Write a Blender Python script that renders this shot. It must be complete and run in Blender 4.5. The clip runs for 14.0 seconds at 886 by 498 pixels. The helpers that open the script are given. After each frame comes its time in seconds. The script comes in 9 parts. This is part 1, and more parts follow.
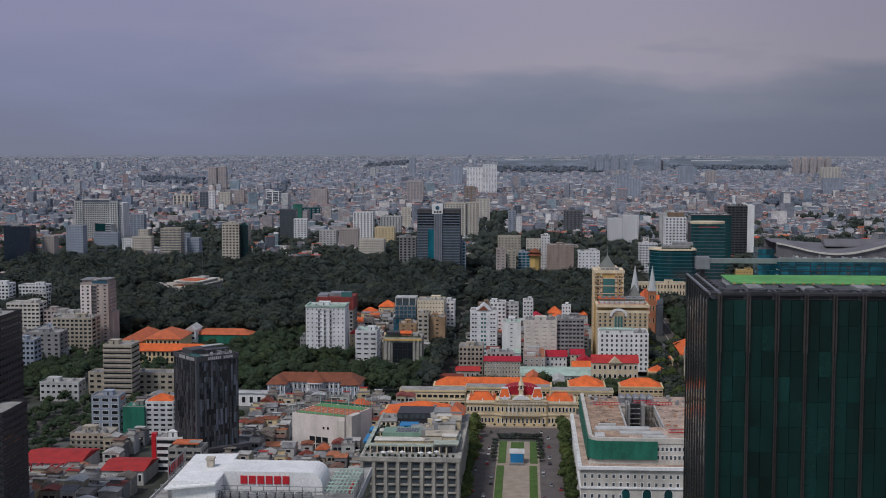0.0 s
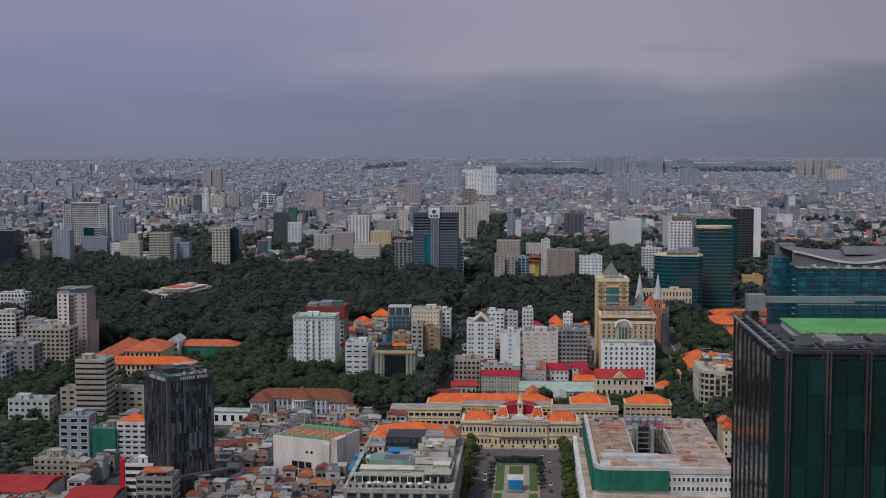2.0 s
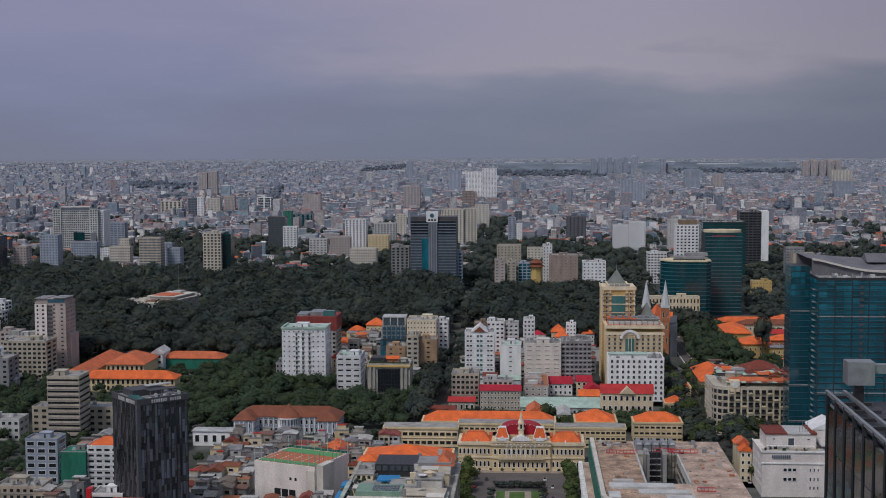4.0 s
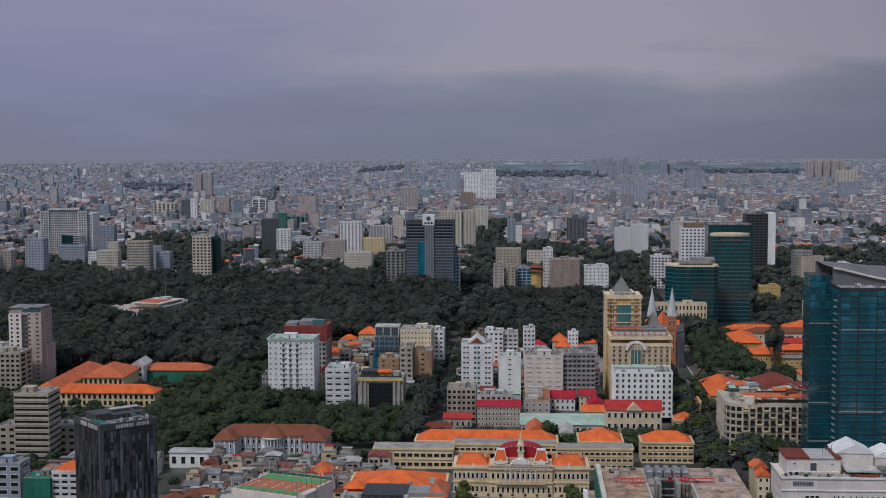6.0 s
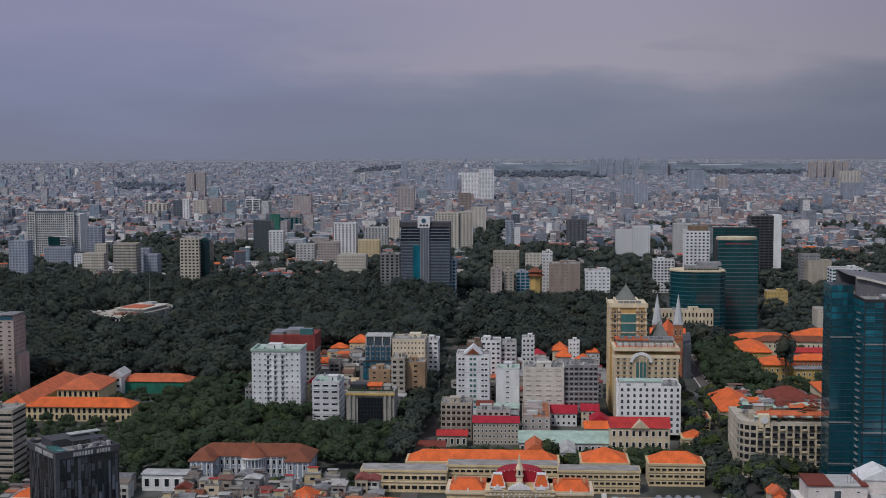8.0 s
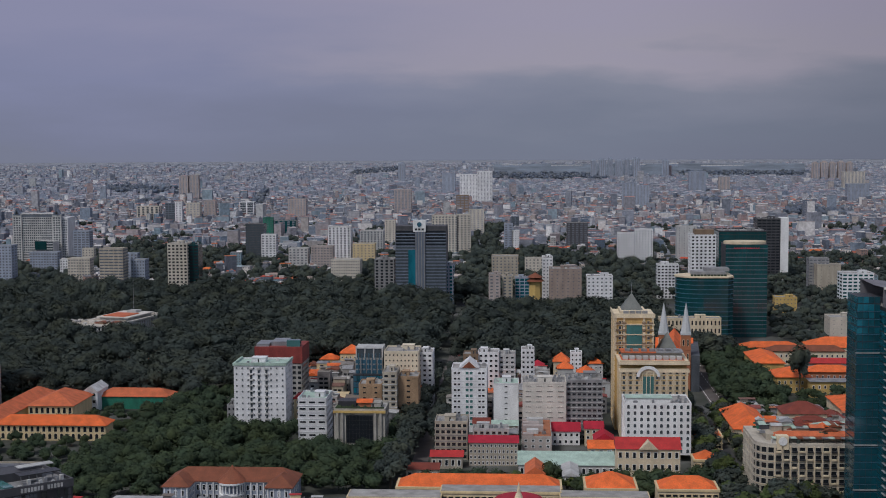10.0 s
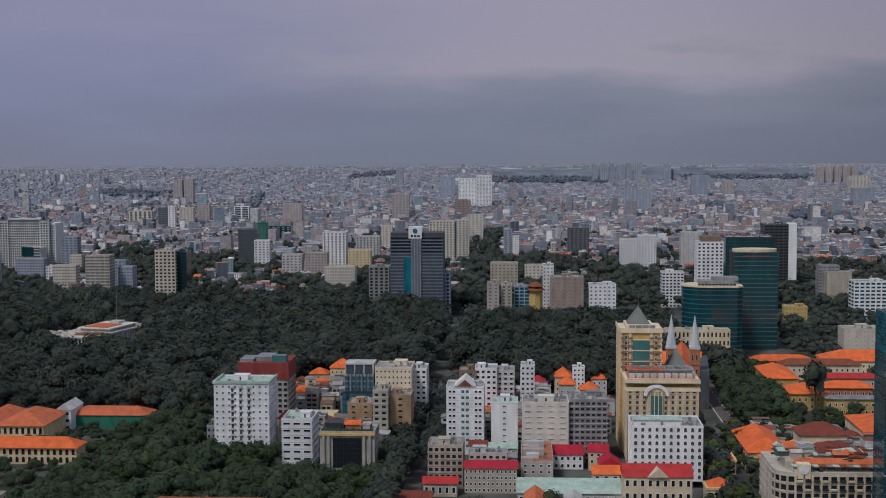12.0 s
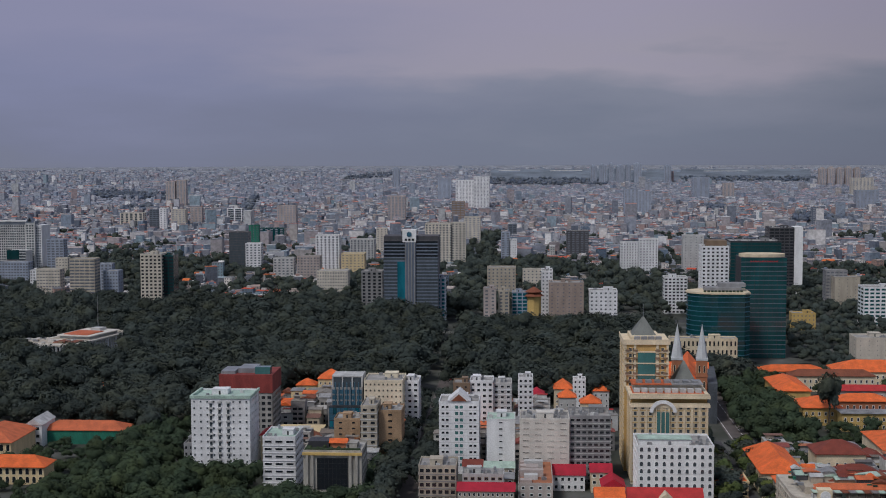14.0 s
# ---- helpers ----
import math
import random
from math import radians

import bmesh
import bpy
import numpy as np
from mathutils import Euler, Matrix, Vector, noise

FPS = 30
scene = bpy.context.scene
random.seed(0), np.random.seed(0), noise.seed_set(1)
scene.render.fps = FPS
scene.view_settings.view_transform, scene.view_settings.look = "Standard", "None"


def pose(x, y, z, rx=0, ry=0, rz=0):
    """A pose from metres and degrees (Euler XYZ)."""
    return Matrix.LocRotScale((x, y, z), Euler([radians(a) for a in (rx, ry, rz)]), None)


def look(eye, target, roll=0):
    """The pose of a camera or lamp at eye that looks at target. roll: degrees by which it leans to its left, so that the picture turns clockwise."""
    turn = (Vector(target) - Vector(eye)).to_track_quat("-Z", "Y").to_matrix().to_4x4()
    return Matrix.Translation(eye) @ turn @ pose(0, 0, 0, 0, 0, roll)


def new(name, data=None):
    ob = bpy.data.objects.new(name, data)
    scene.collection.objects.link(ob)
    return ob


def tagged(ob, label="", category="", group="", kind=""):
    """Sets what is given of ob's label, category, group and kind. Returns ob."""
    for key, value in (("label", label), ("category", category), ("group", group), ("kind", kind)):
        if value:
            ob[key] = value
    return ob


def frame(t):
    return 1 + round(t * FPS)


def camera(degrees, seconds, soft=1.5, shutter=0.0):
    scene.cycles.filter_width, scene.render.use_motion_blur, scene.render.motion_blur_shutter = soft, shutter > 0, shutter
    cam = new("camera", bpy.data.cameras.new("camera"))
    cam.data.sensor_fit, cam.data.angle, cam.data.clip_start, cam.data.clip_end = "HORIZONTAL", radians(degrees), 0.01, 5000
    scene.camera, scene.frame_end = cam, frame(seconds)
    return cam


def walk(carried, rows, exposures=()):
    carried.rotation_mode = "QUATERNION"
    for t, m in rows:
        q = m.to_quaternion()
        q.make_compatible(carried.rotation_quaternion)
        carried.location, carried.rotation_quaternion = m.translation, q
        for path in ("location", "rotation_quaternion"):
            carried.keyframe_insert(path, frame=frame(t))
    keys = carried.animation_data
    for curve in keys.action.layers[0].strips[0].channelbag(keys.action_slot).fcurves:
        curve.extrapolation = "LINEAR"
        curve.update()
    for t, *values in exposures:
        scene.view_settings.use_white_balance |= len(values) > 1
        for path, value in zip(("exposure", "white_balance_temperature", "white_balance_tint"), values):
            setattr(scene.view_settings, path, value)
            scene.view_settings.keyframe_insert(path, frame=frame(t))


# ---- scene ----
# The flight: seconds, x, y, z, yaw, pitch, roll.
cam = camera(36.18, 14.0, soft=1.0)
ROWS = [
    (0.0, -0.00, 0.00, 189.00, 3.549, -4.820, 0.025),
    (0.5, 0.12, 14.78, 189.05, 3.534, -4.822, -0.044),
    (1.0, 0.29, 29.51, 189.00, 3.536, -4.811, -0.020),
    (1.5, 0.38, 44.15, 188.80, 3.541, -4.790, -0.022),
    (2.0, 0.59, 58.56, 188.50, 3.559, -4.746, -0.037),
    (2.5, 0.64, 72.76, 188.28, 3.560, -4.700, -0.070),
    (3.0, 0.72, 86.70, 188.17, 3.579, -4.682, -0.116),
    (5.5, 0.50, 156.08, 187.88, 3.605, -4.666, -0.232),
    (6.0, 0.38, 169.75, 187.88, 3.591, -4.659, -0.243),
    (6.5, 0.14, 183.20, 187.83, 3.573, -4.657, -0.253),
    (7.0, -0.10, 196.60, 187.74, 3.553, -4.647, -0.230),
    (7.5, -0.24, 210.02, 187.57, 3.529, -4.658, -0.210),
    (8.0, -0.27, 223.56, 187.42, 3.513, -4.665, -0.163),
    (10.5, -0.35, 291.83, 186.62, 3.476, -4.569, -0.295),
    (11.0, -0.18, 305.49, 186.57, 3.477, -4.519, -0.302),
    (11.5, -0.05, 319.07, 186.56, 3.483, -4.483, -0.286),
    (12.0, -0.02, 332.31, 186.44, 3.485, -4.460, -0.272),
    (12.5, -0.08, 345.17, 186.28, 3.461, -4.423, -0.225),
    (13.0, -0.09, 357.65, 185.98, 3.449, -4.415, -0.202),
    (13.5, -0.07, 369.86, 185.54, 3.430, -4.404, -0.181),
    (14.0, 0.00, 382.00, 184.98, 3.403, -4.387, -0.200),
]
walk(cam, [(t, pose(x, y, z, 90 + pitch, 0, yaw) @ pose(0, 0, 0, 0, 0, roll)) for t, x, y, z, yaw, pitch, roll in ROWS])

# ---- daylight: a closed cloud cover with a veiled sun in the south ----
world = bpy.data.worlds.new("overcast")
scene.world = world
world.use_nodes = True
wn, wl = world.node_tree.nodes, world.node_tree.links
sky = wn.new("ShaderNodeTexSky")
sky.sky_type, sky.sun_disc = "NISHITA", False
sky.sun_elevation, sky.sun_rotation = radians(52), radians(200)
grey = wn.new("ShaderNodeMix")
grey.data_type = "RGBA"
grey.inputs[0].default_value = 0.62
grey.inputs[7].default_value = (4.1, 4.5, 5.6, 1)
wl.new(sky.outputs[0], grey.inputs[6])
wl.new(grey.outputs[2], wn["Background"].inputs[0])
wn["Background"].inputs[1].default_value = 0.085

sun = bpy.data.lights.new("sun", "SUN")
sun.energy, sun.angle, sun.color = 1.87, radians(12), (1.0, 0.96, 0.92)
sun_ob = new("sun", sun)
sun_ob.matrix_basis = look((-300, -420, 700), (0, 0, 0))
scene.view_settings.exposure = 0.0


# ---- materials ----
def links_of(m):
    return m.node_tree.nodes, m.node_tree.links


def paint(name, color, rough=0.8, stain=0.25, grain=0.12, size=6.0, metal=0.0, rand=0.08, bump=0.15, spec=0.35, island=0.0):
    """A weathered surface: broad stains, fine grain and a little shift from object to object."""
    m = bpy.data.materials.new(name)
    m.use_nodes = True
    n, l = links_of(m)
    b = n["Principled BSDF"]
    geo = n.new("ShaderNodeNewGeometry")
    big, fine = n.new("ShaderNodeTexNoise"), n.new("ShaderNodeTexNoise")
    big.inputs["Scale"].default_value, big.inputs["Detail"].default_value = 1.0 / size, 5
    fine.inputs["Scale"].default_value, fine.inputs["Detail"].default_value = 1.4, 3
    stretch = n.new("ShaderNodeMapping")
    stretch.inputs["Scale"].default_value = (1, 1, 0.35)
    l.new(geo.outputs["Position"], stretch.inputs[0])
    l.new(stretch.outputs[0], big.inputs["Vector"])
    l.new(geo.outputs["Position"], fine.inputs["Vector"])
    info = n.new("ShaderNodeObjectInfo")

    def spread(src, low, high, a, bb):
        r = n.new("ShaderNodeMapRange")
        for k, v in zip((1, 2, 3, 4), (low, high, a, bb)):
            r.inputs[k].default_value = v
        l.new(src, r.inputs[0])
        return r.outputs[0]

    def times(a, bb):
        k = n.new("ShaderNodeMath")
        k.operation = "MULTIPLY"
        l.new(a, k.inputs[0])
        l.new(bb, k.inputs[1])
        return k.outputs[0]

    v = times(spread(big.outputs["Fac"], 0.3, 0.75, 1 - stain, 1 + stain * 0.35), spread(fine.outputs["Fac"], 0.3, 0.7, 1 - grain, 1 + grain))
    v = times(v, spread(info.outputs["Random"], 0, 1, 1 - rand, 1 + rand))
    if island:
        v = times(v, spread(geo.outputs["Random Per Island"], 0, 1, 1 - island, 1 + island))
    mix = n.new("ShaderNodeVectorMath")
    mix.operation = "SCALE"
    mix.inputs[0].default_value = color
    l.new(v, mix.inputs["Scale"])
    l.new(mix.outputs[0], b.inputs["Base Color"])
    l.new(spread(fine.outputs["Fac"], 0.3, 0.7, max(rough - 0.12, 0.03), min(rough + 0.1, 1)), b.inputs["Roughness"])
    b.inputs["Metallic"].default_value = metal
    b.inputs["Specular IOR Level"].default_value = spec
    if bump:
        bp = n.new("ShaderNodeBump")
        bp.inputs["Strength"].default_value, bp.inputs["Distance"].default_value = bump, 0.3
        l.new(fine.outputs["Fac"], bp.inputs["Height"])
        l.new(bp.outputs[0], b.inputs["Normal"])
    return m


def mottle(name, colors, rough=0.85, size=1.0, source="island", bump=0.3):
    """Colours picked per island of the mesh (or by noise), with fine grain: far houses, leaves, crowds of pieces."""
    m = bpy.data.materials.new(name)
    m.use_nodes = True
    n, l = links_of(m)
    b = n["Principled BSDF"]
    geo = n.new("ShaderNodeNewGeometry")
    ramp = n.new("ShaderNodeValToRGB")
    ramp.color_ramp.interpolation = "CONSTANT" if source == "island" else "LINEAR"
    e = ramp.color_ramp.elements
    while len(e) < len(colors):
        e.new(1.0)
    for i, c in enumerate(colors):
        e[i].position = i / len(colors) if source == "island" else 0.25 + 0.5 * i / max(len(colors) - 1, 1)
        e[i].color = (*c, 1)
    fine = n.new("ShaderNodeTexNoise")
    fine.inputs["Scale"].default_value, fine.inputs["Detail"].default_value = size, 4
    l.new(geo.outputs["Position"], fine.inputs["Vector"])
    if source == "island":
        l.new(geo.outputs["Random Per Island"], ramp.inputs[0])
    else:
        l.new(fine.outputs["Fac"], ramp.inputs[0])
    k = n.new("ShaderNodeMapRange")
    for i, v in zip((1, 2, 3, 4), (0.3, 0.7, 0.72, 1.2)):
        k.inputs[i].default_value = v
    l.new(fine.outputs["Fac"], k.inputs[0])
    sc = n.new("ShaderNodeVectorMath")
    sc.operation = "SCALE"
    l.new(ramp.outputs[0], sc.inputs[0])
    l.new(k.outputs[0], sc.inputs["Scale"])
    l.new(sc.outputs[0], b.inputs["Base Color"])
    b.inputs["Roughness"].default_value = rough
    b.inputs["Specular IOR Level"].default_value = 0.25
    bp = n.new("ShaderNodeBump")
    bp.inputs["Strength"].default_value, bp.inputs["Distance"].default_value = bump, 0.5
    l.new(fine.outputs["Fac"], bp.inputs["Height"])
    l.new(bp.outputs[0], b.inputs["Normal"])
    return m


def foliage(name, color):
    """Leaf masses: light and dark clumps, each lobe a little different in tone, with rough leafy relief."""
    m = paint(name, color, 0.95, 0.4, 0.14, 26.0, rand=0.2, bump=0.0, spec=0.08, island=0.10)
    n, l = links_of(m)
    geo = n.new("ShaderNodeNewGeometry")
    f = n.new("ShaderNodeTexNoise")
    f.inputs["Scale"].default_value, f.inputs["Detail"].default_value, f.inputs["Roughness"].default_value = 0.9, 6, 0.75
    l.new(geo.outputs["Position"], f.inputs["Vector"])
    bp = n.new("ShaderNodeBump")
    bp.inputs["Strength"].default_value, bp.inputs["Distance"].default_value = 0.55, 1.2
    l.new(f.outputs["Fac"], bp.inputs["Height"])
    l.new(bp.outputs[0], n["Principled BSDF"].inputs["Normal"])
    # whole trees differ: olive and yellowish crowns among the dark green
    w = n.new("ShaderNodeTexNoise")
    w.inputs["Scale"].default_value, w.inputs["Detail"].default_value = 1 / 17, 2
    l.new(geo.outputs["Position"], w.inputs["Vector"])
    k = n.new("ShaderNodeMapRange")
    for i, v in zip((1, 2, 3, 4), (0.42, 0.72, 0, 1)):
        k.inputs[i].default_value = v
    l.new(w.outputs["Fac"], k.inputs[0])
    b = n["Principled BSDF"]
    base = b.inputs["Base Color"].links[0].from_socket
    tint = n.new("ShaderNodeMix")
    tint.data_type, tint.blend_type = "RGBA", "MULTIPLY"
    tint.inputs[7].default_value = (1.38, 1.22, 0.95, 1)
    l.new(k.outputs[0], tint.inputs[0])
    l.new(base, tint.inputs[6])
    l.new(tint.outputs[2], b.inputs["Base Color"])
    return m


def tiles(name, color, pitch=0.9, rough=0.75, stain=0.3):
    """Roof covering with ribs down the slope as fine relief."""
    m = paint(name, color, rough, stain, 0.16, 5.0, bump=0.0)
    n, l = links_of(m)
    geo = n.new("ShaderNodeNewGeometry")
    w = n.new("ShaderNodeTexWave")
    w.inputs["Scale"].default_value = 1.0 / pitch
    w.inputs["Distortion"].default_value = 0.6
    l.new(geo.outputs["Position"], w.inputs["Vector"])
    bp = n.new("ShaderNodeBump")
    bp.inputs["Strength"].default_value, bp.inputs["Distance"].default_value = 0.35, 0.15
    l.new(w.outputs["Fac"], bp.inputs["Height"])
    l.new(bp.outputs[0], n["Principled BSDF"].inputs["Normal"])
    return m


WHITE = paint("white_render", (0.71, 0.71, 0.73), 0.75, 0.22)
BRIGHT = paint("fresh_white_paint", (0.78, 0.78, 0.79), 0.7, 0.14)
OFFWHITE = paint("grey_white_render", (0.50, 0.50, 0.50), 0.8, 0.3)
CREAM = paint("cream_render", (0.66, 0.52, 0.31), 0.8, 0.2)
PALE = paint("pale_cream_stone", (0.68, 0.57, 0.41), 0.8, 0.22)
DULLCREAM = paint("dull_cream_render", (0.56, 0.51, 0.44), 0.85, 0.25)
YELLOW = paint("ochre_render", (0.55, 0.38, 0.14), 0.8, 0.25)
BEIGE = paint("beige_render", (0.44, 0.39, 0.32), 0.85, 0.3)
PINKISH = paint("pinkish_concrete", (0.42, 0.36, 0.34), 0.85, 0.25)
CONCRETE = paint("raw_concrete", (0.33, 0.32, 0.31), 0.9, 0.4)
GREY = paint("grey_render", (0.27, 0.27, 0.28), 0.85, 0.3)
DARKGREY = paint("dark_grey_cladding", (0.075, 0.075, 0.085), 0.6, 0.3)
CHARCOAL = paint("charcoal_cladding", (0.035, 0.036, 0.042), 0.5, 0.25)
BROWN = paint("brown_render", (0.23, 0.16, 0.11), 0.85, 0.3)
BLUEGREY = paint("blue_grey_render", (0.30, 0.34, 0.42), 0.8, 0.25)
BRICK = paint("red_brick", (0.38, 0.15, 0.08), 0.9, 0.25)
SPIRE = paint("pale_spire_slate", (0.52, 0.54, 0.56), 0.7, 0.2)
SLATE = paint("grey_slate", (0.17, 0.18, 0.17), 0.7, 0.3)
ORANGE = tiles("orange_roof_tiles", (0.76, 0.150, 0.038))
ORANGE2 = tiles("faded_orange_tiles", (0.58, 0.145, 0.06))
RED = tiles("red_sheet_roof", (0.46, 0.035, 0.035), 0.5)
CRIMSON = tiles("crimson_roof_tiles", (0.42, 0.018, 0.04), 0.6)
MAROON = tiles("maroon_tiles", (0.20, 0.045, 0.03))
RUST = tiles("rust_brown_tiles", (0.23, 0.075, 0.04))
PALEGREEN = tiles("pale_green_sheet", (0.42, 0.55, 0.48), 0.8)
TIN = tiles("grey_tin_sheet", (0.27, 0.27, 0.28), 0.5, 0.5, 0.5)
WHITETIN = tiles("white_tin_sheet", (0.52, 0.52, 0.52), 0.6, 0.5, 0.4)
GREENNET = paint("green_safety_net", (0.02, 0.16, 0.11), 0.8, 0.35, 0.25, 4)
REDNET = paint("red_safety_net", (0.26, 0.05, 0.045), 0.85, 0.35, 0.25, 4)
BLUENET = paint("blue_glass_sheeting", (0.04, 0.12, 0.18), 0.4, 0.3, 0.2, 4)
REDPAINT = paint("red_lettering", (0.50, 0.02, 0.03), 0.5, 0.1)
BLUEPOOL = paint("blue_canvas", (0.02, 0.20, 0.45), 0.5, 0.15)
TURF = paint("green_sports_floor", (0.09, 0.30, 0.12), 0.8, 0.15)
CLAY = paint("orange_sports_floor", (0.50, 0.15, 0.07), 0.8, 0.15)
STEEL = paint("galvanised_steel", (0.35, 0.36, 0.38), 0.45, 0.3, metal=0.6)
DARKMETAL = paint("dark_metal", (0.06, 0.06, 0.065), 0.45, 0.3, metal=0.4)
BLACKGLASS = paint("dark_window_glass", (0.018, 0.022, 0.028), 0.12, 0.2, 0.1, 3, spec=0.6, bump=0.03)
GREYGLASS = paint("grey_window_glass", (0.07, 0.085, 0.10), 0.15, 0.2, 0.1, 3, spec=0.6, bump=0.03)
# panes of far buildings, lightened to carry haze in the glass colour
HAZEGLASS = paint("hazed_window_glass", (0.13, 0.14, 0.165), 0.3, 0.2, 0.1, 3, spec=0.5, bump=0.03)
# the same panes with more haze in the colour, for the farthest blocks
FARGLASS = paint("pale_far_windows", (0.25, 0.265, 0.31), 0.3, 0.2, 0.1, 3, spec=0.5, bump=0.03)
NAVY = paint("navy_curtain_glass", (0.016, 0.026, 0.045), 0.25, 0.3, 0.1, 9, spec=0.5, bump=0.03)
ROOFGREY = paint("purplish_grey_roof_sheet", (0.155, 0.150, 0.168), 0.6, 0.3, 0.12, 9)
SLATEBLUE = paint("slate_blue_cladding", (0.13, 0.15, 0.19), 0.6, 0.2)
STONE = paint("grey_white_stone", (0.60, 0.565, 0.52), 0.8, 0.25)
BLUEGLASS = paint("blue_curtain_glass", (0.010, 0.118, 0.165), 0.06, 0.5, 0.12, 9, spec=0.85, bump=0.04, rand=0.5)
# the strong tone patches of this glass stand in for mirrored surroundings
GREENGLASS = paint("green_curtain_glass", (0.003, 0.030, 0.028), 0.05, 0.75, 0.12, 14, spec=0.85, bump=0.04, rand=0.28)
# glass of one side face, blackened for the dark tower it would mirror
SIDEGLASS = paint("darkened_side_glass", (0.006, 0.012, 0.012), 0.04, 0.3, 0.1, 6, spec=0.4, bump=0.0, rand=0.3)
TEALGLASS = paint("teal_curtain_glass", (0.006, 0.062, 0.070), 0.08, 0.35, 0.12, 9, spec=0.8, bump=0.04, rand=0.3)
BOULEVARD = paint("worn_reddish_grey_asphalt", (0.125, 0.108, 0.105), 0.9, 0.3, 0.15, 8)
ASPHALT = paint("asphalt", (0.055, 0.055, 0.06), 0.9, 0.3, 0.15, 8)
PAVING = paint("stone_paving", (0.34, 0.28, 0.23), 0.85, 0.25, 0.12, 5)
# ground of the far rings, paled and blued so the colour holds haze
FARGROUND = paint("hazed_town_ground", (0.26, 0.28, 0.32), 0.95, 0.5, 0.3, 40)
EARTH = mottle("city_ground", [(0.035, 0.042, 0.03), (0.06, 0.064, 0.055), (0.12, 0.12, 0.118)], 0.95, 0.03, "noise")
RUBBLE = paint("dusty_concrete_deck", (0.52, 0.38, 0.31), 0.95, 0.55, 0.3, 7)
DUST = paint("brown_building_dust", (0.40, 0.275, 0.20), 0.95, 0.6, 0.35, 5)
GRASS = paint("lawn", (0.07, 0.13, 0.03), 0.95, 0.3, 0.25, 4)
# green shifted to grey blue, a slight haze lift put into the colour
LEAF = foliage("tree_leaves", (0.055, 0.070, 0.065))
LEAF2 = foliage("light_tree_leaves", (0.039, 0.058, 0.036))
LEAF4 = foliage("fresh_green_tree_leaves", (0.072, 0.100, 0.040))
RIBMETAL = paint("weathered_rib_metal", (0.075, 0.064, 0.064), 0.5, 0.4, 0.2, 3, metal=0.3)
GOLD = paint("golden_ochre_render", (0.60, 0.385, 0.15), 0.8, 0.3)
# leaves of the far belts, paled and blued: haze painted into the green
HAZELEAF = foliage("haze_blued_tree_leaves", (0.145, 0.175, 0.235))
REXWALL = paint("weathered_grey_stone", (0.29, 0.27, 0.245), 0.85, 0.35, 0.15, 4)
REXPIER = paint("pale_weathered_stone", (0.40, 0.38, 0.345), 0.85, 0.35, 0.15, 4)
BANKBAND = paint("blue_grey_metal_band", (0.135, 0.165, 0.22), 0.55, 0.2)
PALETEAL = paint("pale_teal_glass", (0.06, 0.17, 0.17), 0.12, 0.2, 0.1, 5, spec=0.6, bump=0.03)
PANELGREY = paint("grey_facade_panel", (0.085, 0.092, 0.108), 0.35, 0.25, rand=0.3)
FRONTCREAM = paint("greyish_cream_render", (0.62, 0.55, 0.44), 0.8, 0.22)
IVORY = paint("ivory_render", (0.70, 0.62, 0.48), 0.8, 0.2)
PLASTER = paint("pinkish_white_plaster", (0.72, 0.655, 0.63), 0.8, 0.2)
TANBRICK = paint("tan_unplastered_brick", (0.40, 0.27, 0.17), 0.9, 0.35, 0.2, 4)
SCAFFOLD = paint("dark_scaffold_sheet", (0.075, 0.085, 0.10), 0.9, 0.4, 0.3, 5)
DUSKY = paint("dusky_brown_render", (0.31, 0.245, 0.215), 0.85, 0.25)
PURPLEGREY = paint("dark_purple_grey_louvre", (0.055, 0.050, 0.064), 0.55, 0.3)
WARMSTONE = paint("warm_weathered_stone", (0.56, 0.51, 0.44), 0.85, 0.3, 0.15, 4)
CANVAS = paint("greenish_canvas", (0.40, 0.44, 0.38), 0.8, 0.35, 0.15, 4)
BARK = paint("bark", (0.09, 0.07, 0.055), 0.95, 0.3)


# ---- mesh helpers ----
def mesh_of(bm, *mats, smooth=False):
    me = bpy.data.meshes.new("mesh")
    bm.to_mesh(me)
    bm.free()
    for m in mats:
        me.materials.append(m)
    if smooth:
        me.polygons.foreach_set("use_smooth", [True] * len(me.polygons))
    return me


def raw(name, verts, faces, mat, parent=None, mats=None):
    me = bpy.data.meshes.new(name)
    me.from_pydata(verts, [], faces)
    for m in (mats or [mat]):
        me.materials.append(m)
    ob = new(name, me)
    ob.parent = parent
    return ob


def part(name, bm, mat, parent, label=""):
    mats = mat if isinstance(mat, (list, tuple)) else [mat]
    ob = new(name, mesh_of(bm, *mats))
    ob.parent = parent
    if label:
        tagged(ob, label)
    return ob


def thing(name, x, y, z, rz, label, category, group="", kind=""):
    ob = new(name)
    ob.empty_display_size = 2
    ob.matrix_basis = pose(x, y, z, 0, 0, rz)
    return tagged(ob, label, category, group, kind)


def box(bm, x0, x1, y0, y1, z0, z1, mi=0, taper=0.0):
    t = taper
    v = [bm.verts.new(p) for p in ((x0, y0, z0), (x1, y0, z0), (x1, y1, z0), (x0, y1, z0),
                                   (x0 + t, y0 + t, z1), (x1 - t, y0 + t, z1), (x1 - t, y1 - t, z1), (x0 + t, y1 - t, z1))]
    for f in ((3, 2, 1, 0), (4, 5, 6, 7), (0, 1, 5, 4), (1, 2, 6, 5), (2, 3, 7, 6), (3, 0, 4, 7)):
        bm.faces.new([v[i] for i in f]).material_index = mi


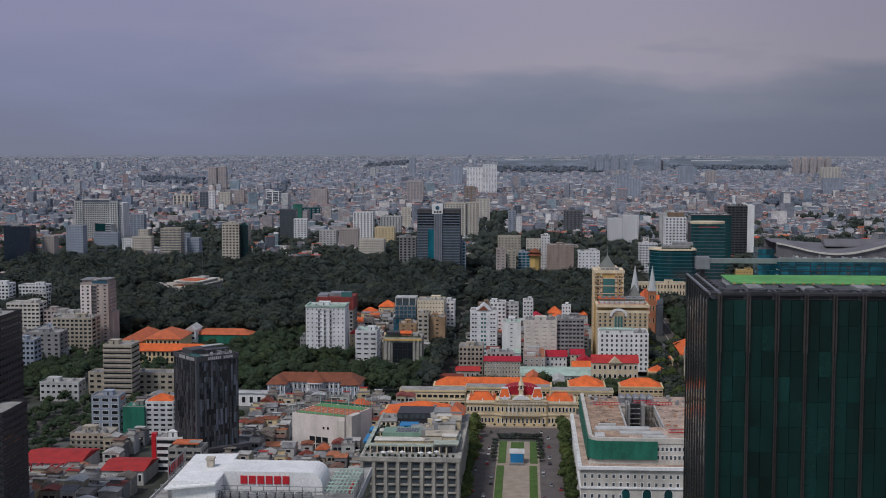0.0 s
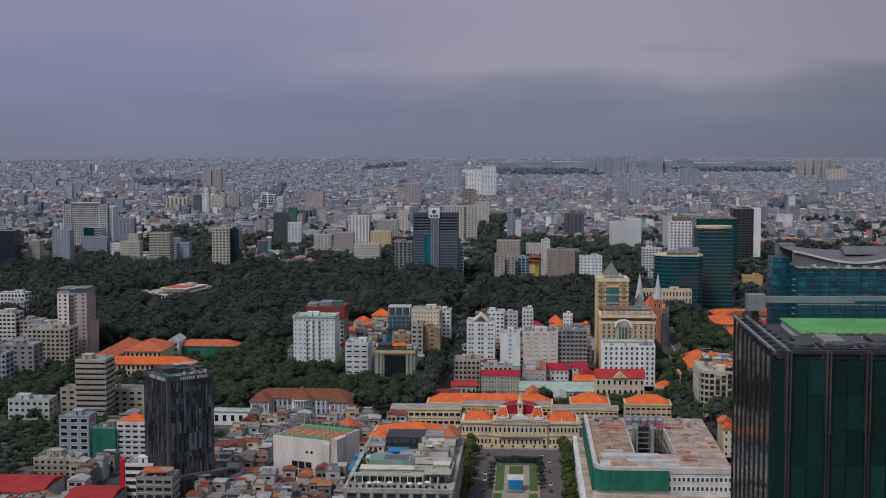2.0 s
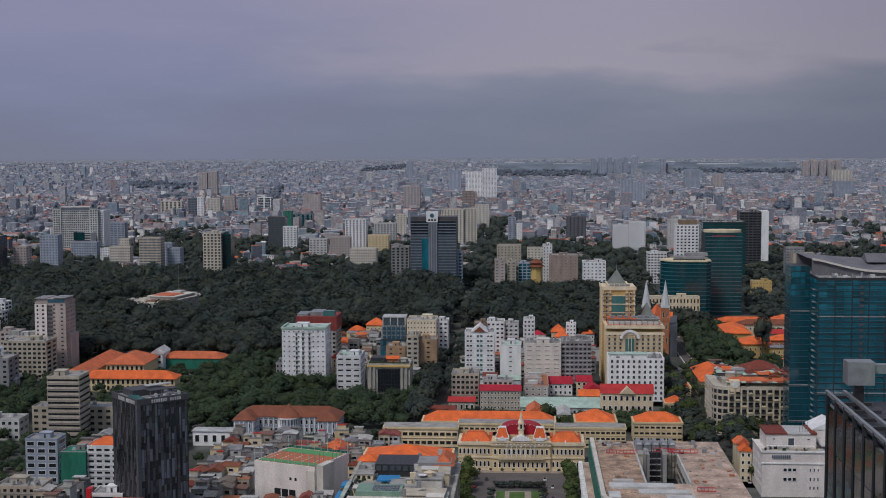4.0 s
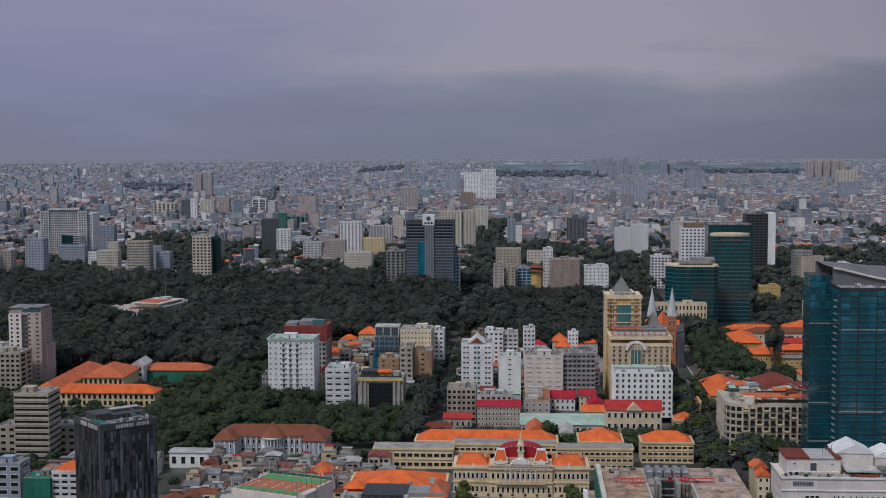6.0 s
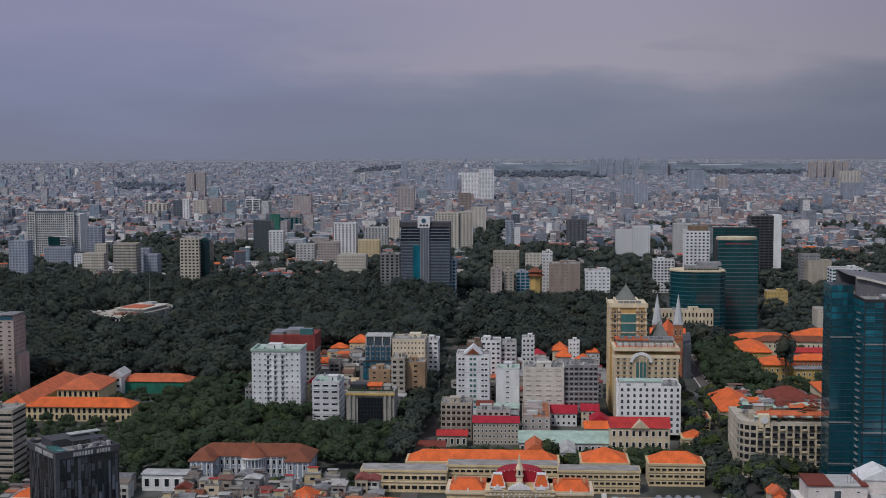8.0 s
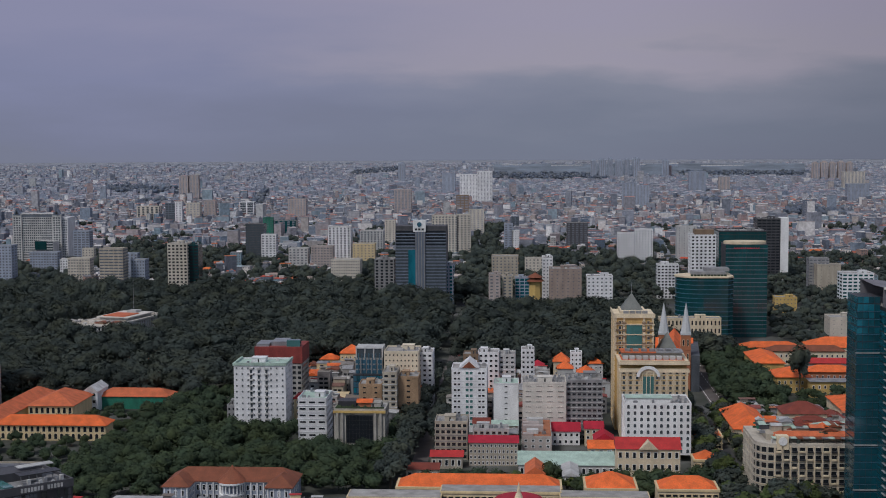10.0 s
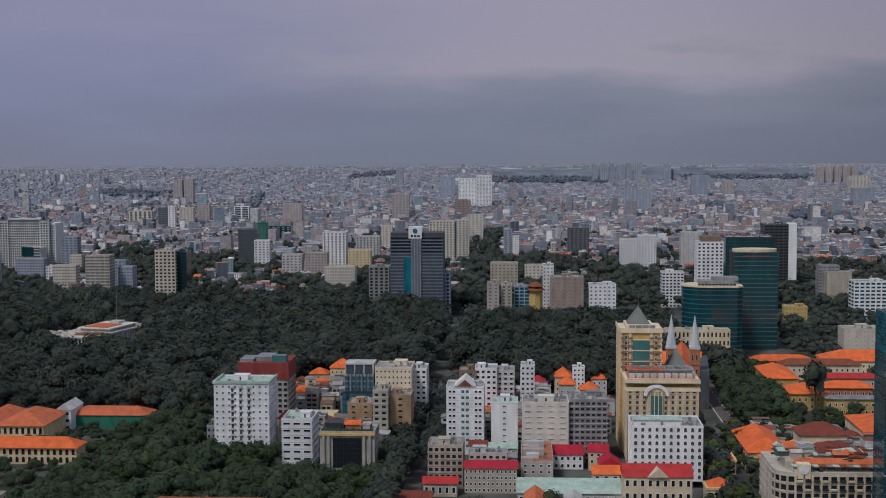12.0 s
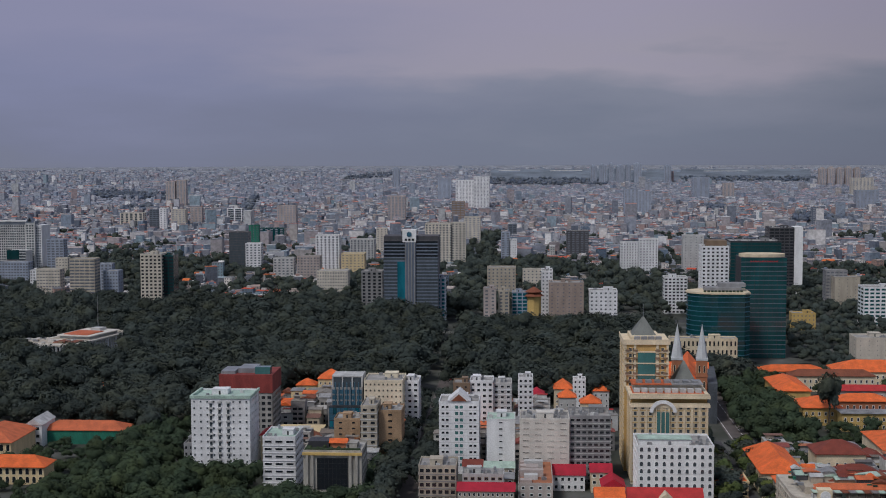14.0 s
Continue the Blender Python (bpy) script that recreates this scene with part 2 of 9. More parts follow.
def boxes(name, parent, mat, *bs, label=""):
    bm = bmesh.new()
    for b in bs:
        box(bm, *b)
    return part(name, bm, mat, parent, label)


UNIT = {}


def piece(name, parent, mat, x0, x1, y0, y1, z0, z1):
    """A block that shares one unit mesh with all pieces of its material."""
    if mat.name not in UNIT:
        bm = bmesh.new()
        box(bm, -0.5, 0.5, -0.5, 0.5, -0.5, 0.5)
        UNIT[mat.name] = mesh_of(bm, mat)
    ob = new(name, UNIT[mat.name])
    ob.parent = parent
    ob.location, ob.scale = ((x0 + x1) / 2, (y0 + y1) / 2, (z0 + z1) / 2), (x1 - x0, y1 - y0, z1 - z0)
    return ob


def hip(bm, x0, x1, y0, y1, z0, z1, over=0.8, ridge=None, mi=0):
    """A hipped roof with eaves; ridge: share of the length that the ridge keeps."""
    x0, x1, y0, y1 = x0 - over, x1 + over, y0 - over, y1 + over
    w, d = x1 - x0, y1 - y0
    if w >= d:
        r = (w - d) / 2 if ridge is None else w * ridge / 2
        cx, cy = (x0 + x1) / 2, (y0 + y1) / 2
        a, b = (cx - r, cy, z1), (cx + r, cy, z1)
    else:
        r = (d - w) / 2 if ridge is None else d * ridge / 2
        cx, cy = (x0 + x1) / 2, (y0 + y1) / 2
        a, b = (cx, cy - r, z1), (cx, cy + r, z1)
    v = [bm.verts.new(p) for p in ((x0, y0, z0), (x1, y0, z0), (x1, y1, z0), (x0, y1, z0), a, b)]
    lo = [bm.verts.new((p.co.x, p.co.y, z0 - 0.35)) for p in v[:4]]
    fs = ((0, 1, 5, 4), (1, 2, 5), (2, 3, 4, 5), (3, 0, 4)) if w >= d else ((0, 1, 4), (1, 2, 5, 4), (2, 3, 5), (3, 0, 4, 5))
    for f in fs:
        bm.faces.new([v[i] for i in f]).material_index = mi
    for i in range(4):
        j = (i + 1) % 4
        bm.faces.new((v[j], v[i], lo[i], lo[j])).material_index = mi
    bm.faces.new(lo[::-1]).material_index = mi


def gable(bm, x0, x1, y0, y1, z0, z1, over=0.5, along="x", mi=0):
    x0, x1, y0, y1 = x0 - over, x1 + over, y0 - over, y1 + over
    cx, cy = (x0 + x1) / 2, (y0 + y1) / 2
    a, b = ((x0, cy, z1), (x1, cy, z1)) if along == "x" else ((cx, y0, z1), (cx, y1, z1))
    v = [bm.verts.new(p) for p in ((x0, y0, z0), (x1, y0, z0), (x1, y1, z0), (x0, y1, z0), a, b)]
    fs = ((0, 1, 5, 4), (1, 2, 5), (2, 3, 4, 5), (3, 0, 4)) if along == "x" else ((0, 1, 4), (1, 2, 5, 4), (2, 3, 5), (3, 0, 4, 5))
    for f in fs + ((3, 2, 1, 0),):
        bm.faces.new([v[i] for i in f]).material_index = mi


def prism(bm, cx, cy, r0, r1, z0, z1, n=16, mi=0, sx=1.0, sy=1.0, turn=0.0):
    ang = [turn + 2 * math.pi * i / n for i in range(n)]
    lo = [bm.verts.new((cx + r0 * sx * math.cos(a), cy + r0 * sy * math.sin(a), z0)) for a in ang]
    if r1 < 0.01:
        top = bm.verts.new((cx, cy, z1))
        for i in range(n):
            bm.faces.new((lo[i], lo[(i + 1) % n], top)).material_index = mi
    else:
        hi = [bm.verts.new((cx + r1 * sx * math.cos(a), cy + r1 * sy * math.sin(a), z1)) for a in ang]
        for i in range(n):
            j = (i + 1) % n
            bm.faces.new((lo[i], lo[j], hi[j], hi[i])).material_index = mi
        bm.faces.new(hi).material_index = mi
    bm.faces.new(lo[::-1]).material_index = mi


WINDOWS = {}


def window_mesh(w, h, frame_mat, glass_mat, kind="plain"):
    """A window seen from -y, in one piece: proud frame, reveal and set-back pane; kind arch has a round head, hood a deep frame, strip is a bare pane."""
    key = (round(w, 2), round(h, 2), frame_mat.name, glass_mat.name, kind)
    if key not in WINDOWS:
        bm = bmesh.new()
        a, b = w / 2, h / 2
        f = min(0.16, w * 0.1)
        out = 0.4 if kind == "hood" else 0.18
        if kind == "strip":
            box(bm, -a, a, -0.07, 0.03, -b, b, 1)
        else:
            def outline(e):
                p = [(-a + e, -b + e), (a - e, -b + e)]
                if kind == "arch":
                    return p + [((a - e) * math.cos(t), b + (a - e) * math.sin(t)) for t in [math.pi * i / 8 for i in range(9)]]
                return p + [(a - e, b - e), (-a + e, b - e)]
            rings_ = [[bm.verts.new((x, y, z)) for x, z in outline(e)] for e, y in ((-0.06, 0.05), (-0.06, -out), (f, -out), (f, -0.03))]
            for r0, r1 in zip(rings_, rings_[1:]):
                for i in range(len(r0)):
                    k = (i + 1) % len(r0)
                    bm.faces.new((r0[i], r0[k], r1[k], r1[i]))
            bm.faces.new(rings_[3]).material_index = 1
        WINDOWS[key] = mesh_of(bm, frame_mat, glass_mat)
    return WINDOWS[key]


def add_window(parent, me, x, y, z, turn=0.0, name="window"):
    ob = new(name, me)
    ob.parent = parent
    ob.location = (x, y, z)
    if turn:
        ob.rotation_euler = (0, 0, radians(turn))
    return ob


def put_windows(t, me, spots, single=False):
    """Windows at (x, y, z, turn): each its own object where they are near, else one joined mesh for a facade's far, small panes."""
    if single:
        for x, y, z, a in spots:
            add_window(t, me, x, y, z, a)
        return
    if not spots:
        return
    n_ = len(me.vertices)
    base = np.empty(n_ * 3)
    me.vertices.foreach_get("co", base)
    base = base.reshape(-1, 3)
    polys = [(tuple(p.vertices), p.material_index) for p in me.polygons]
    V, F, M = [], [], []
    for i, (x, y, z, a) in enumerate(spots):
        c, s = math.cos(radians(a)), math.sin(radians(a))
        V.append(base @ np.array([[c, s, 0], [-s, c, 0], [0, 0, 1]]) + np.array([x, y, z]))
        F += [tuple(v + i * n_ for v in p) for p, _ in polys]
        M += [m for _, m in polys]
    ob = raw("glazing", np.concatenate(V).tolist(), F, None, t, list(me.materials))
    ob.data.polygons.foreach_set("material_index", M)
    tagged(ob, kind="stuff")


def put_pieces(name, t, mat, blocks, keep=0):
    """Blocks (x0, x1, y0, y1, z0, z1): the last `keep` are pieces of their own, the rest one joined mesh."""
    cut = len(blocks) - keep
    tilt = random.Random(len(blocks))
    for b in blocks[cut:]:
        ob = piece(name, t, mat, *b)
        # panes hang a little out of true, which breaks up what they mirror
        ob.rotation_euler = (tilt.gauss(0, 0.004), tilt.gauss(0, 0.004), tilt.gauss(0, 0.004))
    V, F = [], []
    for x0, x1, y0, y1, z0, z1 in blocks[:cut]:
        k = len(V)
        V += [(x0, y0, z0), (x1, y0, z0), (x1, y1, z0), (x0, y1, z0), (x0, y0, z1), (x1, y0, z1), (x1, y1, z1), (x0, y1, z1)]
        F += [tuple(k + i for i in f) for f in ((3, 2, 1, 0), (4, 5, 6, 7), (0, 1, 5, 4), (1, 2, 6, 5), (2, 3, 7, 6), (3, 0, 4, 7))]
    if V:
        tagged(raw("glazing" if "pane" in name or "window" in name else "cladding", V, F, mat, t), kind="stuff")


def joined_windows(parent, rows, wall_turn, w, h, glass):
    """The far side's panes in one mesh: (x, y, z) centres, facing along wall_turn."""
    verts, faces = [], []
    c, s = math.cos(radians(wall_turn)), math.sin(radians(wall_turn))
    for x, y, z in rows:
        k = len(verts)
        for dx, dz in ((-w / 2, -h / 2), (w / 2, -h / 2), (w / 2, h / 2), (-w / 2, h / 2)):
            verts.append((x + dx * c + 0.04 * s, y + dx * s - 0.04 * c, z + dz))
        faces.append((k, k + 1, k + 2, k + 3))
    if rows:
        ob = raw("rear_panes", verts, faces, glass, parent)
        tagged(ob, kind="stuff")


def roof_clutter(t, w, d, h, seed, amount=1.0, wall=WHITE):
    r = random.Random(seed)
    bw, bd = min(w * 0.34, 9), min(d * 0.4, 8)
    x = r.uniform(-w * 0.25, w * 0.25)
    y = d * r.uniform(0.4, 0.7)
    sh = boxes("stair_house", t, wall, (x - bw / 2, x + bw / 2, y - bd / 2, y + bd / 2, h - 0.05, h + 2.8), (x - bw / 2 - 0.25, x + bw / 2 + 0.25, y - bd / 2 - 0.25, y + bd / 2 + 0.25, h + 2.8, h + 3.05))
    boxes("door", sh, DARKMETAL, (x - 0.5, x + 0.5, y - bd / 2 - 0.06, y - bd / 2 + 0.05, h, h + 2.1), label="dark metal roof door")
    for _ in range(int(2 + amount * w * d / 120)):
        a, b = r.uniform(-w / 2 + 1.5, w / 2 - 1.5), r.uniform(1.5, d - 1.5)
        if abs(a - x) < bw / 2 + 1 and abs(b - y) < bd / 2 + 1:
            continue
        if r.random() < 0.35:
            bm = bmesh.new()
            prism(bm, a, b, 0.75, 0.75, h + 0.6, h + 2.2, 10)
            prism(bm, a, b, 0.75, 0.15, h + 2.2, h + 2.55, 10)
            box(bm, a - 0.6, a + 0.6, b - 0.6, b + 0.6, h - 0.05, h + 0.6)
            part("water_tank", bm, r.choice([STEEL, GREY, STEEL]), t)
        else:
            s = r.uniform(0.7, 1.4)
            bm = bmesh.new()
            box(bm, a - s, a + s, b - 0.6, b + 0.6, h - 0.05, h + r.uniform(0.8, 1.6))
            box(bm, a - s * 0.7, a + s * 0.7, b - 0.4, b + 0.4, h + 0.8, h + 1.75)
            part("air_conditioner", bm, r.choice([STEEL, OFFWHITE, GREY]), t)


def tower(name, label, category, x0, x1, yf, depth, h, floors, bays, sbays, wall=WHITE, frame_mat=None, glass=BLACKGLASS, ww=0.55, wh=0.5, rz=0.0,
          band=None, pier=None, kind="plain", base=0.0, group="", parapet=1.0, clutter=1.0, roof=CONCRETE, front=True, ground=True, single=False, thing_at=None):
    """A storeyed block: body, parapet, roof deck, floor bands, piers, a window for each bay of the two walls that are seen, and rooftop gear."""
    w = x1 - x0
    t = thing_at or thing(name, (x0 + x1) / 2, yf, 0, rz, label, category, group)
    boxes("wall", t, wall, (-w / 2, w / 2, 0, depth, base, h))
    boxes("roof_deck", t, roof, (-w / 2 + 0.3, w / 2 - 0.3, 0.3, depth - 0.3, h, h + 0.08))
    if parapet:
        p = parapet
        boxes("parapet", t, wall, (-w / 2 - 0.12, w / 2 + 0.12, -0.12, 0.22, h - 0.3, h + p), (-w / 2 - 0.12, w / 2 + 0.12, depth - 0.22, depth + 0.12, h - 0.3, h + p),
              (-w / 2 - 0.12, -w / 2 + 0.22, 0.22, depth - 0.22, h - 0.3, h + p), (w / 2 - 0.22, w / 2 + 0.12, 0.22, depth - 0.22, h - 0.3, h + p))
    fh = (h - base) / floors
    frame_mat = frame_mat or wall
    if band:
        for i in range(1, floors):
            z = base + i * fh
            bm = bmesh.new()
            box(bm, -w / 2 - 0.35, w / 2 + 0.35, -0.35, depth + 0.35, z - 0.16, z + 0.22)
            part("floor_band", bm, band, t)
    if pier:
        for i in range(bays + 1):
            x = -w / 2 + w * i / bays
            piece("pier", t, pier, x - 0.3, x + 0.3, -0.5, 0.1, base, h)
    if clutter:
        roof_clutter(t, w, depth, h + 0.08, int(abs(x0 * 7 + yf)), clutter, wall)
    if front:
        bw = w / bays
        me = window_mesh(bw * ww, fh * wh, frame_mat, glass, kind)
        put_windows(t, me, [(-w / 2 + bw * (k + 0.5), 0, base + fh * (i + 0.52), 0) for i in range(floors) for k in range(bays)], single)
    if sbays:
        bw = depth / sbays
        ms = window_mesh(bw * ww, fh * wh, frame_mat, glass, kind)
        inner = 1 if (x0 + x1) / 2 < 0 else -1
        zs = [base + fh * (i + 0.52) for i in range(floors)]
        put_windows(t, ms, [(inner * w / 2, bw * (k + 0.5), z, 90 if inner > 0 else -90) for z in zs for k in range(sbays)], single)
        if yf > 1550:
            return t
        joined_windows(t, [(-inner * w / 2, bw * (k + 0.5), z) for z in zs for k in range(sbays)], -90 if inner > 0 else 90, bw * ww, fh * wh, glass)
        bw = w / max(bays, 1)
        joined_windows(t, [(-w / 2 + bw * (k + 0.5), depth, z) for z in zs for k in range(bays)], 180, bw * ww, fh * wh, glass)
    return t


def curtain(name, label, category, x0, x1, yf, depth, h, floors, bays, sbays, glass, rib, rz=0.0, base=0.0, spandrel=None, group="", clutter=0.6, keep=0):
    """A glass tower: core, a pane for each bay of the seen walls, ribs and spandrel bands."""
    w = x1 - x0
    t = thing(name, (x0 + x1) / 2, yf, 0, rz, label, category, group)
    boxes("core", t, rib, (-w / 2, w / 2, 0, depth, base, h))
    boxes("roof_deck", t, CONCRETE, (-w / 2 + 0.4, w / 2 - 0.4, 0.4, depth - 0.4, h, h + 0.1))
    boxes("parapet", t, rib, (-w / 2 - 0.2, w / 2 + 0.2, -0.2, 0.2, h - 0.5, h + 1.1), (-w / 2 - 0.2, w / 2 + 0.2, depth - 0.2, depth + 0.2, h - 0.5, h + 1.1),
          (-w / 2 - 0.2, -w / 2 + 0.2, 0.2, depth - 0.2, h - 0.5, h + 1.1), (w / 2 - 0.2, w / 2 + 0.2, 0.2, depth - 0.2, h - 0.5, h + 1.1))
    fh = (h - base) / floors
    inner = 1 if (x0 + x1) / 2 < 0 else -1
    panes = []
    for i in range(floors):
        z = base + fh * i
        for k in range(bays):
            x = -w / 2 + w * k / bays
            panes.append((x + 0.08, x + w / bays - 0.08, -0.1, 0.05, z + fh * 0.1, z + fh * 0.96))
        for k in range(sbays):
            y = depth * k / sbays
            xa = inner * w / 2
            panes.append((xa - 0.1, xa + 0.1, y + 0.08, y + depth / sbays - 0.08, z + fh * 0.1, z + fh * 0.96))
        if spandrel:
            boxes("spandrel", t, spandrel, (-w / 2 - 0.22, w / 2 + 0.22, -0.22, depth + 0.22, z - 0.18, z + fh * 0.12))
    put_pieces("pane", t, glass, panes, keep)
    if clutter:
        roof_clutter(t, w, depth, h + 0.1, int(abs(x0 * 3 + yf)), clutter, GREY)
    return t


# ---- ground, distance and sky ----
EX, EY, EH, NEAR, SPAN = 0.0, 190.0, 187.0, 2300.0, 2300.0


def rise(x, y):
    """Height of the land: flat town, then a long rise towards the skyline."""
    r = math.hypot(x - EX, y - EY)
    r = min(r, 4130.0)
    return 0.0 if r <= NEAR or y < 0 else EH * (1 - r * (NEAR + SPAN - r) / (NEAR * SPAN))


def far_scale(x, y):
    r = min(math.hypot(x - EX, y - EY), 4130.0)
    return 1.0 if r <= NEAR else r * (NEAR + SPAN - r) / (NEAR * SPAN)


rings = [0, 150, 400, 700, 1000, 1400, 1800, 2100, 2300] + [2300 + 75 * i for i in range(1, 25)] + [4130, 4500, 4900]
gv, gf, NA = [], [], 72
for r in rings:
    for a in range(NA):
        x, y = EX + r * math.sin(2 * math.pi * a / NA), EY + r * math.cos(2 * math.pi * a / NA)
        gv.append((x, y, rise(x, y)))
for i in range(1, len(rings) - 1 + 1):
    for a in range(NA):
        b = (a + 1) % NA
        gf.append(((i - 1) * NA + a, i * NA + a, i * NA + b, (i - 1) * NA + b))
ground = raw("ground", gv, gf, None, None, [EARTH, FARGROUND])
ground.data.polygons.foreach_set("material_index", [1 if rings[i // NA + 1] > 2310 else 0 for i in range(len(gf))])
tagged(ground, "grey and green city ground reaching the horizon", "ground", kind="structure")

sky_mat = bpy.data.materials.new("cloud_cover")
sky_mat.use_nodes = True
n, l = links_of(sky_mat)
n.remove(n["Principled BSDF"])
em = n.new("ShaderNodeEmission")
l.new(em.outputs[0], n["Material Output"].inputs[0])
geo = n.new("ShaderNodeNewGeometry")
sep = n.new("ShaderNodeSeparateXYZ")
l.new(geo.outputs["Position"], sep.inputs[0])
mp = n.new("ShaderNodeMapping")
mp.inputs["Scale"].default_value = (1 / 760, 1 / 760, 1 / 170)
l.new(geo.outputs["Position"], mp.inputs[0])
nz = n.new("ShaderNodeTexNoise")
nz.inputs["Scale"].default_value, nz.inputs["Detail"].default_value, nz.inputs["Roughness"].default_value = 1.0, 5, 0.5
l.new(mp.outputs[0], nz.inputs["Vector"])
mr = n.new("ShaderNodeMapRange")
for i, v in zip((1, 2, 3, 4), (115, 660, -0.175, 0.825)):
    mr.inputs[i].default_value = v
l.new(sep.outputs[2], mr.inputs[0])
ad = n.new("ShaderNodeMath")
ad.operation = "MULTIPLY_ADD"
ad.inputs[1].default_value = 0.85
l.new(nz.outputs["Fac"], ad.inputs[0])
l.new(mr.outputs[0], ad.inputs[2])
sc = n.new("ShaderNodeMath")
sc.operation = "MULTIPLY"
sc.inputs[1].default_value = 1 / 1.25
l.new(ad.outputs[0], sc.inputs[0])


def sky_ramp(stops):
    rp = n.new("ShaderNodeValToRGB")
    while len(rp.color_ramp.elements) < len(stops):
        rp.color_ramp.elements.new(1.0)
    for e, (q, c) in zip(rp.color_ramp.elements, stops):
        e.position, e.color = q / 1.25, (*c, 1)
    l.new(sc.outputs[0], rp.inputs[0])
    return rp.outputs[0]


# blue violet cloud to the west, paler grey and pinkish cloud over the middle
west = sky_ramp([(0.20, (0.172, 0.188, 0.252)), (0.40, (0.178, 0.195, 0.285)), (0.70, (0.205, 0.222, 0.345)), (1.10, (0.238, 0.245, 0.370))])
east = sky_ramp([(0.20, (0.160, 0.178, 0.242)), (0.45, (0.168, 0.190, 0.256)), (0.70, (0.208, 0.224, 0.294)), (0.90, (0.305, 0.290, 0.362)), (1.15, (0.30, 0.285, 0.378))])
side = n.new("ShaderNodeMapRange")
side.interpolation_type = "SMOOTHSTEP"
for i, v in zip((1, 2, 3, 4), (-1500, 300, 0, 1)):
    side.inputs[i].default_value = v
drift = n.new("ShaderNodeMath")
drift.operation = "MULTIPLY_ADD"
drift.inputs[1].default_value = 1500
l.new(nz.outputs["Fac"], drift.inputs[0])
l.new(sep.outputs[0], drift.inputs[2])
lower = n.new("ShaderNodeMath")
lower.operation = "SUBTRACT"
lower.inputs[1].default_value = 750
l.new(drift.outputs[0], lower.inputs[0])
l.new(lower.outputs[0], side.inputs[0])
both = n.new("ShaderNodeMix")
both.data_type = "RGBA"
l.new(side.outputs[0], both.inputs[0])
l.new(west, both.inputs[6])
l.new(east, both.inputs[7])
l.new(both.outputs[2], em.inputs[0])
dusk = n.new("ShaderNodeMapRange")
dusk.interpolation_type = "SMOOTHSTEP"
for i, v in zip((1, 2, 3, 4), (250, 1350, 1.03, 0.86)):
    dusk.inputs[i].default_value = v
l.new(sep.outputs[0], dusk.inputs[0])
l.new(dusk.outputs[0], em.inputs[1])
sv, sf = [], []
for i in range(41):
    a = radians(-64 + 3 * i)
    for z in (-20, 200, 420, 700, 1100, 1700):
        sv.append((4760 * math.sin(a), 4760 * math.cos(a), z))
for i in range(40):
    for k in range(5):
        sf.append((i * 6 + k, (i + 1) * 6 + k, (i + 1) * 6 + k + 1, i * 6 + k + 1))
backdrop = raw("backdrop", sv, sf, sky_mat)
tagged(backdrop, "grey violet rain cloud over a hazy horizon", "sky", kind="structure")


def strip(name, x0, x1, y0, y1, mat, label, z=0.05, category="road"):
    bm = bmesh.new()
    box(bm, x0, x1, y0, y1, -0.3, z)
    ob = part(name, bm, mat, None)
    return tagged(ob, label, category, kind="structure")


strip("road", -30, -17, 600, 868, BOULEVARD, "dark asphalt carriageway beside the boulevard garden", 0.06)
strip("road", 8, 21, 600, 868, BOULEVARD, "dark asphalt carriageway beside the boulevard garden", 0.06)
strip("road", -420, 420, 840, 866, BOULEVARD, "cross street in front of the town hall", 0.05)
strip("road", -66, -57, 880, 1790, BOULEVARD, "tree-lined asphalt street running away through the park", 0.05)
strip("road", 110, 123, 840, 1225, ASPHALT, "busy asphalt street lined with trees", 0.05)
strip("road", 130, 149, 1180, 1500, BOULEVARD, "wide street with cars beside the cathedral", 0.07)
strip("road", -420, 420, 1008, 1022, ASPHALT, "cross street under trees", 0.04)
strip("road", -700, 700, 1315, 1332, ASPHALT, "cross street at the park edge", 0.04)
strip("road", -900, 900, 1795, 1815, ASPHALT, "far cross street beyond the park", 0.04)
for k in range(20):
    strip("road_marking", 139.3, 139.7, 1184 + 12 * k, 1190 + 12 * k, BRIGHT, "white lane marking on the street", 0.085, "marking")
strip("road_marking", 131.2, 131.6, 1180, 1420, BRIGHT, "white kerb line on the street", 0.085, "marking")
strip("pavement", -17, 8, 600, 826, PAVING, "pale paved boulevard promenade", 0.14, "pavement")
strip("pavement", -40, 34, 866, 872, PAVING, "paved forecourt of the town hall", 0.12, "pavement")


# ---- trees ----
def blob(r, seed, squash=0.75, rough=0.3, fine=2):
    """A lumpy leaf mass: an icosphere pushed about by noise of three sizes."""
    bm = bmesh.new()
    bmesh.ops.create_icosphere(bm, subdivisions=fine, radius=1.0)
    off = Vector((seed * 3.1, seed * 1.7, seed * 0.9))
    for v in bm.verts:
        k = 1 + rough * (1.5 * noise.noise(v.co * 1.5 + off) + 1.1 * noise.noise(v.co * 3.6 + off) + 0.8 * noise.noise(v.co * 8.0 + off))
        v.co = Vector((v.co.x * k * r, v.co.y * k * r, v.co.z * k * r * squash))
    bm.verts.index_update()
    vs = np.array([v.co[:] for v in bm.verts])
    fs = np.array([[v.index for v in f.verts] for f in bm.faces])
    bm.free()
    return vs, fs


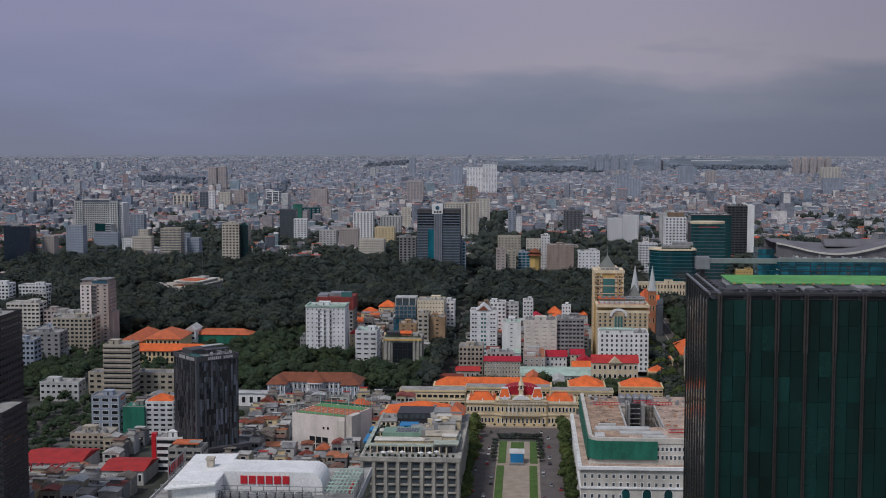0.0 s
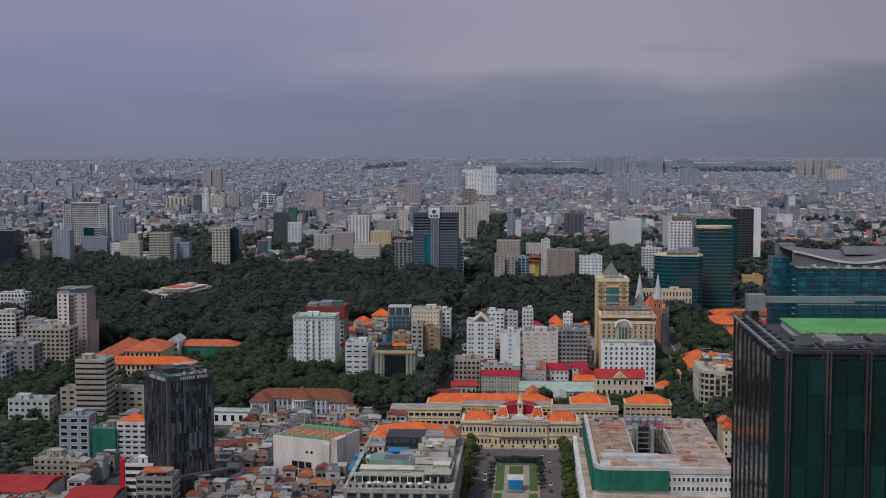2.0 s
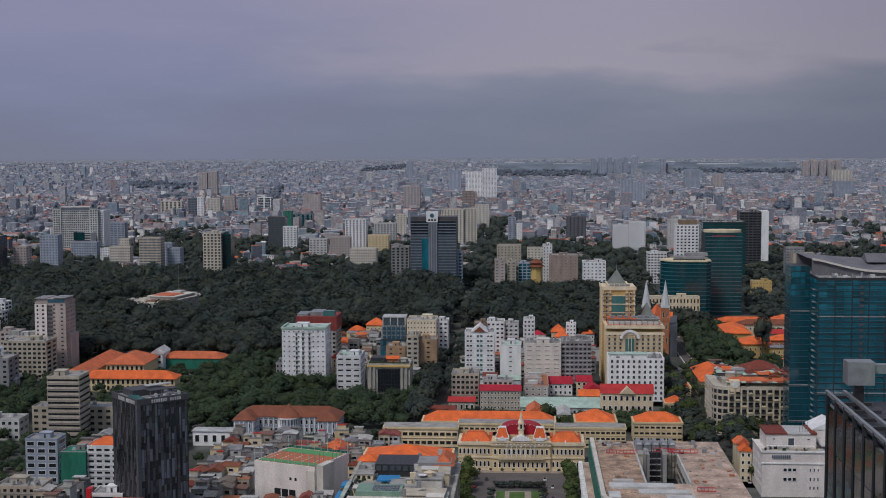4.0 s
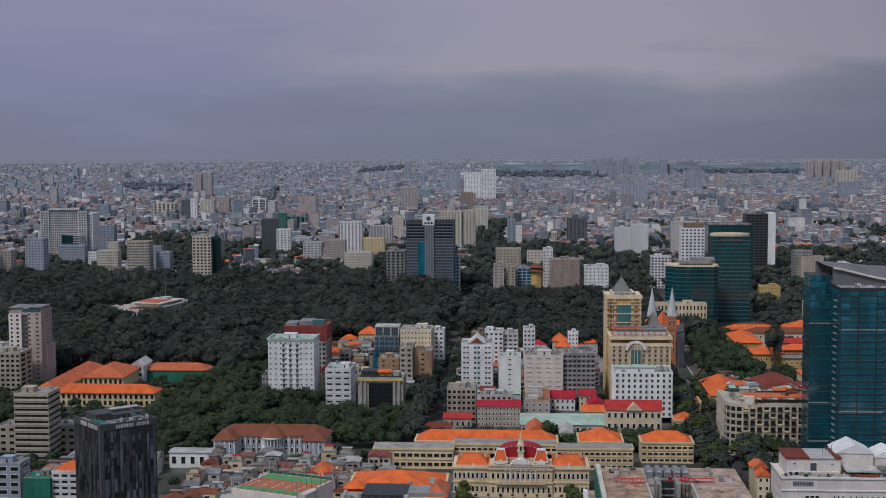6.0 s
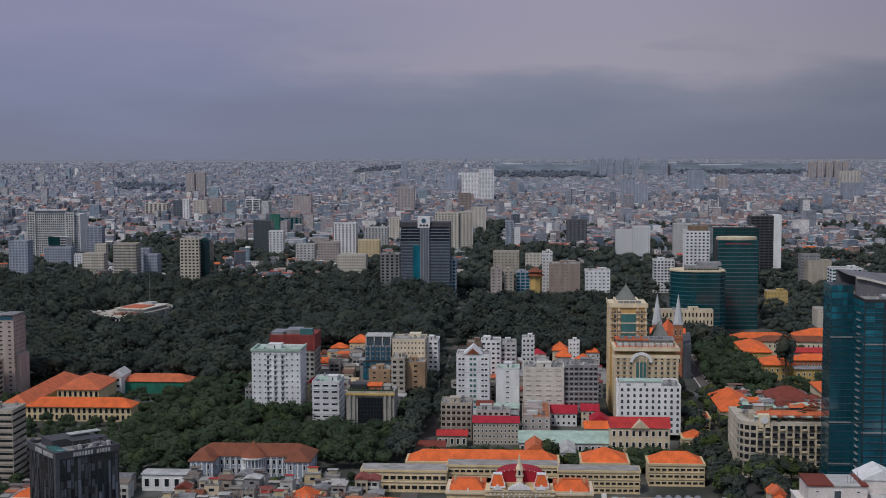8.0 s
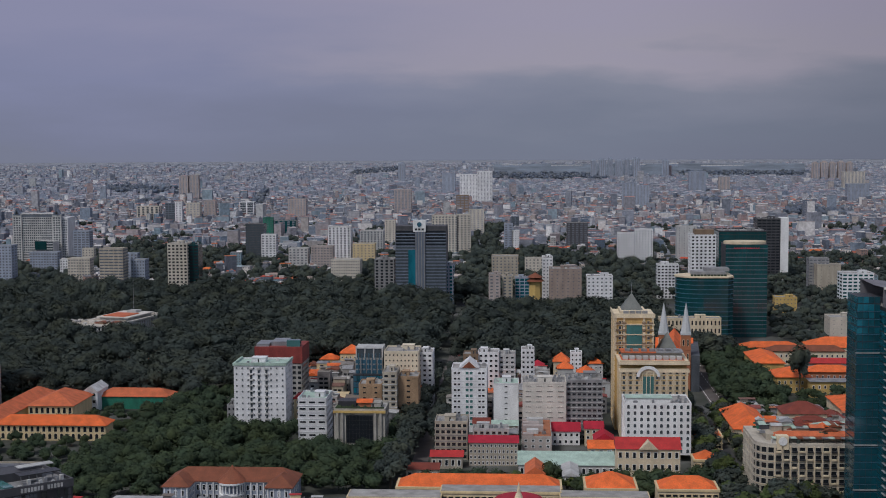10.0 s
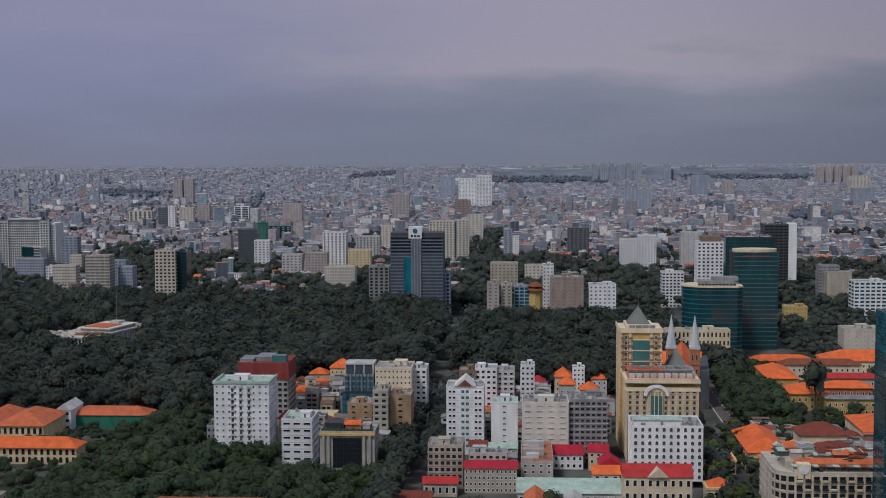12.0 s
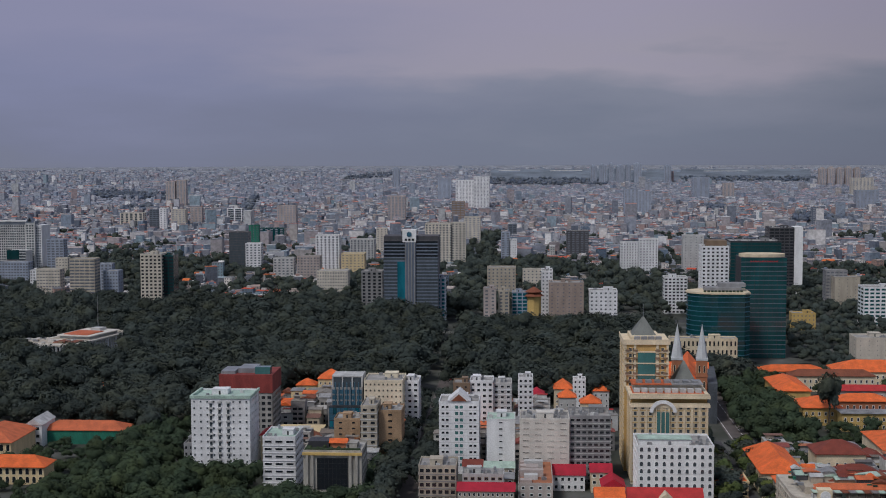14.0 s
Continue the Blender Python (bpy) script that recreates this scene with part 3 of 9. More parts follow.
def crown(seed, width=12.0, height=9.0, lobes=6, leaves=90, fine=2):
    """Points and triangles of one crown: uneven lobes with loose leaf clumps on their rims."""
    r = random.Random(seed)
    V, F, k = [], [], 0
    centres = []
    for i in range(lobes):
        a = 2 * math.pi * i / lobes + r.uniform(-0.5, 0.5)
        q = width * (0.0 if i == 0 else r.uniform(0.18, 0.40))
        c = np.array([q * math.cos(a), q * math.sin(a), height * (0.60 if i == 0 else r.uniform(0.22, 0.60))])
        s = width * (r.uniform(0.30, 0.40) if lobes < 5 else r.uniform(0.20, 0.30))
        v, f = blob(s * 0.93, seed * 10 + i, r.uniform(0.6, 0.8), 0.36, fine)
        V.append(v + c)
        F.append(f + k)
        k += len(v)
        centres.append((c, s))
    spread = np.random.RandomState(seed + 500)
    pick = spread.randint(0, len(centres), leaves)
    cs, ss = np.array([c for c, _ in centres])[pick], np.array([q for _, q in centres])[pick]
    d = spread.normal(0, 1, (leaves, 3)) + np.array([0, 0, 0.35])
    d /= np.linalg.norm(d, axis=1)[:, None]
    at = cs + d * (ss * spread.uniform(0.84, 1.16, leaves))[:, None] * np.array([1, 1, 0.78])
    e = 0.5 * d + np.array([0, -0.15, 0.6]) + 0.3 * spread.normal(0, 1, (leaves, 3))
    u = np.cross(e, spread.normal(0, 1, (leaves, 3)))
    w = np.cross(e, u)
    u *= (spread.uniform(0.45, 1.05, leaves) / np.linalg.norm(u, axis=1))[:, None]
    w *= (spread.uniform(0.45, 1.05, leaves) / np.linalg.norm(w, axis=1))[:, None]
    V.append(np.stack([at - u, at + u * 0.7 + w * 0.4, at - w], 1).reshape(-1, 3))
    F.append(k + np.arange(3 * leaves).reshape(-1, 3))
    return np.concatenate(V), np.concatenate(F)


def mesh_np(name, V, F, mat, smooth=False):
    me = bpy.data.meshes.new(name)
    me.from_pydata(V.tolist(), [], F.tolist())
    me.materials.append(mat)
    if smooth:
        me.polygons.foreach_set("use_smooth", [True] * len(me.polygons))
    return me


CROWNS = [crown(s, 12, 9, 7, 520, 1) for s in range(1, 7)]
CROWN_MESH = [mesh_np("crown", v, f, LEAF4 if i % 3 == 0 else LEAF, True) for i, (v, f) in enumerate(CROWNS)]


def trunk_mesh(seed, h=7.0):
    r = random.Random(seed)
    bm = bmesh.new()
    prism(bm, 0, 0, 0.45, 0.28, 0, h, 8)
    for i in range(5):
        a = 2 * math.pi * i / 5 + r.uniform(-0.4, 0.4)
        z0 = h * r.uniform(0.55, 0.9)
        end = Vector((2.6 * math.cos(a), 2.6 * math.sin(a), h + r.uniform(0.5, 2.5)))
        st = Vector((0, 0, z0))
        side = (end - st).cross(Vector((0, 0, 1))).normalized()
        up = (end - st).cross(side).normalized()
        ring0 = [bm.verts.new(st + 0.18 * (side * math.cos(t) + up * math.sin(t))) for t in (0, 2.1, 4.2)]
        ring1 = [bm.verts.new(end + 0.06 * (side * math.cos(t) + up * math.sin(t))) for t in (0, 2.1, 4.2)]
        for q in range(3):
            bm.faces.new((ring0[q], ring0[(q + 1) % 3], ring1[(q + 1) % 3], ring1[q]))
    return mesh_of(bm, BARK)


TRUNKS = [trunk_mesh(s) for s in range(3)]
tree_rng = random.Random(11)


def tree(x, y, s=1.0, tall=1.0, label="broad dark green street tree beside the road", group="street trees", light=False):
    t = thing("tree", x, y, 0, tree_rng.uniform(0, 360), label, "tree", group)
    i = tree_rng.choice((0, 3)) if light else tree_rng.choice((1, 2, 4, 5))
    a = new("trunk", TRUNKS[i % 3])
    a.parent, a.scale = t, (s, s, s * tall)
    c = new("crown", CROWN_MESH[i])
    c.parent, c.location = t, (0, 0, 4.2 * s * tall)
    c.scale = (s * tree_rng.uniform(0.85, 1.1), s * tree_rng.uniform(0.85, 1.1), s * tall * tree_rng.uniform(0.85, 1.15))
    return t


def forest(name, spots, mat, label, seed, smooth=True, lobes=5, leaves=150, fine=2):
    """Uncounted trees of a wood in one mesh: crowns at (x, y, z, scale)."""
    r = np.random.RandomState(seed)
    V, F, k = [], [], 0
    light = [crown(100 + seed * 10 + i, 12, 9, lobes, leaves, fine) for i in range(10)]
    for x, y, z, s in spots:
        v, f = light[r.randint(10)]
        a = r.uniform(0, 6.28)
        c, q = math.cos(a), math.sin(a)
        m = np.array([[c, -q, 0], [q, c, 0], [0, 0, 1]])
        V.append((v * np.array([s, s, s * r.uniform(0.8, 1.25)])) @ m.T + np.array([x, y, z]))
        F.append(f + k)
        k += len(v)
    ob = new(name, mesh_np(name, np.concatenate(V), np.concatenate(F), mat, smooth))
    return tagged(ob, label, "trees", kind="stuff")


def inside(x, y, rects):
    return any(a < x < b and c < y < d for a, b, c, d in rects)


def scatter(rects, spacing, seed, keep_out=(), jitter=0.42):
    r = random.Random(seed)
    for a, b, c, d in rects:
        y = c
        while y < d:
            x = a
            while x < b:
                px, py = x + r.uniform(-jitter, jitter) * spacing, y + r.uniform(-jitter, jitter) * spacing
                if not inside(px, py, keep_out):
                    yield px, py, r
                x += spacing
            y += spacing


# ---- foreground towers ----
def glass_tower():
    """The green glass tower at the head of the boulevard."""
    t = thing("office_tower", 28, 211, 0, 0, "dark green glass office tower with a bright green roof court", "tower")
    H, W, D, fl = 163.5, 46.0, 30.0, 41
    boxes("core", t, CHARCOAL, (0.9, W, 0.9, D, 0, H))
    bm = bmesh.new()
    arc = [(2.0 - 1.75 * math.cos(a), 2.0 - 1.75 * math.sin(a)) for a in [math.pi / 2 * i / 8 for i in range(9)]]
    for z0, z1 in ((60, H),):
        lo, hi = [bm.verts.new((x, y, z0)) for x, y in arc], [bm.verts.new((x, y, z1)) for x, y in arc]
        for i in range(8):
            bm.faces.new((lo[i], lo[i + 1], hi[i + 1], hi[i]))
    ob = part("corner_glass", bm, GREENGLASS, t, "rounded dark green glass corner")
    ob.data.polygons.foreach_set("use_smooth", [True] * len(ob.data.polygons))
    fh = H / fl
    bw = 4.4
    panes, side = [], []
    for i in range(8, fl):
        z = i * fh
        for k in range(20):
            g = 0.25 if k % 2 == 0 else 0.03
            e = 0.25 if k % 2 else 0.03
            panes.append((1.9 + bw / 2 * k + g, 1.9 + bw / 2 * (k + 1) - e, 0.2, 0.55, z + 0.02, z + fh - 0.015))
        for k in range(8):
            side.append((0.25, 0.55, 1.8 + 3.4 * k + 0.06, 1.8 + 3.4 * (k + 1) - 0.06, z + 0.03, z + fh - 0.03))
    shade = random.Random(12)
    # scattered paler panes, more lower down, paint in brighter reflections
    pale = [b for b in panes if shade.random() < 0.16 + 0.10 * (b[4] < 150)]
    put_pieces("pane", t, GREENGLASS, [b for b in panes if b not in pale], 200)
    put_pieces("pane", t, paint("reflection_paled_glass", (0.005, 0.040, 0.036), 0.07, 0.75, 0.12, 10, spec=0.8, bump=0.05, rand=0.3), pale, 60)
    put_pieces("pane", t, SIDEGLASS, side, 60)
    for k in range(11):
        x = 1.9 + bw * k
        for z0, z1, e in ((0, H - 8, 0.0), (H - 8.2, H + 1.0, 0.1)):
            bm = bmesh.new()
            box(bm, x - 0.22 - e, x - 0.08, -0.35 - e, 0.5, z0, z1)
            box(bm, x + 0.08, x + 0.22 + e, -0.35 - e, 0.5, z0, z1)
            box(bm, x - 0.08, x + 0.08, -0.1, 0.5, z0, z1)
            part("rib", bm, RIBMETAL, t)
    for k in range(9):
        y = 1.8 + 3.4 * k
        piece("rib", t, CHARCOAL, 0.12, 0.5, y - 0.05, y + 0.05, 0, H + 1.0)
    # crown frame: open beams round the edge
    for k in range(2):
        boxes("roof_beam", t, STEEL, (0.2 + 1.6 * k, 0.5 + 1.6 * k, 0, D, H + 0.8, H + 1.1))
        boxes("roof_beam", t, DARKMETAL, (0, W, 0.1 + 1.5 * k, 0.5 + 1.5 * k, H + 0.7, H + 1.1))
    for k in range(9):
        boxes("roof_beam", t, DARKMETAL, (0.3, 3.2, 1.0 + 3.4 * k, 1.3 + 3.4 * k, H + 0.6, H + 0.9))
    for k in range(10):
        x = 4 + bw * k
        bm = bmesh.new()
        box(bm, x - 1.9, x + 1.9, 2.2, 6.0, H, H + 1.0)
        prism(bm, x, 4.1, 1.6, 1.5, H + 1.0, H + 1.35, 14)
        part("cooling_unit", bm, DARKMETAL, t)
    boxes("court_base", t, OFFWHITE, (6, W, 14.2, 27, H, H + 1.0))
    for k in range(14):
        boxes("louvre_unit", t, (DARKMETAL, GREY, DARKGREY)[k % 3], (4.4 + 2.9 * k, 6.9 + 2.9 * k, 7.2, 12.8, H, H + 0.9 + 0.25 * (k % 2)))
    boxes("court", t, paint("bright_green_court", (0.12, 0.36, 0.11), 0.8, 0.3, 0.15, 4), (5.8, W, 14, 27.3, H + 1.0, H + 1.15), label="bright green court floor")
    for k in range(24):
        piece("court_light", t, YELLOW, 6 + 1.6 * k, 6.4 + 1.6 * k, 13.7, 13.9, H + 1.0, H + 1.25)
    boxes("crane_house", t, STEEL, (1.4, 3.8, 26.2, 28.2, H + 2.2, H + 4.3), label="grey window-cleaning crane house")
    boxes("crane_arm", t, STEEL, (3.8, 15.4, 26.8, 27.7, H + 3.2, H + 4.0), (15.4, 35.4, 26.9, 27.6, H + 3.5, H + 4.1), label="long grey crane arm")
    boxes("crane_post", t, DARKMETAL, (2.2, 3.0, 26.8, 27.6, H, H + 2.2))


glass_tower()

# dark slatted tower at the edge of the view
t = tower("office_tower", "dark office tower with horizontal louvre bands", "tower", -300, -241, 600, 30, 105, 30, 8, 8, CHARCOAL, CHARCOAL, BLACKGLASS, 0.9, 0.45, band=PURPLEGREY, clutter=0.4)
t = tower("office_block", "dark purplish office block with close horizontal bands", "building", -280, -230, 575, 30, 66, 20, 6, 5, CHARCOAL, CHARCOAL, BLACKGLASS, 0.9, 0.4, band=PURPLEGREY, clutter=0.4)


def black_hotel():
    t = thing("hotel", -179.9, 725.4, 0, 0, "black hotel tower with staggered window strips and roof pool", "hotel")
    t.matrix_basis = pose(-180.5, 726.5, 0, 0, 0, 42)
    # local: corner at origin, one wall along +x, the other along +y
    W, D, H = 26.0, 27.0, 66.0
    boxes("wall", t, CHARCOAL, (0, W, 0, D, 0, H))
    boxes("podium", t, DARKGREY, (-3, W + 6, -4, D + 8, 0, 16))
    r = random.Random(5)
    for face in (0, 1):
        for k in range(17):
            z = 16.0
            a, b = 1.6 + k * 1.42, 1.6 + k * 1.42 + r.choice((0.75, 1.0, 1.25))
            if face == 1 and k == 3:
                continue
            while z < H - 3:
                h = r.choice((2.8, 2.8, 5.8, 8.8))
                h = min(h, H - 2 - z)
                # paler strips on the lit face, darker on the other: light put into colour
                m = r.choice((BLACKGLASS, BLACKGLASS, PANELGREY, PANELGREY, SLATEBLUE, GREYGLASS) if face == 0 else (BLACKGLASS, BLACKGLASS, DARKGREY, PANELGREY, DARKGREY))
                e = 0.12 if m in (BLACKGLASS, GREYGLASS) else 0.32
                if face == 0:
                    piece("window_strip", t, m, a, b, -e, 0.05, z, z + h)
                else:
                    piece("window_strip", t, m, -e, 0.05, a, b, z, z + h)
                z += h + r.choice((0.35, 0.35, 3.1))
    boxes("corner_panel", t, PANELGREY, (-0.4, 1.4, -0.4, 1.4, 14, H - 1.4), label="plain grey corner panel")
    boxes("corner_panel", t, PANELGREY, (-0.36, 0.1, 5.7, 7.0, 14, H - 1.4))
    for k in range(7):
        piece("podium_bay", t, BLACKGLASS, -2 + 4.6 * k, 1.4 + 4.6 * k, -4.2, -3.9, 3, 14)
        piece("podium_bay", t, BLACKGLASS, -3.2, -2.9, -2 + 4.8 * k, 1.6 + 4.8 * k, 3, 14)
    boxes("parapet", t, DARKGREY, (-0.3, W + 0.3, -0.3, 0.3, H - 1.5, H + 1.3), (-0.3, 0.3, 0.3, D, H - 1.5, H + 1.3), (W - 0.3, W + 0.3, 0.3, D, H - 1.5, H + 1.3), (-0.3, W + 0.3, D - 0.3, D + 0.3, H - 1.5, H + 1.3))
    boxes("roof_deck", t, GREY, (0.3, W - 0.3, 0.3, D - 0.3, H, H + 0.1))
    boxes("pool", t, PALETEAL, (2, 5.5, 2, 14, H + 0.1, H + 1.2), label="turquoise hotel roof pool")
    boxes("roof_canopy", t, DARKMETAL, (9, 24, 5, 10.5, H + 3.4, H + 3.7))
    boxes("roof_canopy", t, OFFWHITE, (12, 25, 14, 18, H + 4.2, H + 4.5))
    for k in range(6):
        piece("canopy_post", t, STEEL, 9.2 + 2.9 * k, 9.4 + 2.9 * k, 5.2, 5.4, H, H + 3.4)
    for k in range(9):
        piece("roof_gear", t, GREY if k % 2 else OFFWHITE, 7 + 2 * k, 8.2 + 2 * k, 1.5 + (k * 7) % 3, 2.8 + (k * 7) % 3, H, H + 1.2 + (k % 3) * 0.5)
    boxes("plant_room", t, DARKGREY, (4, 20, 13, 24, H, H + 3.2))
    # sign bars along both parapets
    for k in range(13):
        if k != 7:
            piece("sign_bar", t, OFFWHITE, -0.5, -0.32, 2.0 + k * 1.35, 2.9 + k * 1.35, H - 1.2, H + 0.6)
            piece("sign_bar", t, OFFWHITE, 7.0 + k * 1.2, 7.8 + k * 1.2, -0.5, -0.32, H - 1.0, H + 0.5)


black_hotel()

tower("office_block", "beige slab office block with deep horizontal sun bands", "building", -300, -279.5, 937, 20, 39.5, 11, 1, 1, BEIGE, BEIGE, BLACKGLASS, 0.97, 0.34, band=PINKISH, kind="strip", clutter=0.8)
tower("office_wing", "low grey office wing beside the slab block", "building", -318, -255, 958, 16, 16, 4, 12, 3, BEIGE, BEIGE, BLACKGLASS, 0.6, 0.5, roof=TIN)
t = tower("apartment_tower", "tall greyish cream apartment tower with a tin roof terrace", "tower", -398, -373, 1183, 24, 56, 17, 4, 6, PINKISH, PINKISH, BLACKGLASS, 0.35, 0.4, clutter=0.4)
boxes("roof_canopy", t, TIN, (-13, -3, 0, 22, 59.3, 59.8), (2, 13, -1, 20, 59.9, 60.2))
boxes("roof_storey", t, PINKISH, (-11.5, 11.5, 1, 22, 56, 59.3))
boxes("front_bay", t, PLASTER, (-12.4, -2.5, -1.6, 0.3, 0, 55), label="pale pinkish projecting bay")
boxes("side_wing", t, PINKISH, (12.5, 15.5, 4, 22, 0, 30))
for i in range(16):
    piece("balcony", t, DARKGREY, -2.2, 1.6, -1.0, 0.0, 3 + 3.3 * i, 4.6 + 3.3 * i)
    piece("bay_window", t, BLACKGLASS, -10.8, -9.4, -1.75, -1.55, 3.4 + 3.3 * i, 4.9 + 3.3 * i)
    piece("bay_window", t, BLACKGLASS, -6.4, -4.6, -1.75, -1.55, 3.4 + 3.3 * i, 4.9 + 3.3 * i)
boxes("roof_glazing", t, BLUENET, (-2, 12, -0.3, 0, 56.4, 59), label="blue glazed roof room")

# white hotel and its neighbours left of the street
t = tower("hotel", "white hotel block with small windows and pale green roof rim", "hotel", -184.5, -151.5, 1118, 26, 45, 12, 9, 6, WHITE, WHITE, GREYGLASS, 0.34, 0.36, roof=PALEGREEN, clutter=0.5, single=True)
for i in range(12):
    for k in range(3):
        piece("balcony", t, OFFWHITE, -6.5 + 4.9 * k, -4.3 + 4.9 * k, -0.9, 0.0, 3.0 + 3.6 * i, 4.0 + 3.6 * i)
for k in range(3):
    piece("recess", t, GREYGLASS, -6.1 + 4.9 * k, -4.7 + 4.9 * k, -0.1, 0.05, 6, 42)
boxes("roof_rim", t, PALEGREEN, (-17.1, 17.1, -0.6, 0.6, 45.0, 46.6), (-17.1, -15.9, 0.6, 26, 45, 46.6), (15.9, 17.1, 0.6, 26, 45, 46.6))
tower("annexe", "small dark side block beside the white hotel", "building", -190, -184.6, 1122, 14, 18, 5, 2, 3, GREY, GREY, BLACKGLASS)
t = tower("building_site", "unfinished concrete block wrapped in red safety netting", "building", -190, -157, 1214, 30, 33, 9, 9, 7, CONCRETE, CONCRETE, BLACKGLASS, 0.7, 0.6, clutter=0.3)
boxes("netting", t, REDNET, (-16.9, 16.9, -0.5, 30.5, 30.5, 42), label="torn red safety netting")
boxes("roof_frame", t, STEEL, (-16, -7, 2, 20, 42, 44), (-6, 5, 6, 24, 42, 45))
boxes("roof_tank", t, PALETEAL, (5.5, 15, 2, 8, 42, 46.5), label="bright turquoise rooftop plant")
tower("office_block", "narrow white office block with grey window bands", "building", -139.6, -122, 1093, 26, 28.5, 7, 3, 6, WHITE, WHITE, BLACKGLASS, 0.72, 0.38, band=WHITE, roof=PALEGREEN)
t = tower("office_block", "grey stone office block with a large black glass front", "building", -114, -83.5, 1070, 24, 26.5, 7, 1, 5, REXPIER, REXPIER, BLACKGLASS, 0.45, 0.5, front=False, clutter=1.0)
boxes("glass_front", t, BLACKGLASS, (-8, 8, -0.25, 0.1, 7, 23.5))
for k in range(9):
    piece("mullion", t, DARKMETAL, -8 + 2 * k - 0.06, -8 + 2 * k + 0.06, -0.4, 0, 7, 23.5)
for k in range(7):
    piece("mullion", t, DARKMETAL, -8, 8, -0.36, 0, 7 + 2.7 * k - 0.06, 7 + 2.7 * k + 0.06)
for x in (-13.2, -10.4, 9.4, 12.6):
    piece("pier", t, REXPIER, x - 0.7, x + 0.7, -1.2, 0.1, 0, 25)
for k in range(6):
    piece("window", t, BLACKGLASS, -7.2 + 2.6 * k, -5.9 + 2.6 * k, -0.15, 0.1, 2.2, 4.8)
boxes("roof_hedge", t, LEAF2, (-14.5, 14.5, 0.6, 2.2, 26.5, 28.2), (-14.5, -12.5, 2.2, 22, 26.5, 27.9))
boxes("cornice", t, YELLOW, (-15.6, 15.6, -1.3, 0, 25.0, 26.3))
boxes("roof_shed", t, CHARCOAL, (-14, -3, 9, 20, 26.6, 30.2), label="dark sheet roof shed")
boxes("roof_house", t, BRICK, (-2, 6, 8, 15, 26.6, 29.6))
bm = bmesh.new()
gable(bm, -2.6, 6.6, 7.4, 15.6, 29.6, 31.4, 0.3)
part("roof_tiles", bm, ORANGE, t)
gr = random.Random(4)
for k in range(26):
    bm = bmesh.new()
    q = (gr.uniform(-13, 14), gr.choice((3.0, 4.5, 18, 20)) if gr.random() < 0.6 else gr.uniform(3, 21))
    bmesh.ops.create_icosphere(bm, subdivisions=1, radius=gr.uniform(0.6, 1.3), matrix=Matrix.Translation((q[0], q[1], 27.4)))
    part("roof_shrub", bm, LEAF2, t)
t = tower("building_site", "unfinished block wrapped in blue sheeting", "building", -117.5, -98.5, 1200, 20, 36, 10, 5, 5, CONCRETE, STEEL, BLUENET, 0.85, 0.8, clutter=0.4)
boxes("roof_storey", t, GREYGLASS, (-9, 9, 2, 18, 36, 43), label="glazed grey top storeys")
for k in range(4):
    piece("roof_frame", t, OFFWHITE, -9.3 + 6 * k, -8.5 + 6 * k, 1.6, 18.3, 36, 44)
boxes("roof_slab", t, OFFWHITE, (-9.4, 9.4, 1.5, 18.4, 43, 43.8))
boxes("glass_bay", t, CHARCOAL, (-10.4, 10.4, -5, 0, 0, 26))
for i in range(6):
    for k in range(9):
        piece("pane", t, BLUENET if (i + k) % 3 else BLUEGLASS, -10.2 + 2.28 * k, -8.1 + 2.28 * k, -5.15, -4.95, 1 + 4.1 * i, 4.7 + 4.1 * i)
for k in range(7):
    piece("fin", t, BLUENET, -7.4 + 2.4 * k, -6.9 + 2.4 * k, -0.6, 0, 26, 40)
tower("hotel", "cream hotel block with rows of small dark windows", "hotel", -97.2, -73.6, 1198, 26, 41, 11, 9, 7, IVORY, IVORY, BLACKGLASS, 0.4, 0.35)
tower("apartment_block", "stepped white apartment block with balconies", "building", -76, -65, 1214, 20, 38, 11, 3, 5, WHITE, WHITE, BLACKGLASS, 0.6, 0.5)
tower("apartment_house", "brown unplastered side wall of a narrow apartment house", "building", -92, -83, 1138, 22, 37, 10, 2, 6, BEIGE, BEIGE, BLACKGLASS, 0.6, 0.5, band=OFFWHITE)
tower("apartment_house", "brown unplastered narrow apartment house", "building", -82.5, -69.5, 1145, 20, 33, 9, 1, 5, TANBRICK, TANBRICK, BLACKGLASS, 0.2, 0.4)
tower("apartment_house", "brown rendered house behind the office block", "building", -109, -94, 1150, 18, 27, 8, 2, 4, TANBRICK, TANBRICK, BLACKGLASS, 0.3, 0.4)

# the white slab with the pointed gable and its row
t = tower("apartment_block", "white apartment block with a pointed gable top", "building", -47.3, -24.8, 1134, 22, 40.5, 11, 3, 5, WHITE, WHITE, GREYGLASS, 0.5, 0.34, front=False, clutter=0.5)
wd, wt_ = window_mesh(1.9, 1.5, WHITE, BLACKGLASS), window_mesh(2.2, 2.1, BRIGHT, PALETEAL)
for i in range(10):
    z = 5.2 + 3.66 * i
    for x in (-9.0, -6.6, 6.6, 9.0):
        add_window(t, wd, x, 0, z)
    for x in (-1.3, 1.3):
        add_window(t, wt_, x, 0, z)
    piece("floor_line", t, OFFWHITE, -11.3, 11.3, -0.12, 0.05, z - 1.9, z - 1.75)
bm = bmesh.new()
gable(bm, -6.2, 6.2, -0.4, 14, 41.6, 47.2, 0.3, "y")
part("gable", bm, WHITE, t)
bm = bmesh.new()
gable(bm, -4.4, 4.4, -0.7, 13, 41.6, 45.6, 0.1, "y")
part("gable_roof", bm, RUST, t)
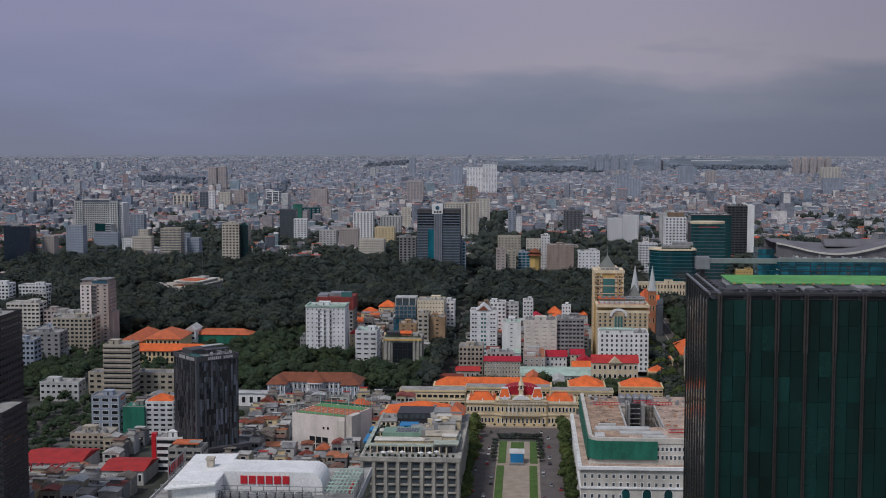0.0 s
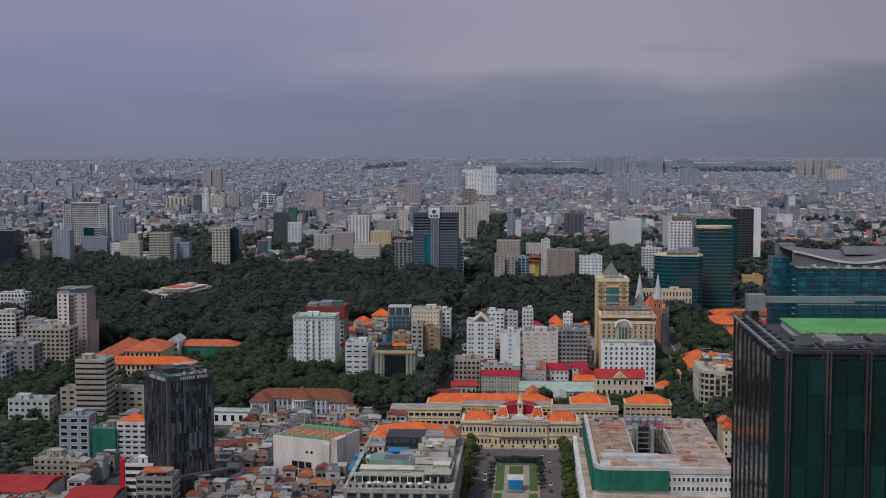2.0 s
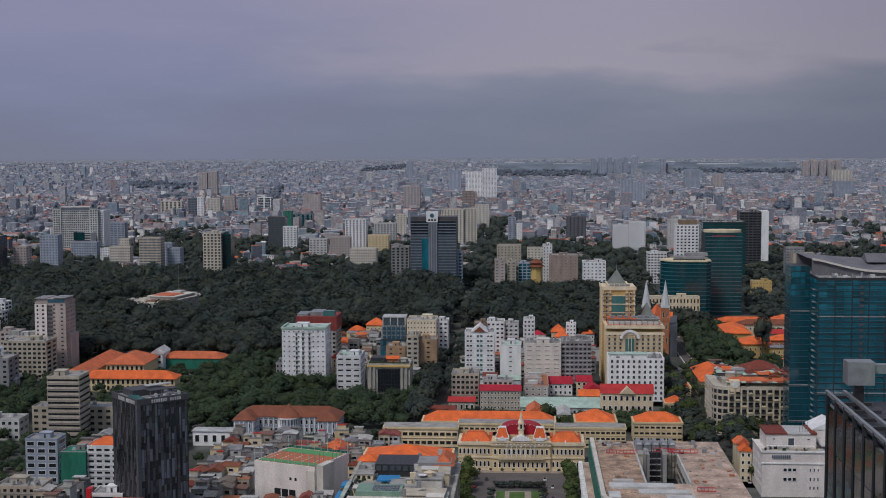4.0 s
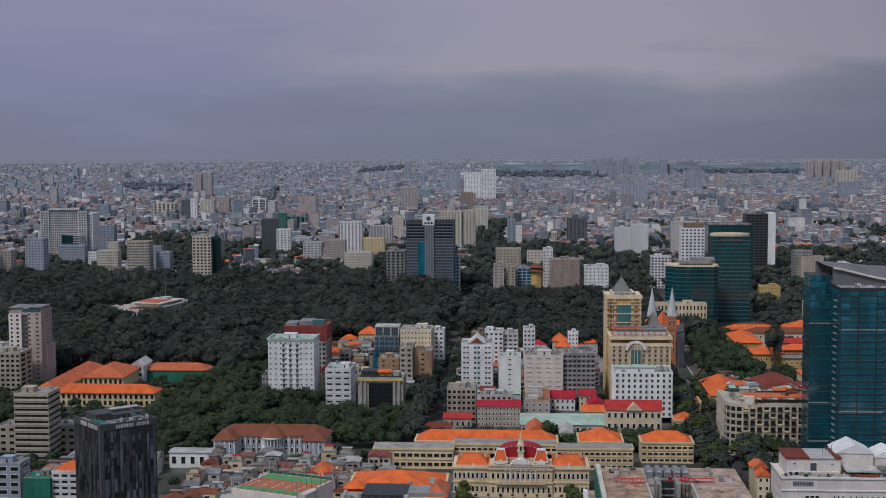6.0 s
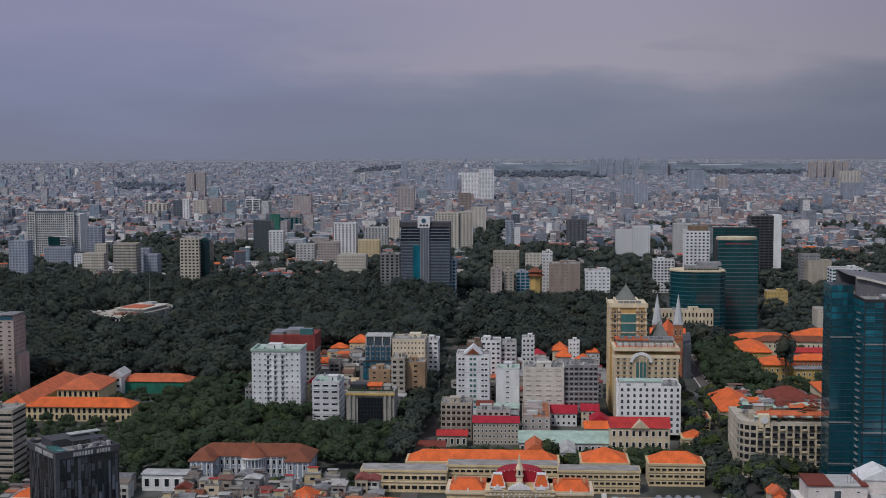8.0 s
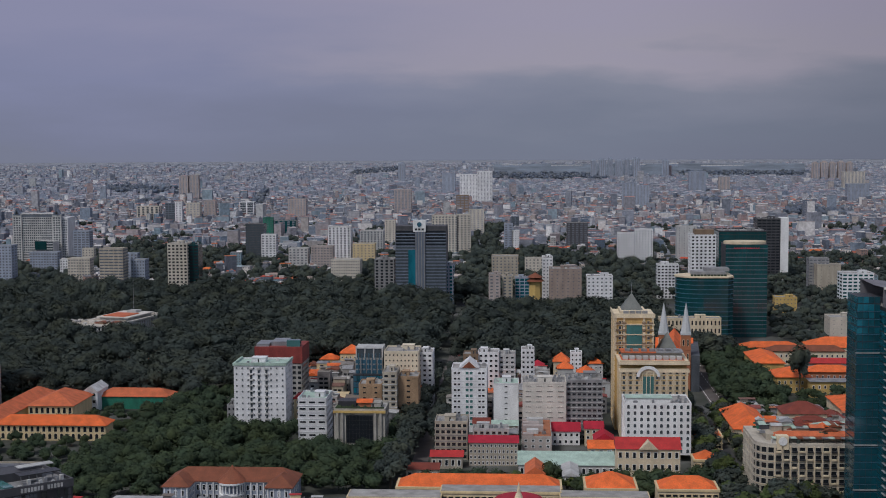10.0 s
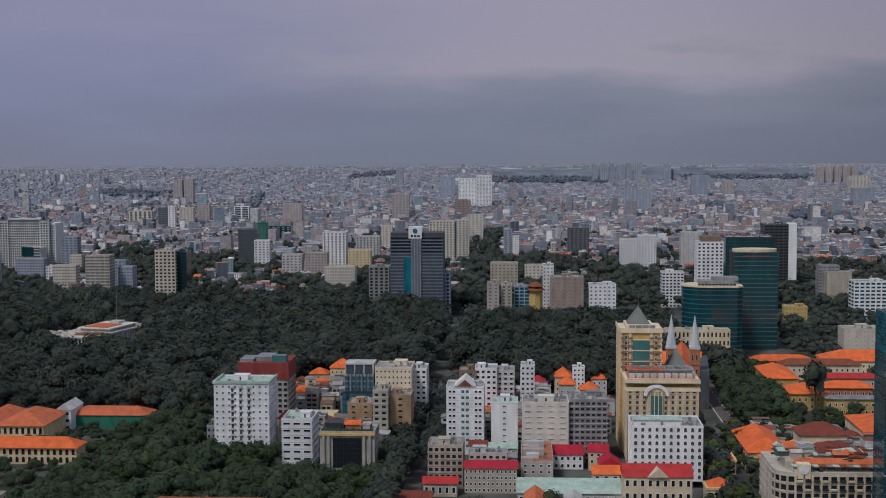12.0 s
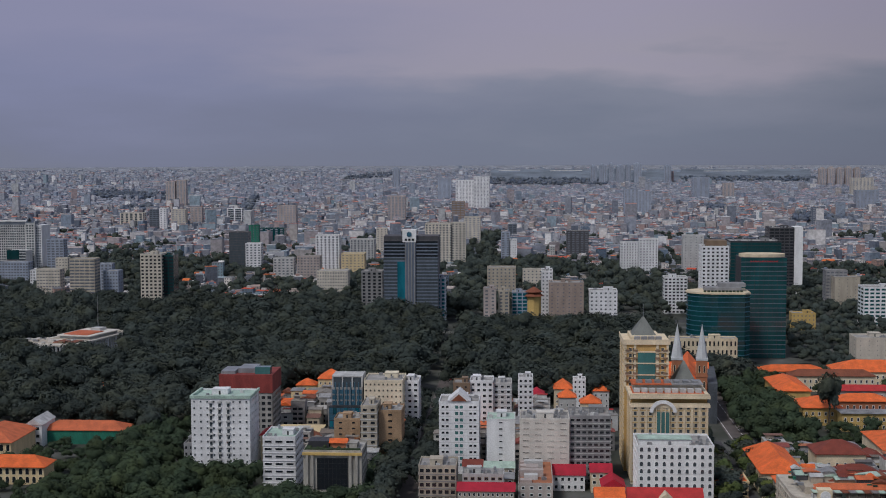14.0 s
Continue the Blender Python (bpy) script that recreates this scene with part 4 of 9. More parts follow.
tower("apartment_block", "plain white block with a pale green roof", "building", -20.4, -4.6, 1130, 20, 32, 9, 1, 4, WHITE, WHITE, BLACKGLASS, 0.14, 0.3, roof=PALEGREEN, parapet=0.5, clutter=0.2)
t = tower("office_block", "broad white block with short dark window slots", "building", -1.8, 25.0, 1110, 24, 36, 11, 4, 4, STONE, STONE, BLACKGLASS, 0.55, 0.2, clutter=4)
tower("apartment_block", "grey concrete block with continuous balconies", "building", 25.2, 47.5, 1114, 24, 37, 11, 7, 5, GREY, GREY, BLACKGLASS, 0.75, 0.5, band=OFFWHITE, clutter=4)
tower("apartment_house", "orange brick house end behind the white block", "building", -44, -33.5, 1225, 16, 35, 9, 2, 4, BROWN, BROWN, BLACKGLASS, 0.3, 0.35)
tower("apartment_block", "white stepped block with balconies and stair towers", "building", -33.5, -19, 1228, 18, 36, 10, 4, 4, WHITE, WHITE, BLACKGLASS, 0.6, 0.5)
tower("apartment_block", "white block with grey balconies", "building", -19, -7.5, 1232, 18, 34, 10, 3, 4, OFFWHITE, WHITE, BLACKGLASS, 0.6, 0.5, band=WHITE)
tower("apartment_house", "tall narrow white house", "building", -3, 6, 1230, 14, 38, 11, 3, 4, WHITE, WHITE, BLACKGLASS, 0.6, 0.5, band=WHITE)


def pyramid_hotel():
    t = thing("hotel", 78, 1115, 0, 0, "yellowish hotel tower with grey pyramid roof and arched glass front", "hotel")
    # stepped masses
    boxes("wall", t, GOLD, (-23, 4, 30, 62, 0, 74), (-21, 24, 4, 34, 0, 48), label="tall yellowish rendered walls")
    boxes("wing_wall", t, FRONTCREAM, (-21.3, 24.3, 0, 6, 0, 44))
    boxes("cornice", t, PALE, (-24, 5, 29, 63, 72.5, 74.2), (-22.4, 25.4, -1.0, 34.5, 47.4, 49), (-22.4, 25.4, -0.8, 7, 42.6, 44))
    ms = window_mesh(2.0, 2.3, PALE, GREYGLASS, "hood")
    for i in range(13):
        z = 3.5 + 3.25 * i
        put_windows(t, ms, [(-19.0 + 4.5 * k, 0, z, 0) for k in range(10) if not (3 <= k <= 4 and i > 2)], True)
        put_windows(t, ms, [(-21.3, 1.6 + 2.8 * k, z, -90) for k in range(2)] + [(-21, 8 + 4.4 * k, z, -90) for k in range(6)])
    put_windows(t, ms, [(-23, 33 + 5 * k, 3.5 + 3.3 * i, -90) for i in range(21) for k in range(6)])
    for i in range(14, 21):
        for k in range(4):
            add_window(t, ms, -19.5 + 2.4 * k if k < 2 else -6 + 3.2 * (k - 1), 30, 3.5 + 3.3 * i)
    for i in range(8):
        for x in (-22.6, -16.6, -2.8, 3.4):
            piece("pilaster", t, PALE, x - 0.7, x + 0.7, 29.3, 30.1, 48.5 + 3.1 * i, 51.2 + 3.1 * i)
    for k in range(11):
        piece("pilaster", t, PALE, -21.3 + 4.5 * k - 0.5, -21.3 + 4.5 * k + 0.5, -0.6, 0.1, 2, 43)
    for k in range(7):
        piece("pilaster", t, PALE, -23.5, -22.9, 31 + 5 * k, 32.2 + 5 * k, 2, 72)
        piece("pilaster", t, PALE, -21.6, -20.9, 5.6 + 4.4 * k, 6.6 + 4.4 * k, 2, 47)
    boxes("balustrade", t, PALE, (-24, 5, 29, 29.4, 74.2, 75.4))
    boxes("balustrade", t, PALE, (-24, -23.6, 29.4, 63, 74.2, 75.4))
    boxes("balustrade", t, PALE, (-22, 25, -0.8, -0.4, 49, 50))
    boxes("balustrade", t, PALE, (-22, 25, -0.7, -0.4, 44, 45))
    for k in range(9):
        piece("terrace_tent", t, OFFWHITE, -19 + 4.6 * k, -15.5 + 4.6 * k, 8, 12, 49, 51.2)
    for z in (55, 61.5, 68):
        piece("ledge", t, PALE, -23.6, 4.6, 29.2, 30.1, z, z + 0.7)
    boxes("bay_glass", t, PALETEAL, (-15, -4, 29.4, 30.2, 50, 68), label="tall green glass bay")
    for i in range(14):
        piece("floor_band", t, YELLOW, -21.6, 24.6, -0.3, 0.1, 1.6 + 3.25 * i, 1.95 + 3.25 * i)
    # arched glass front
    bm = bmesh.new()
    box(bm, -6.4, 1.4, -0.9, 0.2, 10, 40)
    part("arched_glass", bm, PALETEAL, t, "tall arched pale teal glass")
    for x in (-6.4, -3.8, -1.2, 1.4):
        piece("mullion", t, PALE, x - 0.2, x + 0.2, -1.2, 0, 10, 42)
    bm = bmesh.new()
    pts = [(-2.5 + 8.0 * math.cos(a), 40 + 6.6 * math.sin(a)) for a in [math.pi * i / 12 for i in range(13)]]
    inn = [(-2.5 + 6.0 * math.cos(a), 40 + 4.8 * math.sin(a)) for a in [math.pi * i / 12 for i in range(13)]]
    f0 = [[bm.verts.new((x, y, z)) for x, z in q] for y in (-1.6, 0.2) for q in (pts, inn)]
    for i in range(12):
        bm.faces.new((f0[0][i], f0[1][i], f0[1][i + 1], f0[0][i + 1]))
        bm.faces.new((f0[2][i], f0[0][i], f0[0][i + 1], f0[2][i + 1]))
        bm.faces.new((f0[1][i], f0[3][i], f0[3][i + 1], f0[1][i + 1]))
    part("arch", bm, BRIGHT, t)
    # roof terraces
    boxes("roof_storey", t, PALE, (-19, -1, 34, 58, 74, 76.5))
    for k in range(4):
        piece("cooling_unit", t, GREY, -17 + 4.4 * k, -13.4 + 4.4 * k, 31, 33, 74, 76.8)
    bm = bmesh.new()
    prism(bm, -10.2, 46, 11.0, 0.0, 76.2, 87.0, 4, turn=math.pi / 4)
    part("pyramid_roof", bm, SLATE, t, "grey slate pyramid roof")
    bm = bmesh.new()
    prism(bm, -10.2, 46, 0.22, 0.06, 86, 94, 6)
    part("mast", bm, STEEL, t)
    boxes("terrace_floor", t, ORANGE2, (-20, 23, 6.4, 28, 49.0, 49.2), label="rust orange terrace tiles")
    boxes("terrace_house", t, BEIGE, (-19, 22, 13, 27, 49.1, 52.6))
    boxes("terrace_roof", t, ORANGE2, (-20, 4, 12, 28, 52.6, 53.2))
    boxes("terrace_roof", t, GREY, (4, 23, 12, 28, 52.6, 53.2))
    for k in range(7):
        piece("roof_vent", t, STEEL, -17 + 5.6 * k, -13.4 + 5.6 * k, 15, 20, 53.2, 54.6)
    for k in range(6):
        for z in (51.5, 55.8, 60.1, 64.4, 68.7):
            if k not in (2, 3):
                piece("balcony", t, BROWN, -23.0 + 4.6 * k + 0.4, -23.0 + 4.6 * k + 3.4, 28.9, 30.1, z, z + 1.0)
    for i in range(20):
        piece("floor_band", t, YELLOW, -23.5, -22.8, 30, 62, 4.0 + 3.4 * i, 4.5 + 3.4 * i)
        piece("floor_band", t, YELLOW, -21.5, -20.8, 5, 30, 4.0 + 2.25 * i, 4.4 + 2.25 * i)
    # tall hipped tower behind the front
    boxes("stair_tower", t, GOLD, (6.5, 23.5, 35, 51, 0, 48))
    bm = bmesh.new()
    prism(bm, 15, 43, 12.0, 0.5, 48, 61.5, 4, turn=math.pi / 4)
    part("steep_roof", bm, SLATE, t, "steep grey slate roof")

    t.scale = (0.91, 1, 1)


pyramid_hotel()

t = tower("hotel", "white hotel with rounded window heads and a flat roof terrace", "hotel", 57.4, 95.4, 1058, 28, 33.5, 8, 10, 5, BRIGHT, BRIGHT, GREYGLASS, 0.5, 0.42, kind="arch", clutter=1.6, base=4.0, single=True)
boxes("roof_storey", t, BRIGHT, (-18, 8, 4, 14, 33.5, 36.5))
boxes("roof_cover", t, PALEGREEN, (-18.5, 8.5, 3.5, 14.5, 36.5, 36.8))


def cathedral():
    t = thing("cathedral", 110.0, 1281, 0, -6, "red brick cathedral with two pale pointed spires", "church")
    boxes("nave_wall", t, BRICK, (-9, 9, 4, 88, 0, 24), (-17, 17, 10, 80, 0, 14))
    bm = bmesh.new()
    gable(bm, -9, 9, 4, 88, 24, 35, 0.6, "y")
    gable(bm, -14, 14, 56, 70, 22, 31, 0.6, "x")
    part("nave_roof", bm, ORANGE, t, "orange tiled nave roof")
    bm = bmesh.new()
    gable(bm, -17, -9, 10, 80, 14, 18, 0.4, "y")
    gable(bm, 9, 17, 10, 80, 14, 18, 0.4, "y")
    part("aisle_roof", bm, ORANGE, t)
    for s in (-1, 1):
        cx = 8.1 * s
        tw = boxes("bell_tower", t, BRICK, (cx - 3.6, cx + 3.6, 0, 7.2, 0, 42), (cx - 4.0, cx + 4.0, -0.4, 7.6, 20, 20.8), (cx - 4.0, cx + 4.0, -0.4, 7.6, 31, 31.8))
        ma = window_mesh(1.3, 4.2, PALE, BLACKGLASS, "arch")
        for z in (14, 25.5, 36):
            for dx in (-1.6, 1.6):
                add_window(t, ma, cx + dx, 0, z, 0, "louvre_window")
            for dy in (2.0, 5.2):
                add_window(t, ma, cx + 3.6 * (1 if s < 0 else 1), dy, z, 90, "louvre_window")
                add_window(t, ma, cx - 3.6, dy, z, -90, "louvre_window")
        bm = bmesh.new()
        prism(bm, cx, 3.6, 3.9, 0.0, 43.5, 66.5, 8)
        for k in range(4):
            a = k * math.pi / 2
            q = (cx + 3.0 * math.cos(a + math.pi / 4), 3.6 + 3.0 * math.sin(a + math.pi / 4))
            prism(bm, q[0], q[1], 1.0, 0.0, 42, 48, 6)
        box(bm, cx - 3.9, cx + 3.9, -0.3, 7.5, 42, 43.6)
        part("spire", bm, SPIRE, t, "pale grey pointed spire")
        bm = bmesh.new()
        box(bm, cx - 0.1, cx + 0.1, 3.5, 3.7, 65.5, 68)
        box(bm, cx - 0.6, cx + 0.6, 3.5, 3.7, 66.8, 67)
        part("cross", bm, DARKMETAL, t)
    boxes("front_wall", t, BRICK, (-4.5, 4.5, 0.4, 4.2, 0, 27))
    bm = bmesh.new()
    gable(bm, -4.5, 4.5, 0.4, 4.2, 27, 32, 0.2, "y")
    part("front_gable", bm, BRICK, t)
    bm = bmesh.new()
    prism(bm, 0, 0.35, 2.6, 2.6, -0.1, 0.25, 20)
    ob = part("rose_window", bm, BLACKGLASS, t)
    ob.rotation_euler, ob.location = (radians(90), 0, 0), (0, 0.6, 21)
    boxes("scaffold_sheet", t, SCAFFOLD, (12.2, 18.4, -1, 70, 0, 27), label="dark grey scaffold sheeting on the side wall")


cathedral()


# ---- around the square ----
def town_hall():
    t = thing("town_hall", -3.2, 872, 0, 0, "cream colonial town hall with orange roofs and a central belfry", "town hall")
    boxes("wall", t, CREAM, (-35.5, 35.5, 0, 24, 0, 15), (-16.5, 16.5, -1.6, 24, 0, 17))
    boxes("plinth", t, PALE, (-35.8, 35.8, -0.4, 0.2, 0, 1.2))
    boxes("cornice", t, PALE, (-36, 36, -0.8, 24.6, 14.6, 15.7), (-36, 36, -0.5, 0.2, 7.2, 8.0), (-17, 17, -2.4, -1.5, 16.4, 17.4), (-17, 17, -2.1, -1.5, 7.2, 8.0), (-17, 17, -2.3, -1.5, 14.4, 15.2))
    wa = window_mesh(1.35, 2.6, BRIGHT, BLACKGLASS, "arch")
    wb = window_mesh(1.35, 2.6, BRIGHT, BLACKGLASS, "arch")
    for k in range(8):
        for s in (-1, 1):
            x = s * (18.3 + 2.3 * k)
            add_window(t, wa, x, 0, 10.6)
            add_window(t, wb, x, 0, 3.4)
            piece("pilaster", t, PALE, x + 1.0, x + 1.35, -0.35, 0.1, 1.2, 14.6)
    for k in range(12):
        x = -14.6 + 2.65 * k
        add_window(t, wa, x, -1.6, 10.8)
        add_window(t, wb, x, -1.6, 3.4)
    for k in range(7):
        x = -7.9 + 2.63 * k
        bm = bmesh.new()
        prism(bm, x, -2.0, 0.27, 0.22, 8.0, 14.2, 10)
        box(bm, x - 0.4, x + 0.4, -2.4, -1.6, 14.0, 14.5)
        part("column", bm, BRIGHT, t)
    boxes("balcony", t, PALE, (-13, 13, -3.4, -1.6, 7.0, 7.5), (-13, 13, -3.4, -3.2, 7.5, 8.5))
    def rib(name, a, b, s, mat):
        """A square bar from a to b."""
        a, b = Vector(a), Vector(b)
        bm = bmesh.new()
        u = (b - a).cross(Vector((0.3, 0.9, 0.1))).normalized() * s
        w = (b - a).cross(u).normalized() * s
        e0, e1 = [bm.verts.new(a + p) for p in (u, w, -u, -w)], [bm.verts.new(b + p) for p in (u, w, -u, -w)]
        for i in range(4):
            j = (i + 1) % 4
            bm.faces.new((e0[i], e0[j], e1[j], e1[i]))
        bm.faces.new(e1)
        bm.faces.new(e0[::-1])
        return part(name, bm, mat, t)

    def mansard(name, x0, x1, y0, y1, z0, z1, inset, mat, label, cap=PALE):
        bm = bmesh.new()
        box(bm, x0 - 0.3, x1 + 0.3, y0 - 0.3, y1 + 0.3, z0, z0 + 0.3)
        box(bm, x0, x1, y0, y1, z0 + 0.3, z1, 0, inset)
        part(name, bm, mat, t, label)
        for x, s in ((x0, 1), (x1, -1)):
            rib("hip_tile", (x, y0, z0 + 0.3), (x + s * inset, y0 + inset, z1), 0.16, cap)
        boxes("ridge_cap", t, cap, (x0 + inset - 0.2, x1 - inset + 0.2, y0 + inset - 0.2, y1 - inset + 0.2, z1 - 0.1, z1 + 0.25))

    for x0, x1 in ((-34.0, -17.2), (17.2, 34.0)):
        mansard("wing_roof", x0, x1, 1.2, 12.0, 15.7, 21.2, 4.2, ORANGE, "orange tiled hipped roof", ORANGE2)
    boxes("back_roof", t, ORANGE2, (-34, 34, 13.5, 23.5, 15.7, 17.0))
    boxes("attic", t, CREAM, (-14, 14, 4.2, 20, 17, 19.4))
    bm = bmesh.new()
    prof = [(13.2 * math.cos(a), 19.0 + 6.4 * math.sin(a) ** 0.62) for a in [math.pi * i / 16 for i in range(17)]]
    f0, f1 = [bm.verts.new((x, 5.6, z)) for x, z in prof], [bm.verts.new((x * 0.9, 19, z)) for x, z in prof]
    bm.faces.new(f0)
    bm.faces.new(f1[::-1])
    for i in range(16):
        bm.faces.new((f0[i + 1], f0[i], f1[i], f1[i + 1]))
    bm.faces.new((f0[0], f0[16], f1[16], f1[0]))
    part("centre_roof", bm, CRIMSON, t, "broad curved crimson tiled roof")
    for i in range(17):
        piece("ridge_tile", t, PALE, prof[i][0] - 0.25, prof[i][0] + 0.25, 5.2, 5.8, prof[i][1] - 0.1, prof[i][1] + 0.35)
    for x in (-10.6, 10.6):
        boxes("pavilion", t, CREAM, (x - 3.5, x + 3.5, -1.9, 5.4, 15.5, 18.6))
        boxes("pavilion_cornice", t, BRIGHT, (x - 3.9, x + 3.9, -2.3, 5.8, 18.4, 19.2))
        mansard("pavilion_roof", x - 3.5, x + 3.5, -1.6, 5.2, 19.2, 24.6, 1.5, ORANGE, "steep orange tiled pavilion roof", BRIGHT)
        bm = bmesh.new()
        gable(bm, x - 2.4, x + 2.4, -2.6, -1.2, 17.6, 20.2, 0.1, "y")
        part("pediment", bm, BRIGHT, t)
        for s in (-3.4, 3.4):
            bm = bmesh.new()
            prism(bm, x + s, -1.9, 0.35, 0.25, 19.2, 20.4, 8)
            prism(bm, x + s, -1.9, 0.4, 0.03, 20.4, 21.6, 8)
            part("finial", bm, BRIGHT, t)
    for s in (-1, 1):
        boxes("balustrade", t, PALE, (min(s * 17, s * 35.4), max(s * 17, s * 35.4), -0.5, -0.2, 15.7, 16.6))
        for k in range(3):
            piece("chimney", t, CREAM, s * (19 + 6.4 * k) - 0.5, s * (19 + 6.4 * k) + 0.5, 12.4, 13.4, 15.5, 20.4)
    for k in range(15):
        piece("dentil", t, BRIGHT, -14.2 + 2.0 * k, -13.4 + 2.0 * k, -2.7, -2.3, 15.2, 15.9)
    bm = bmesh.new()
    gable(bm, -5.4, 5.4, -2.6, 1.4, 17.6, 20.6, 0.2, "y")
    part("pediment", bm, BRIGHT, t, "white sculpted gable pediment")
    for i in range(9):
        bm = bmesh.new()
        a = math.pi * i / 8
        prism(bm, 4.6 * math.cos(a), -2.4, 0.5, 0.3, 17.8 + 1.9 * math.sin(a), 18.9 + 2.0 * math.sin(a), 6)
        part("sculpture", bm, BRIGHT, t)
    boxes("belfry", t, PALE, (-1.5, 1.5, 1.5, 4.6, 18, 26.5), (-1.9, 1.9, 1.1, 5.0, 23.2, 23.8), (-1.8, 1.8, 1.2, 4.9, 26.2, 26.9))
    add_window(t, window_mesh(1.4, 2.4, BRIGHT, BLACKGLASS, "arch"), 0, 1.5, 24.6)
    bm = bmesh.new()
    prism(bm, 0, 3.5, 1.9, 1.2, 26.9, 28.8, 8)
    prism(bm, 0, 3.5, 0.9, 0.8, 28.8, 30.4, 8)
    prism(bm, 0, 3.5, 0.75, 0.05, 30.4, 34.0, 8)
    part("cupola", bm, PALE, t)
    for x in (-34.5, -25, 25, 34.5):
        bm = bmesh.new()
        prism(bm, x, -0.2, 0.5, 0.3, 15.7, 17.0, 8)
        prism(bm, x, -0.2, 0.45, 0.05, 17.0, 18.0, 8)
        part("urn", bm, BRIGHT, t)


town_hall()


def long_office(x0, x1, y0, d, h, roof_h, label, floors=3, bays=18, roof=ORANGE, wall=PALE):
    t = thing("office_wing", (x0 + x1) / 2, y0, 0, 0, label, "building", "long office wings")
    w = x1 - x0
    boxes("wall", t, wall, (-w / 2, w / 2, 0, d, 0, h))
    boxes("cornice", t, CREAM, (-w / 2 - 0.5, w / 2 + 0.5, -0.5, d + 0.5, h - 0.7, h + 0.5))
    fh = (h - 1) / floors
    me = window_mesh(w / bays * 0.82, fh * 0.44, CREAM, BLACKGLASS)
    put_windows(t, me, [(-w / 2 + w / bays * (k + 0.5), 0, fh * (i + 0.5), 0) for i in range(floors) for k in range(bays)])
    for i in range(floors):
        piece("floor_band", t, CREAM, -w / 2 - 0.3, w / 2 + 0.3, -0.4, 0, fh * i + 0.05, fh * i + 0.4)
    bm = bmesh.new()
    if roof_h:
        hip(bm, -w / 2 + 1, w / 2 - 1, 1, d - 1, h + 0.5, h + roof_h, 0.4)
        part("roof", bm, roof, t)
    else:
        box(bm, -w / 2, w / 2, 0.2, d, h + 0.5, h + 0.7)
        part("roof", bm, CONCRETE, t)
    return t


long_office(-87.6, -42, 929, 14, 11.5, 0, "cream office wing with a flat roof and shaded windows", 2, 12)
long_office(-42, 17, 938, 12, 12.5, 0, "cream office wing with long rows of shaded windows", 3, 18)
long_office(17, 60, 931, 12, 12, 0, "cream office wing with a flat roof", 3, 14)
long_office(-66, 18, 955, 18, 10, 5.5, "long hall with an orange tiled hipped roof", 2, 22)
long_office(30, 56, 952, 24, 11, 6.5, "office wing with a broad orange tiled roof", 3, 8)
long_office(66, 96, 948, 18, 12, 5.5, "pale office house with an orange tiled roof", 3, 9)
long_office(92, 106, 1016, 14, 11, 4.5, "small pale house with an orange tiled roof", 3, 4)
long_office(100, 118, 1090, 20, 8, 5.0, "low house with a bright orange roof", 2, 4)


def hall(x0, x1, y0, d, h, rh, roof, wall, label, along="x", name="hall", bays=6, floors=1, group=""):
    t = thing(name, (x0 + x1) / 2, y0, 0, 0, label, "building", group)
    w = x1 - x0
    boxes("wall", t, wall, (-w / 2, w / 2, 0, d, 0, h))
    bm = bmesh.new()
    gable(bm, -w / 2, w / 2, 0, d, h, h + rh, 0.7, along)
    part("roof", bm, roof, t)
    me = window_mesh(w / bays * 0.5, h / floors * 0.5, BRIGHT, BLACKGLASS)
    put_windows(t, me, [(-w / 2 + w / bays * (k + 0.5), 0, h / floors * (i + 0.5), 0) for i in range(floors) for k in range(bays)])
    return t


hall(-4, 49, 1019, 32, 7, 4.2, PALEGREEN, OFFWHITE, "long low hall with a pale green sheet roof", bays=14)
t = hall(49, 83, 1003, 16, 20, 5, RED, PALE, "pale villa with a red tiled roof and a pediment", bays=9, floors=3)
bm = bmesh.new()
gable(bm, -5, 5, -1.2, 6, 20, 24.2, 0.2, "y")
part("pediment", bm, PALE, t)
hall(-32.5, -4.5, 1044, 14, 13.5, 3, CRIMSON, BEIGE, "grey block with a dark red sheet roof", bays=12, floors=4)
hall(-54, -36, 1036, 12, 7, 2.6, RED, BEIGE, "low house with a red sheet roof", bays=5)
hall(-66, -48, 1010, 12, 6, 2.5, MAROON, BEIGE, "low shed with a dark maroon roof", bays=4)
hall(16, 33, 1099, 14, 8.5, 4.5, CRIMSON, BRIGHT, "white villa with a crimson tiled roof", bays=5, floors=2)
hall(36, 47, 1096, 12, 11, 3.6, CRIMSON, PALE, "narrow house with a crimson tiled roof", bays=3, floors=3)
hall(41, 52.5, 1078, 15, 8, 4.0, CRIMSON, STONE, "house with a steep crimson roof", "y", bays=3, floors=2)
hall(36.5, 51, 1058, 14, 7.5, 3.6, ORANGE, PALE, "small house with an orange roof", bays=3, floors=2)
hall(-21.5, -5, 1112, 12, 9, 2.4, PALEGREEN, BEIGE, "small house with a green sheet roof", bays=4, floors=2)
hall(-32, -22, 1094, 14, 14, 2.4, MAROON, OFFWHITE, "small house with a maroon roof", bays=3, floors=3)
hall(-16, -5, 1076, 14, 12, 1.0, TIN, BEIGE, "flat tin-roofed house behind the grey block", bays=3, floors=3)
t = tower("apartment_house", "pinkish white house with a red tiled roof terrace", "building", -2.2, 15, 1056, 50, 14, 4, 4, 8, PINKISH, WHITE, BLACKGLASS, 0.4, 0.45, roof=BRICK, clutter=0.25)
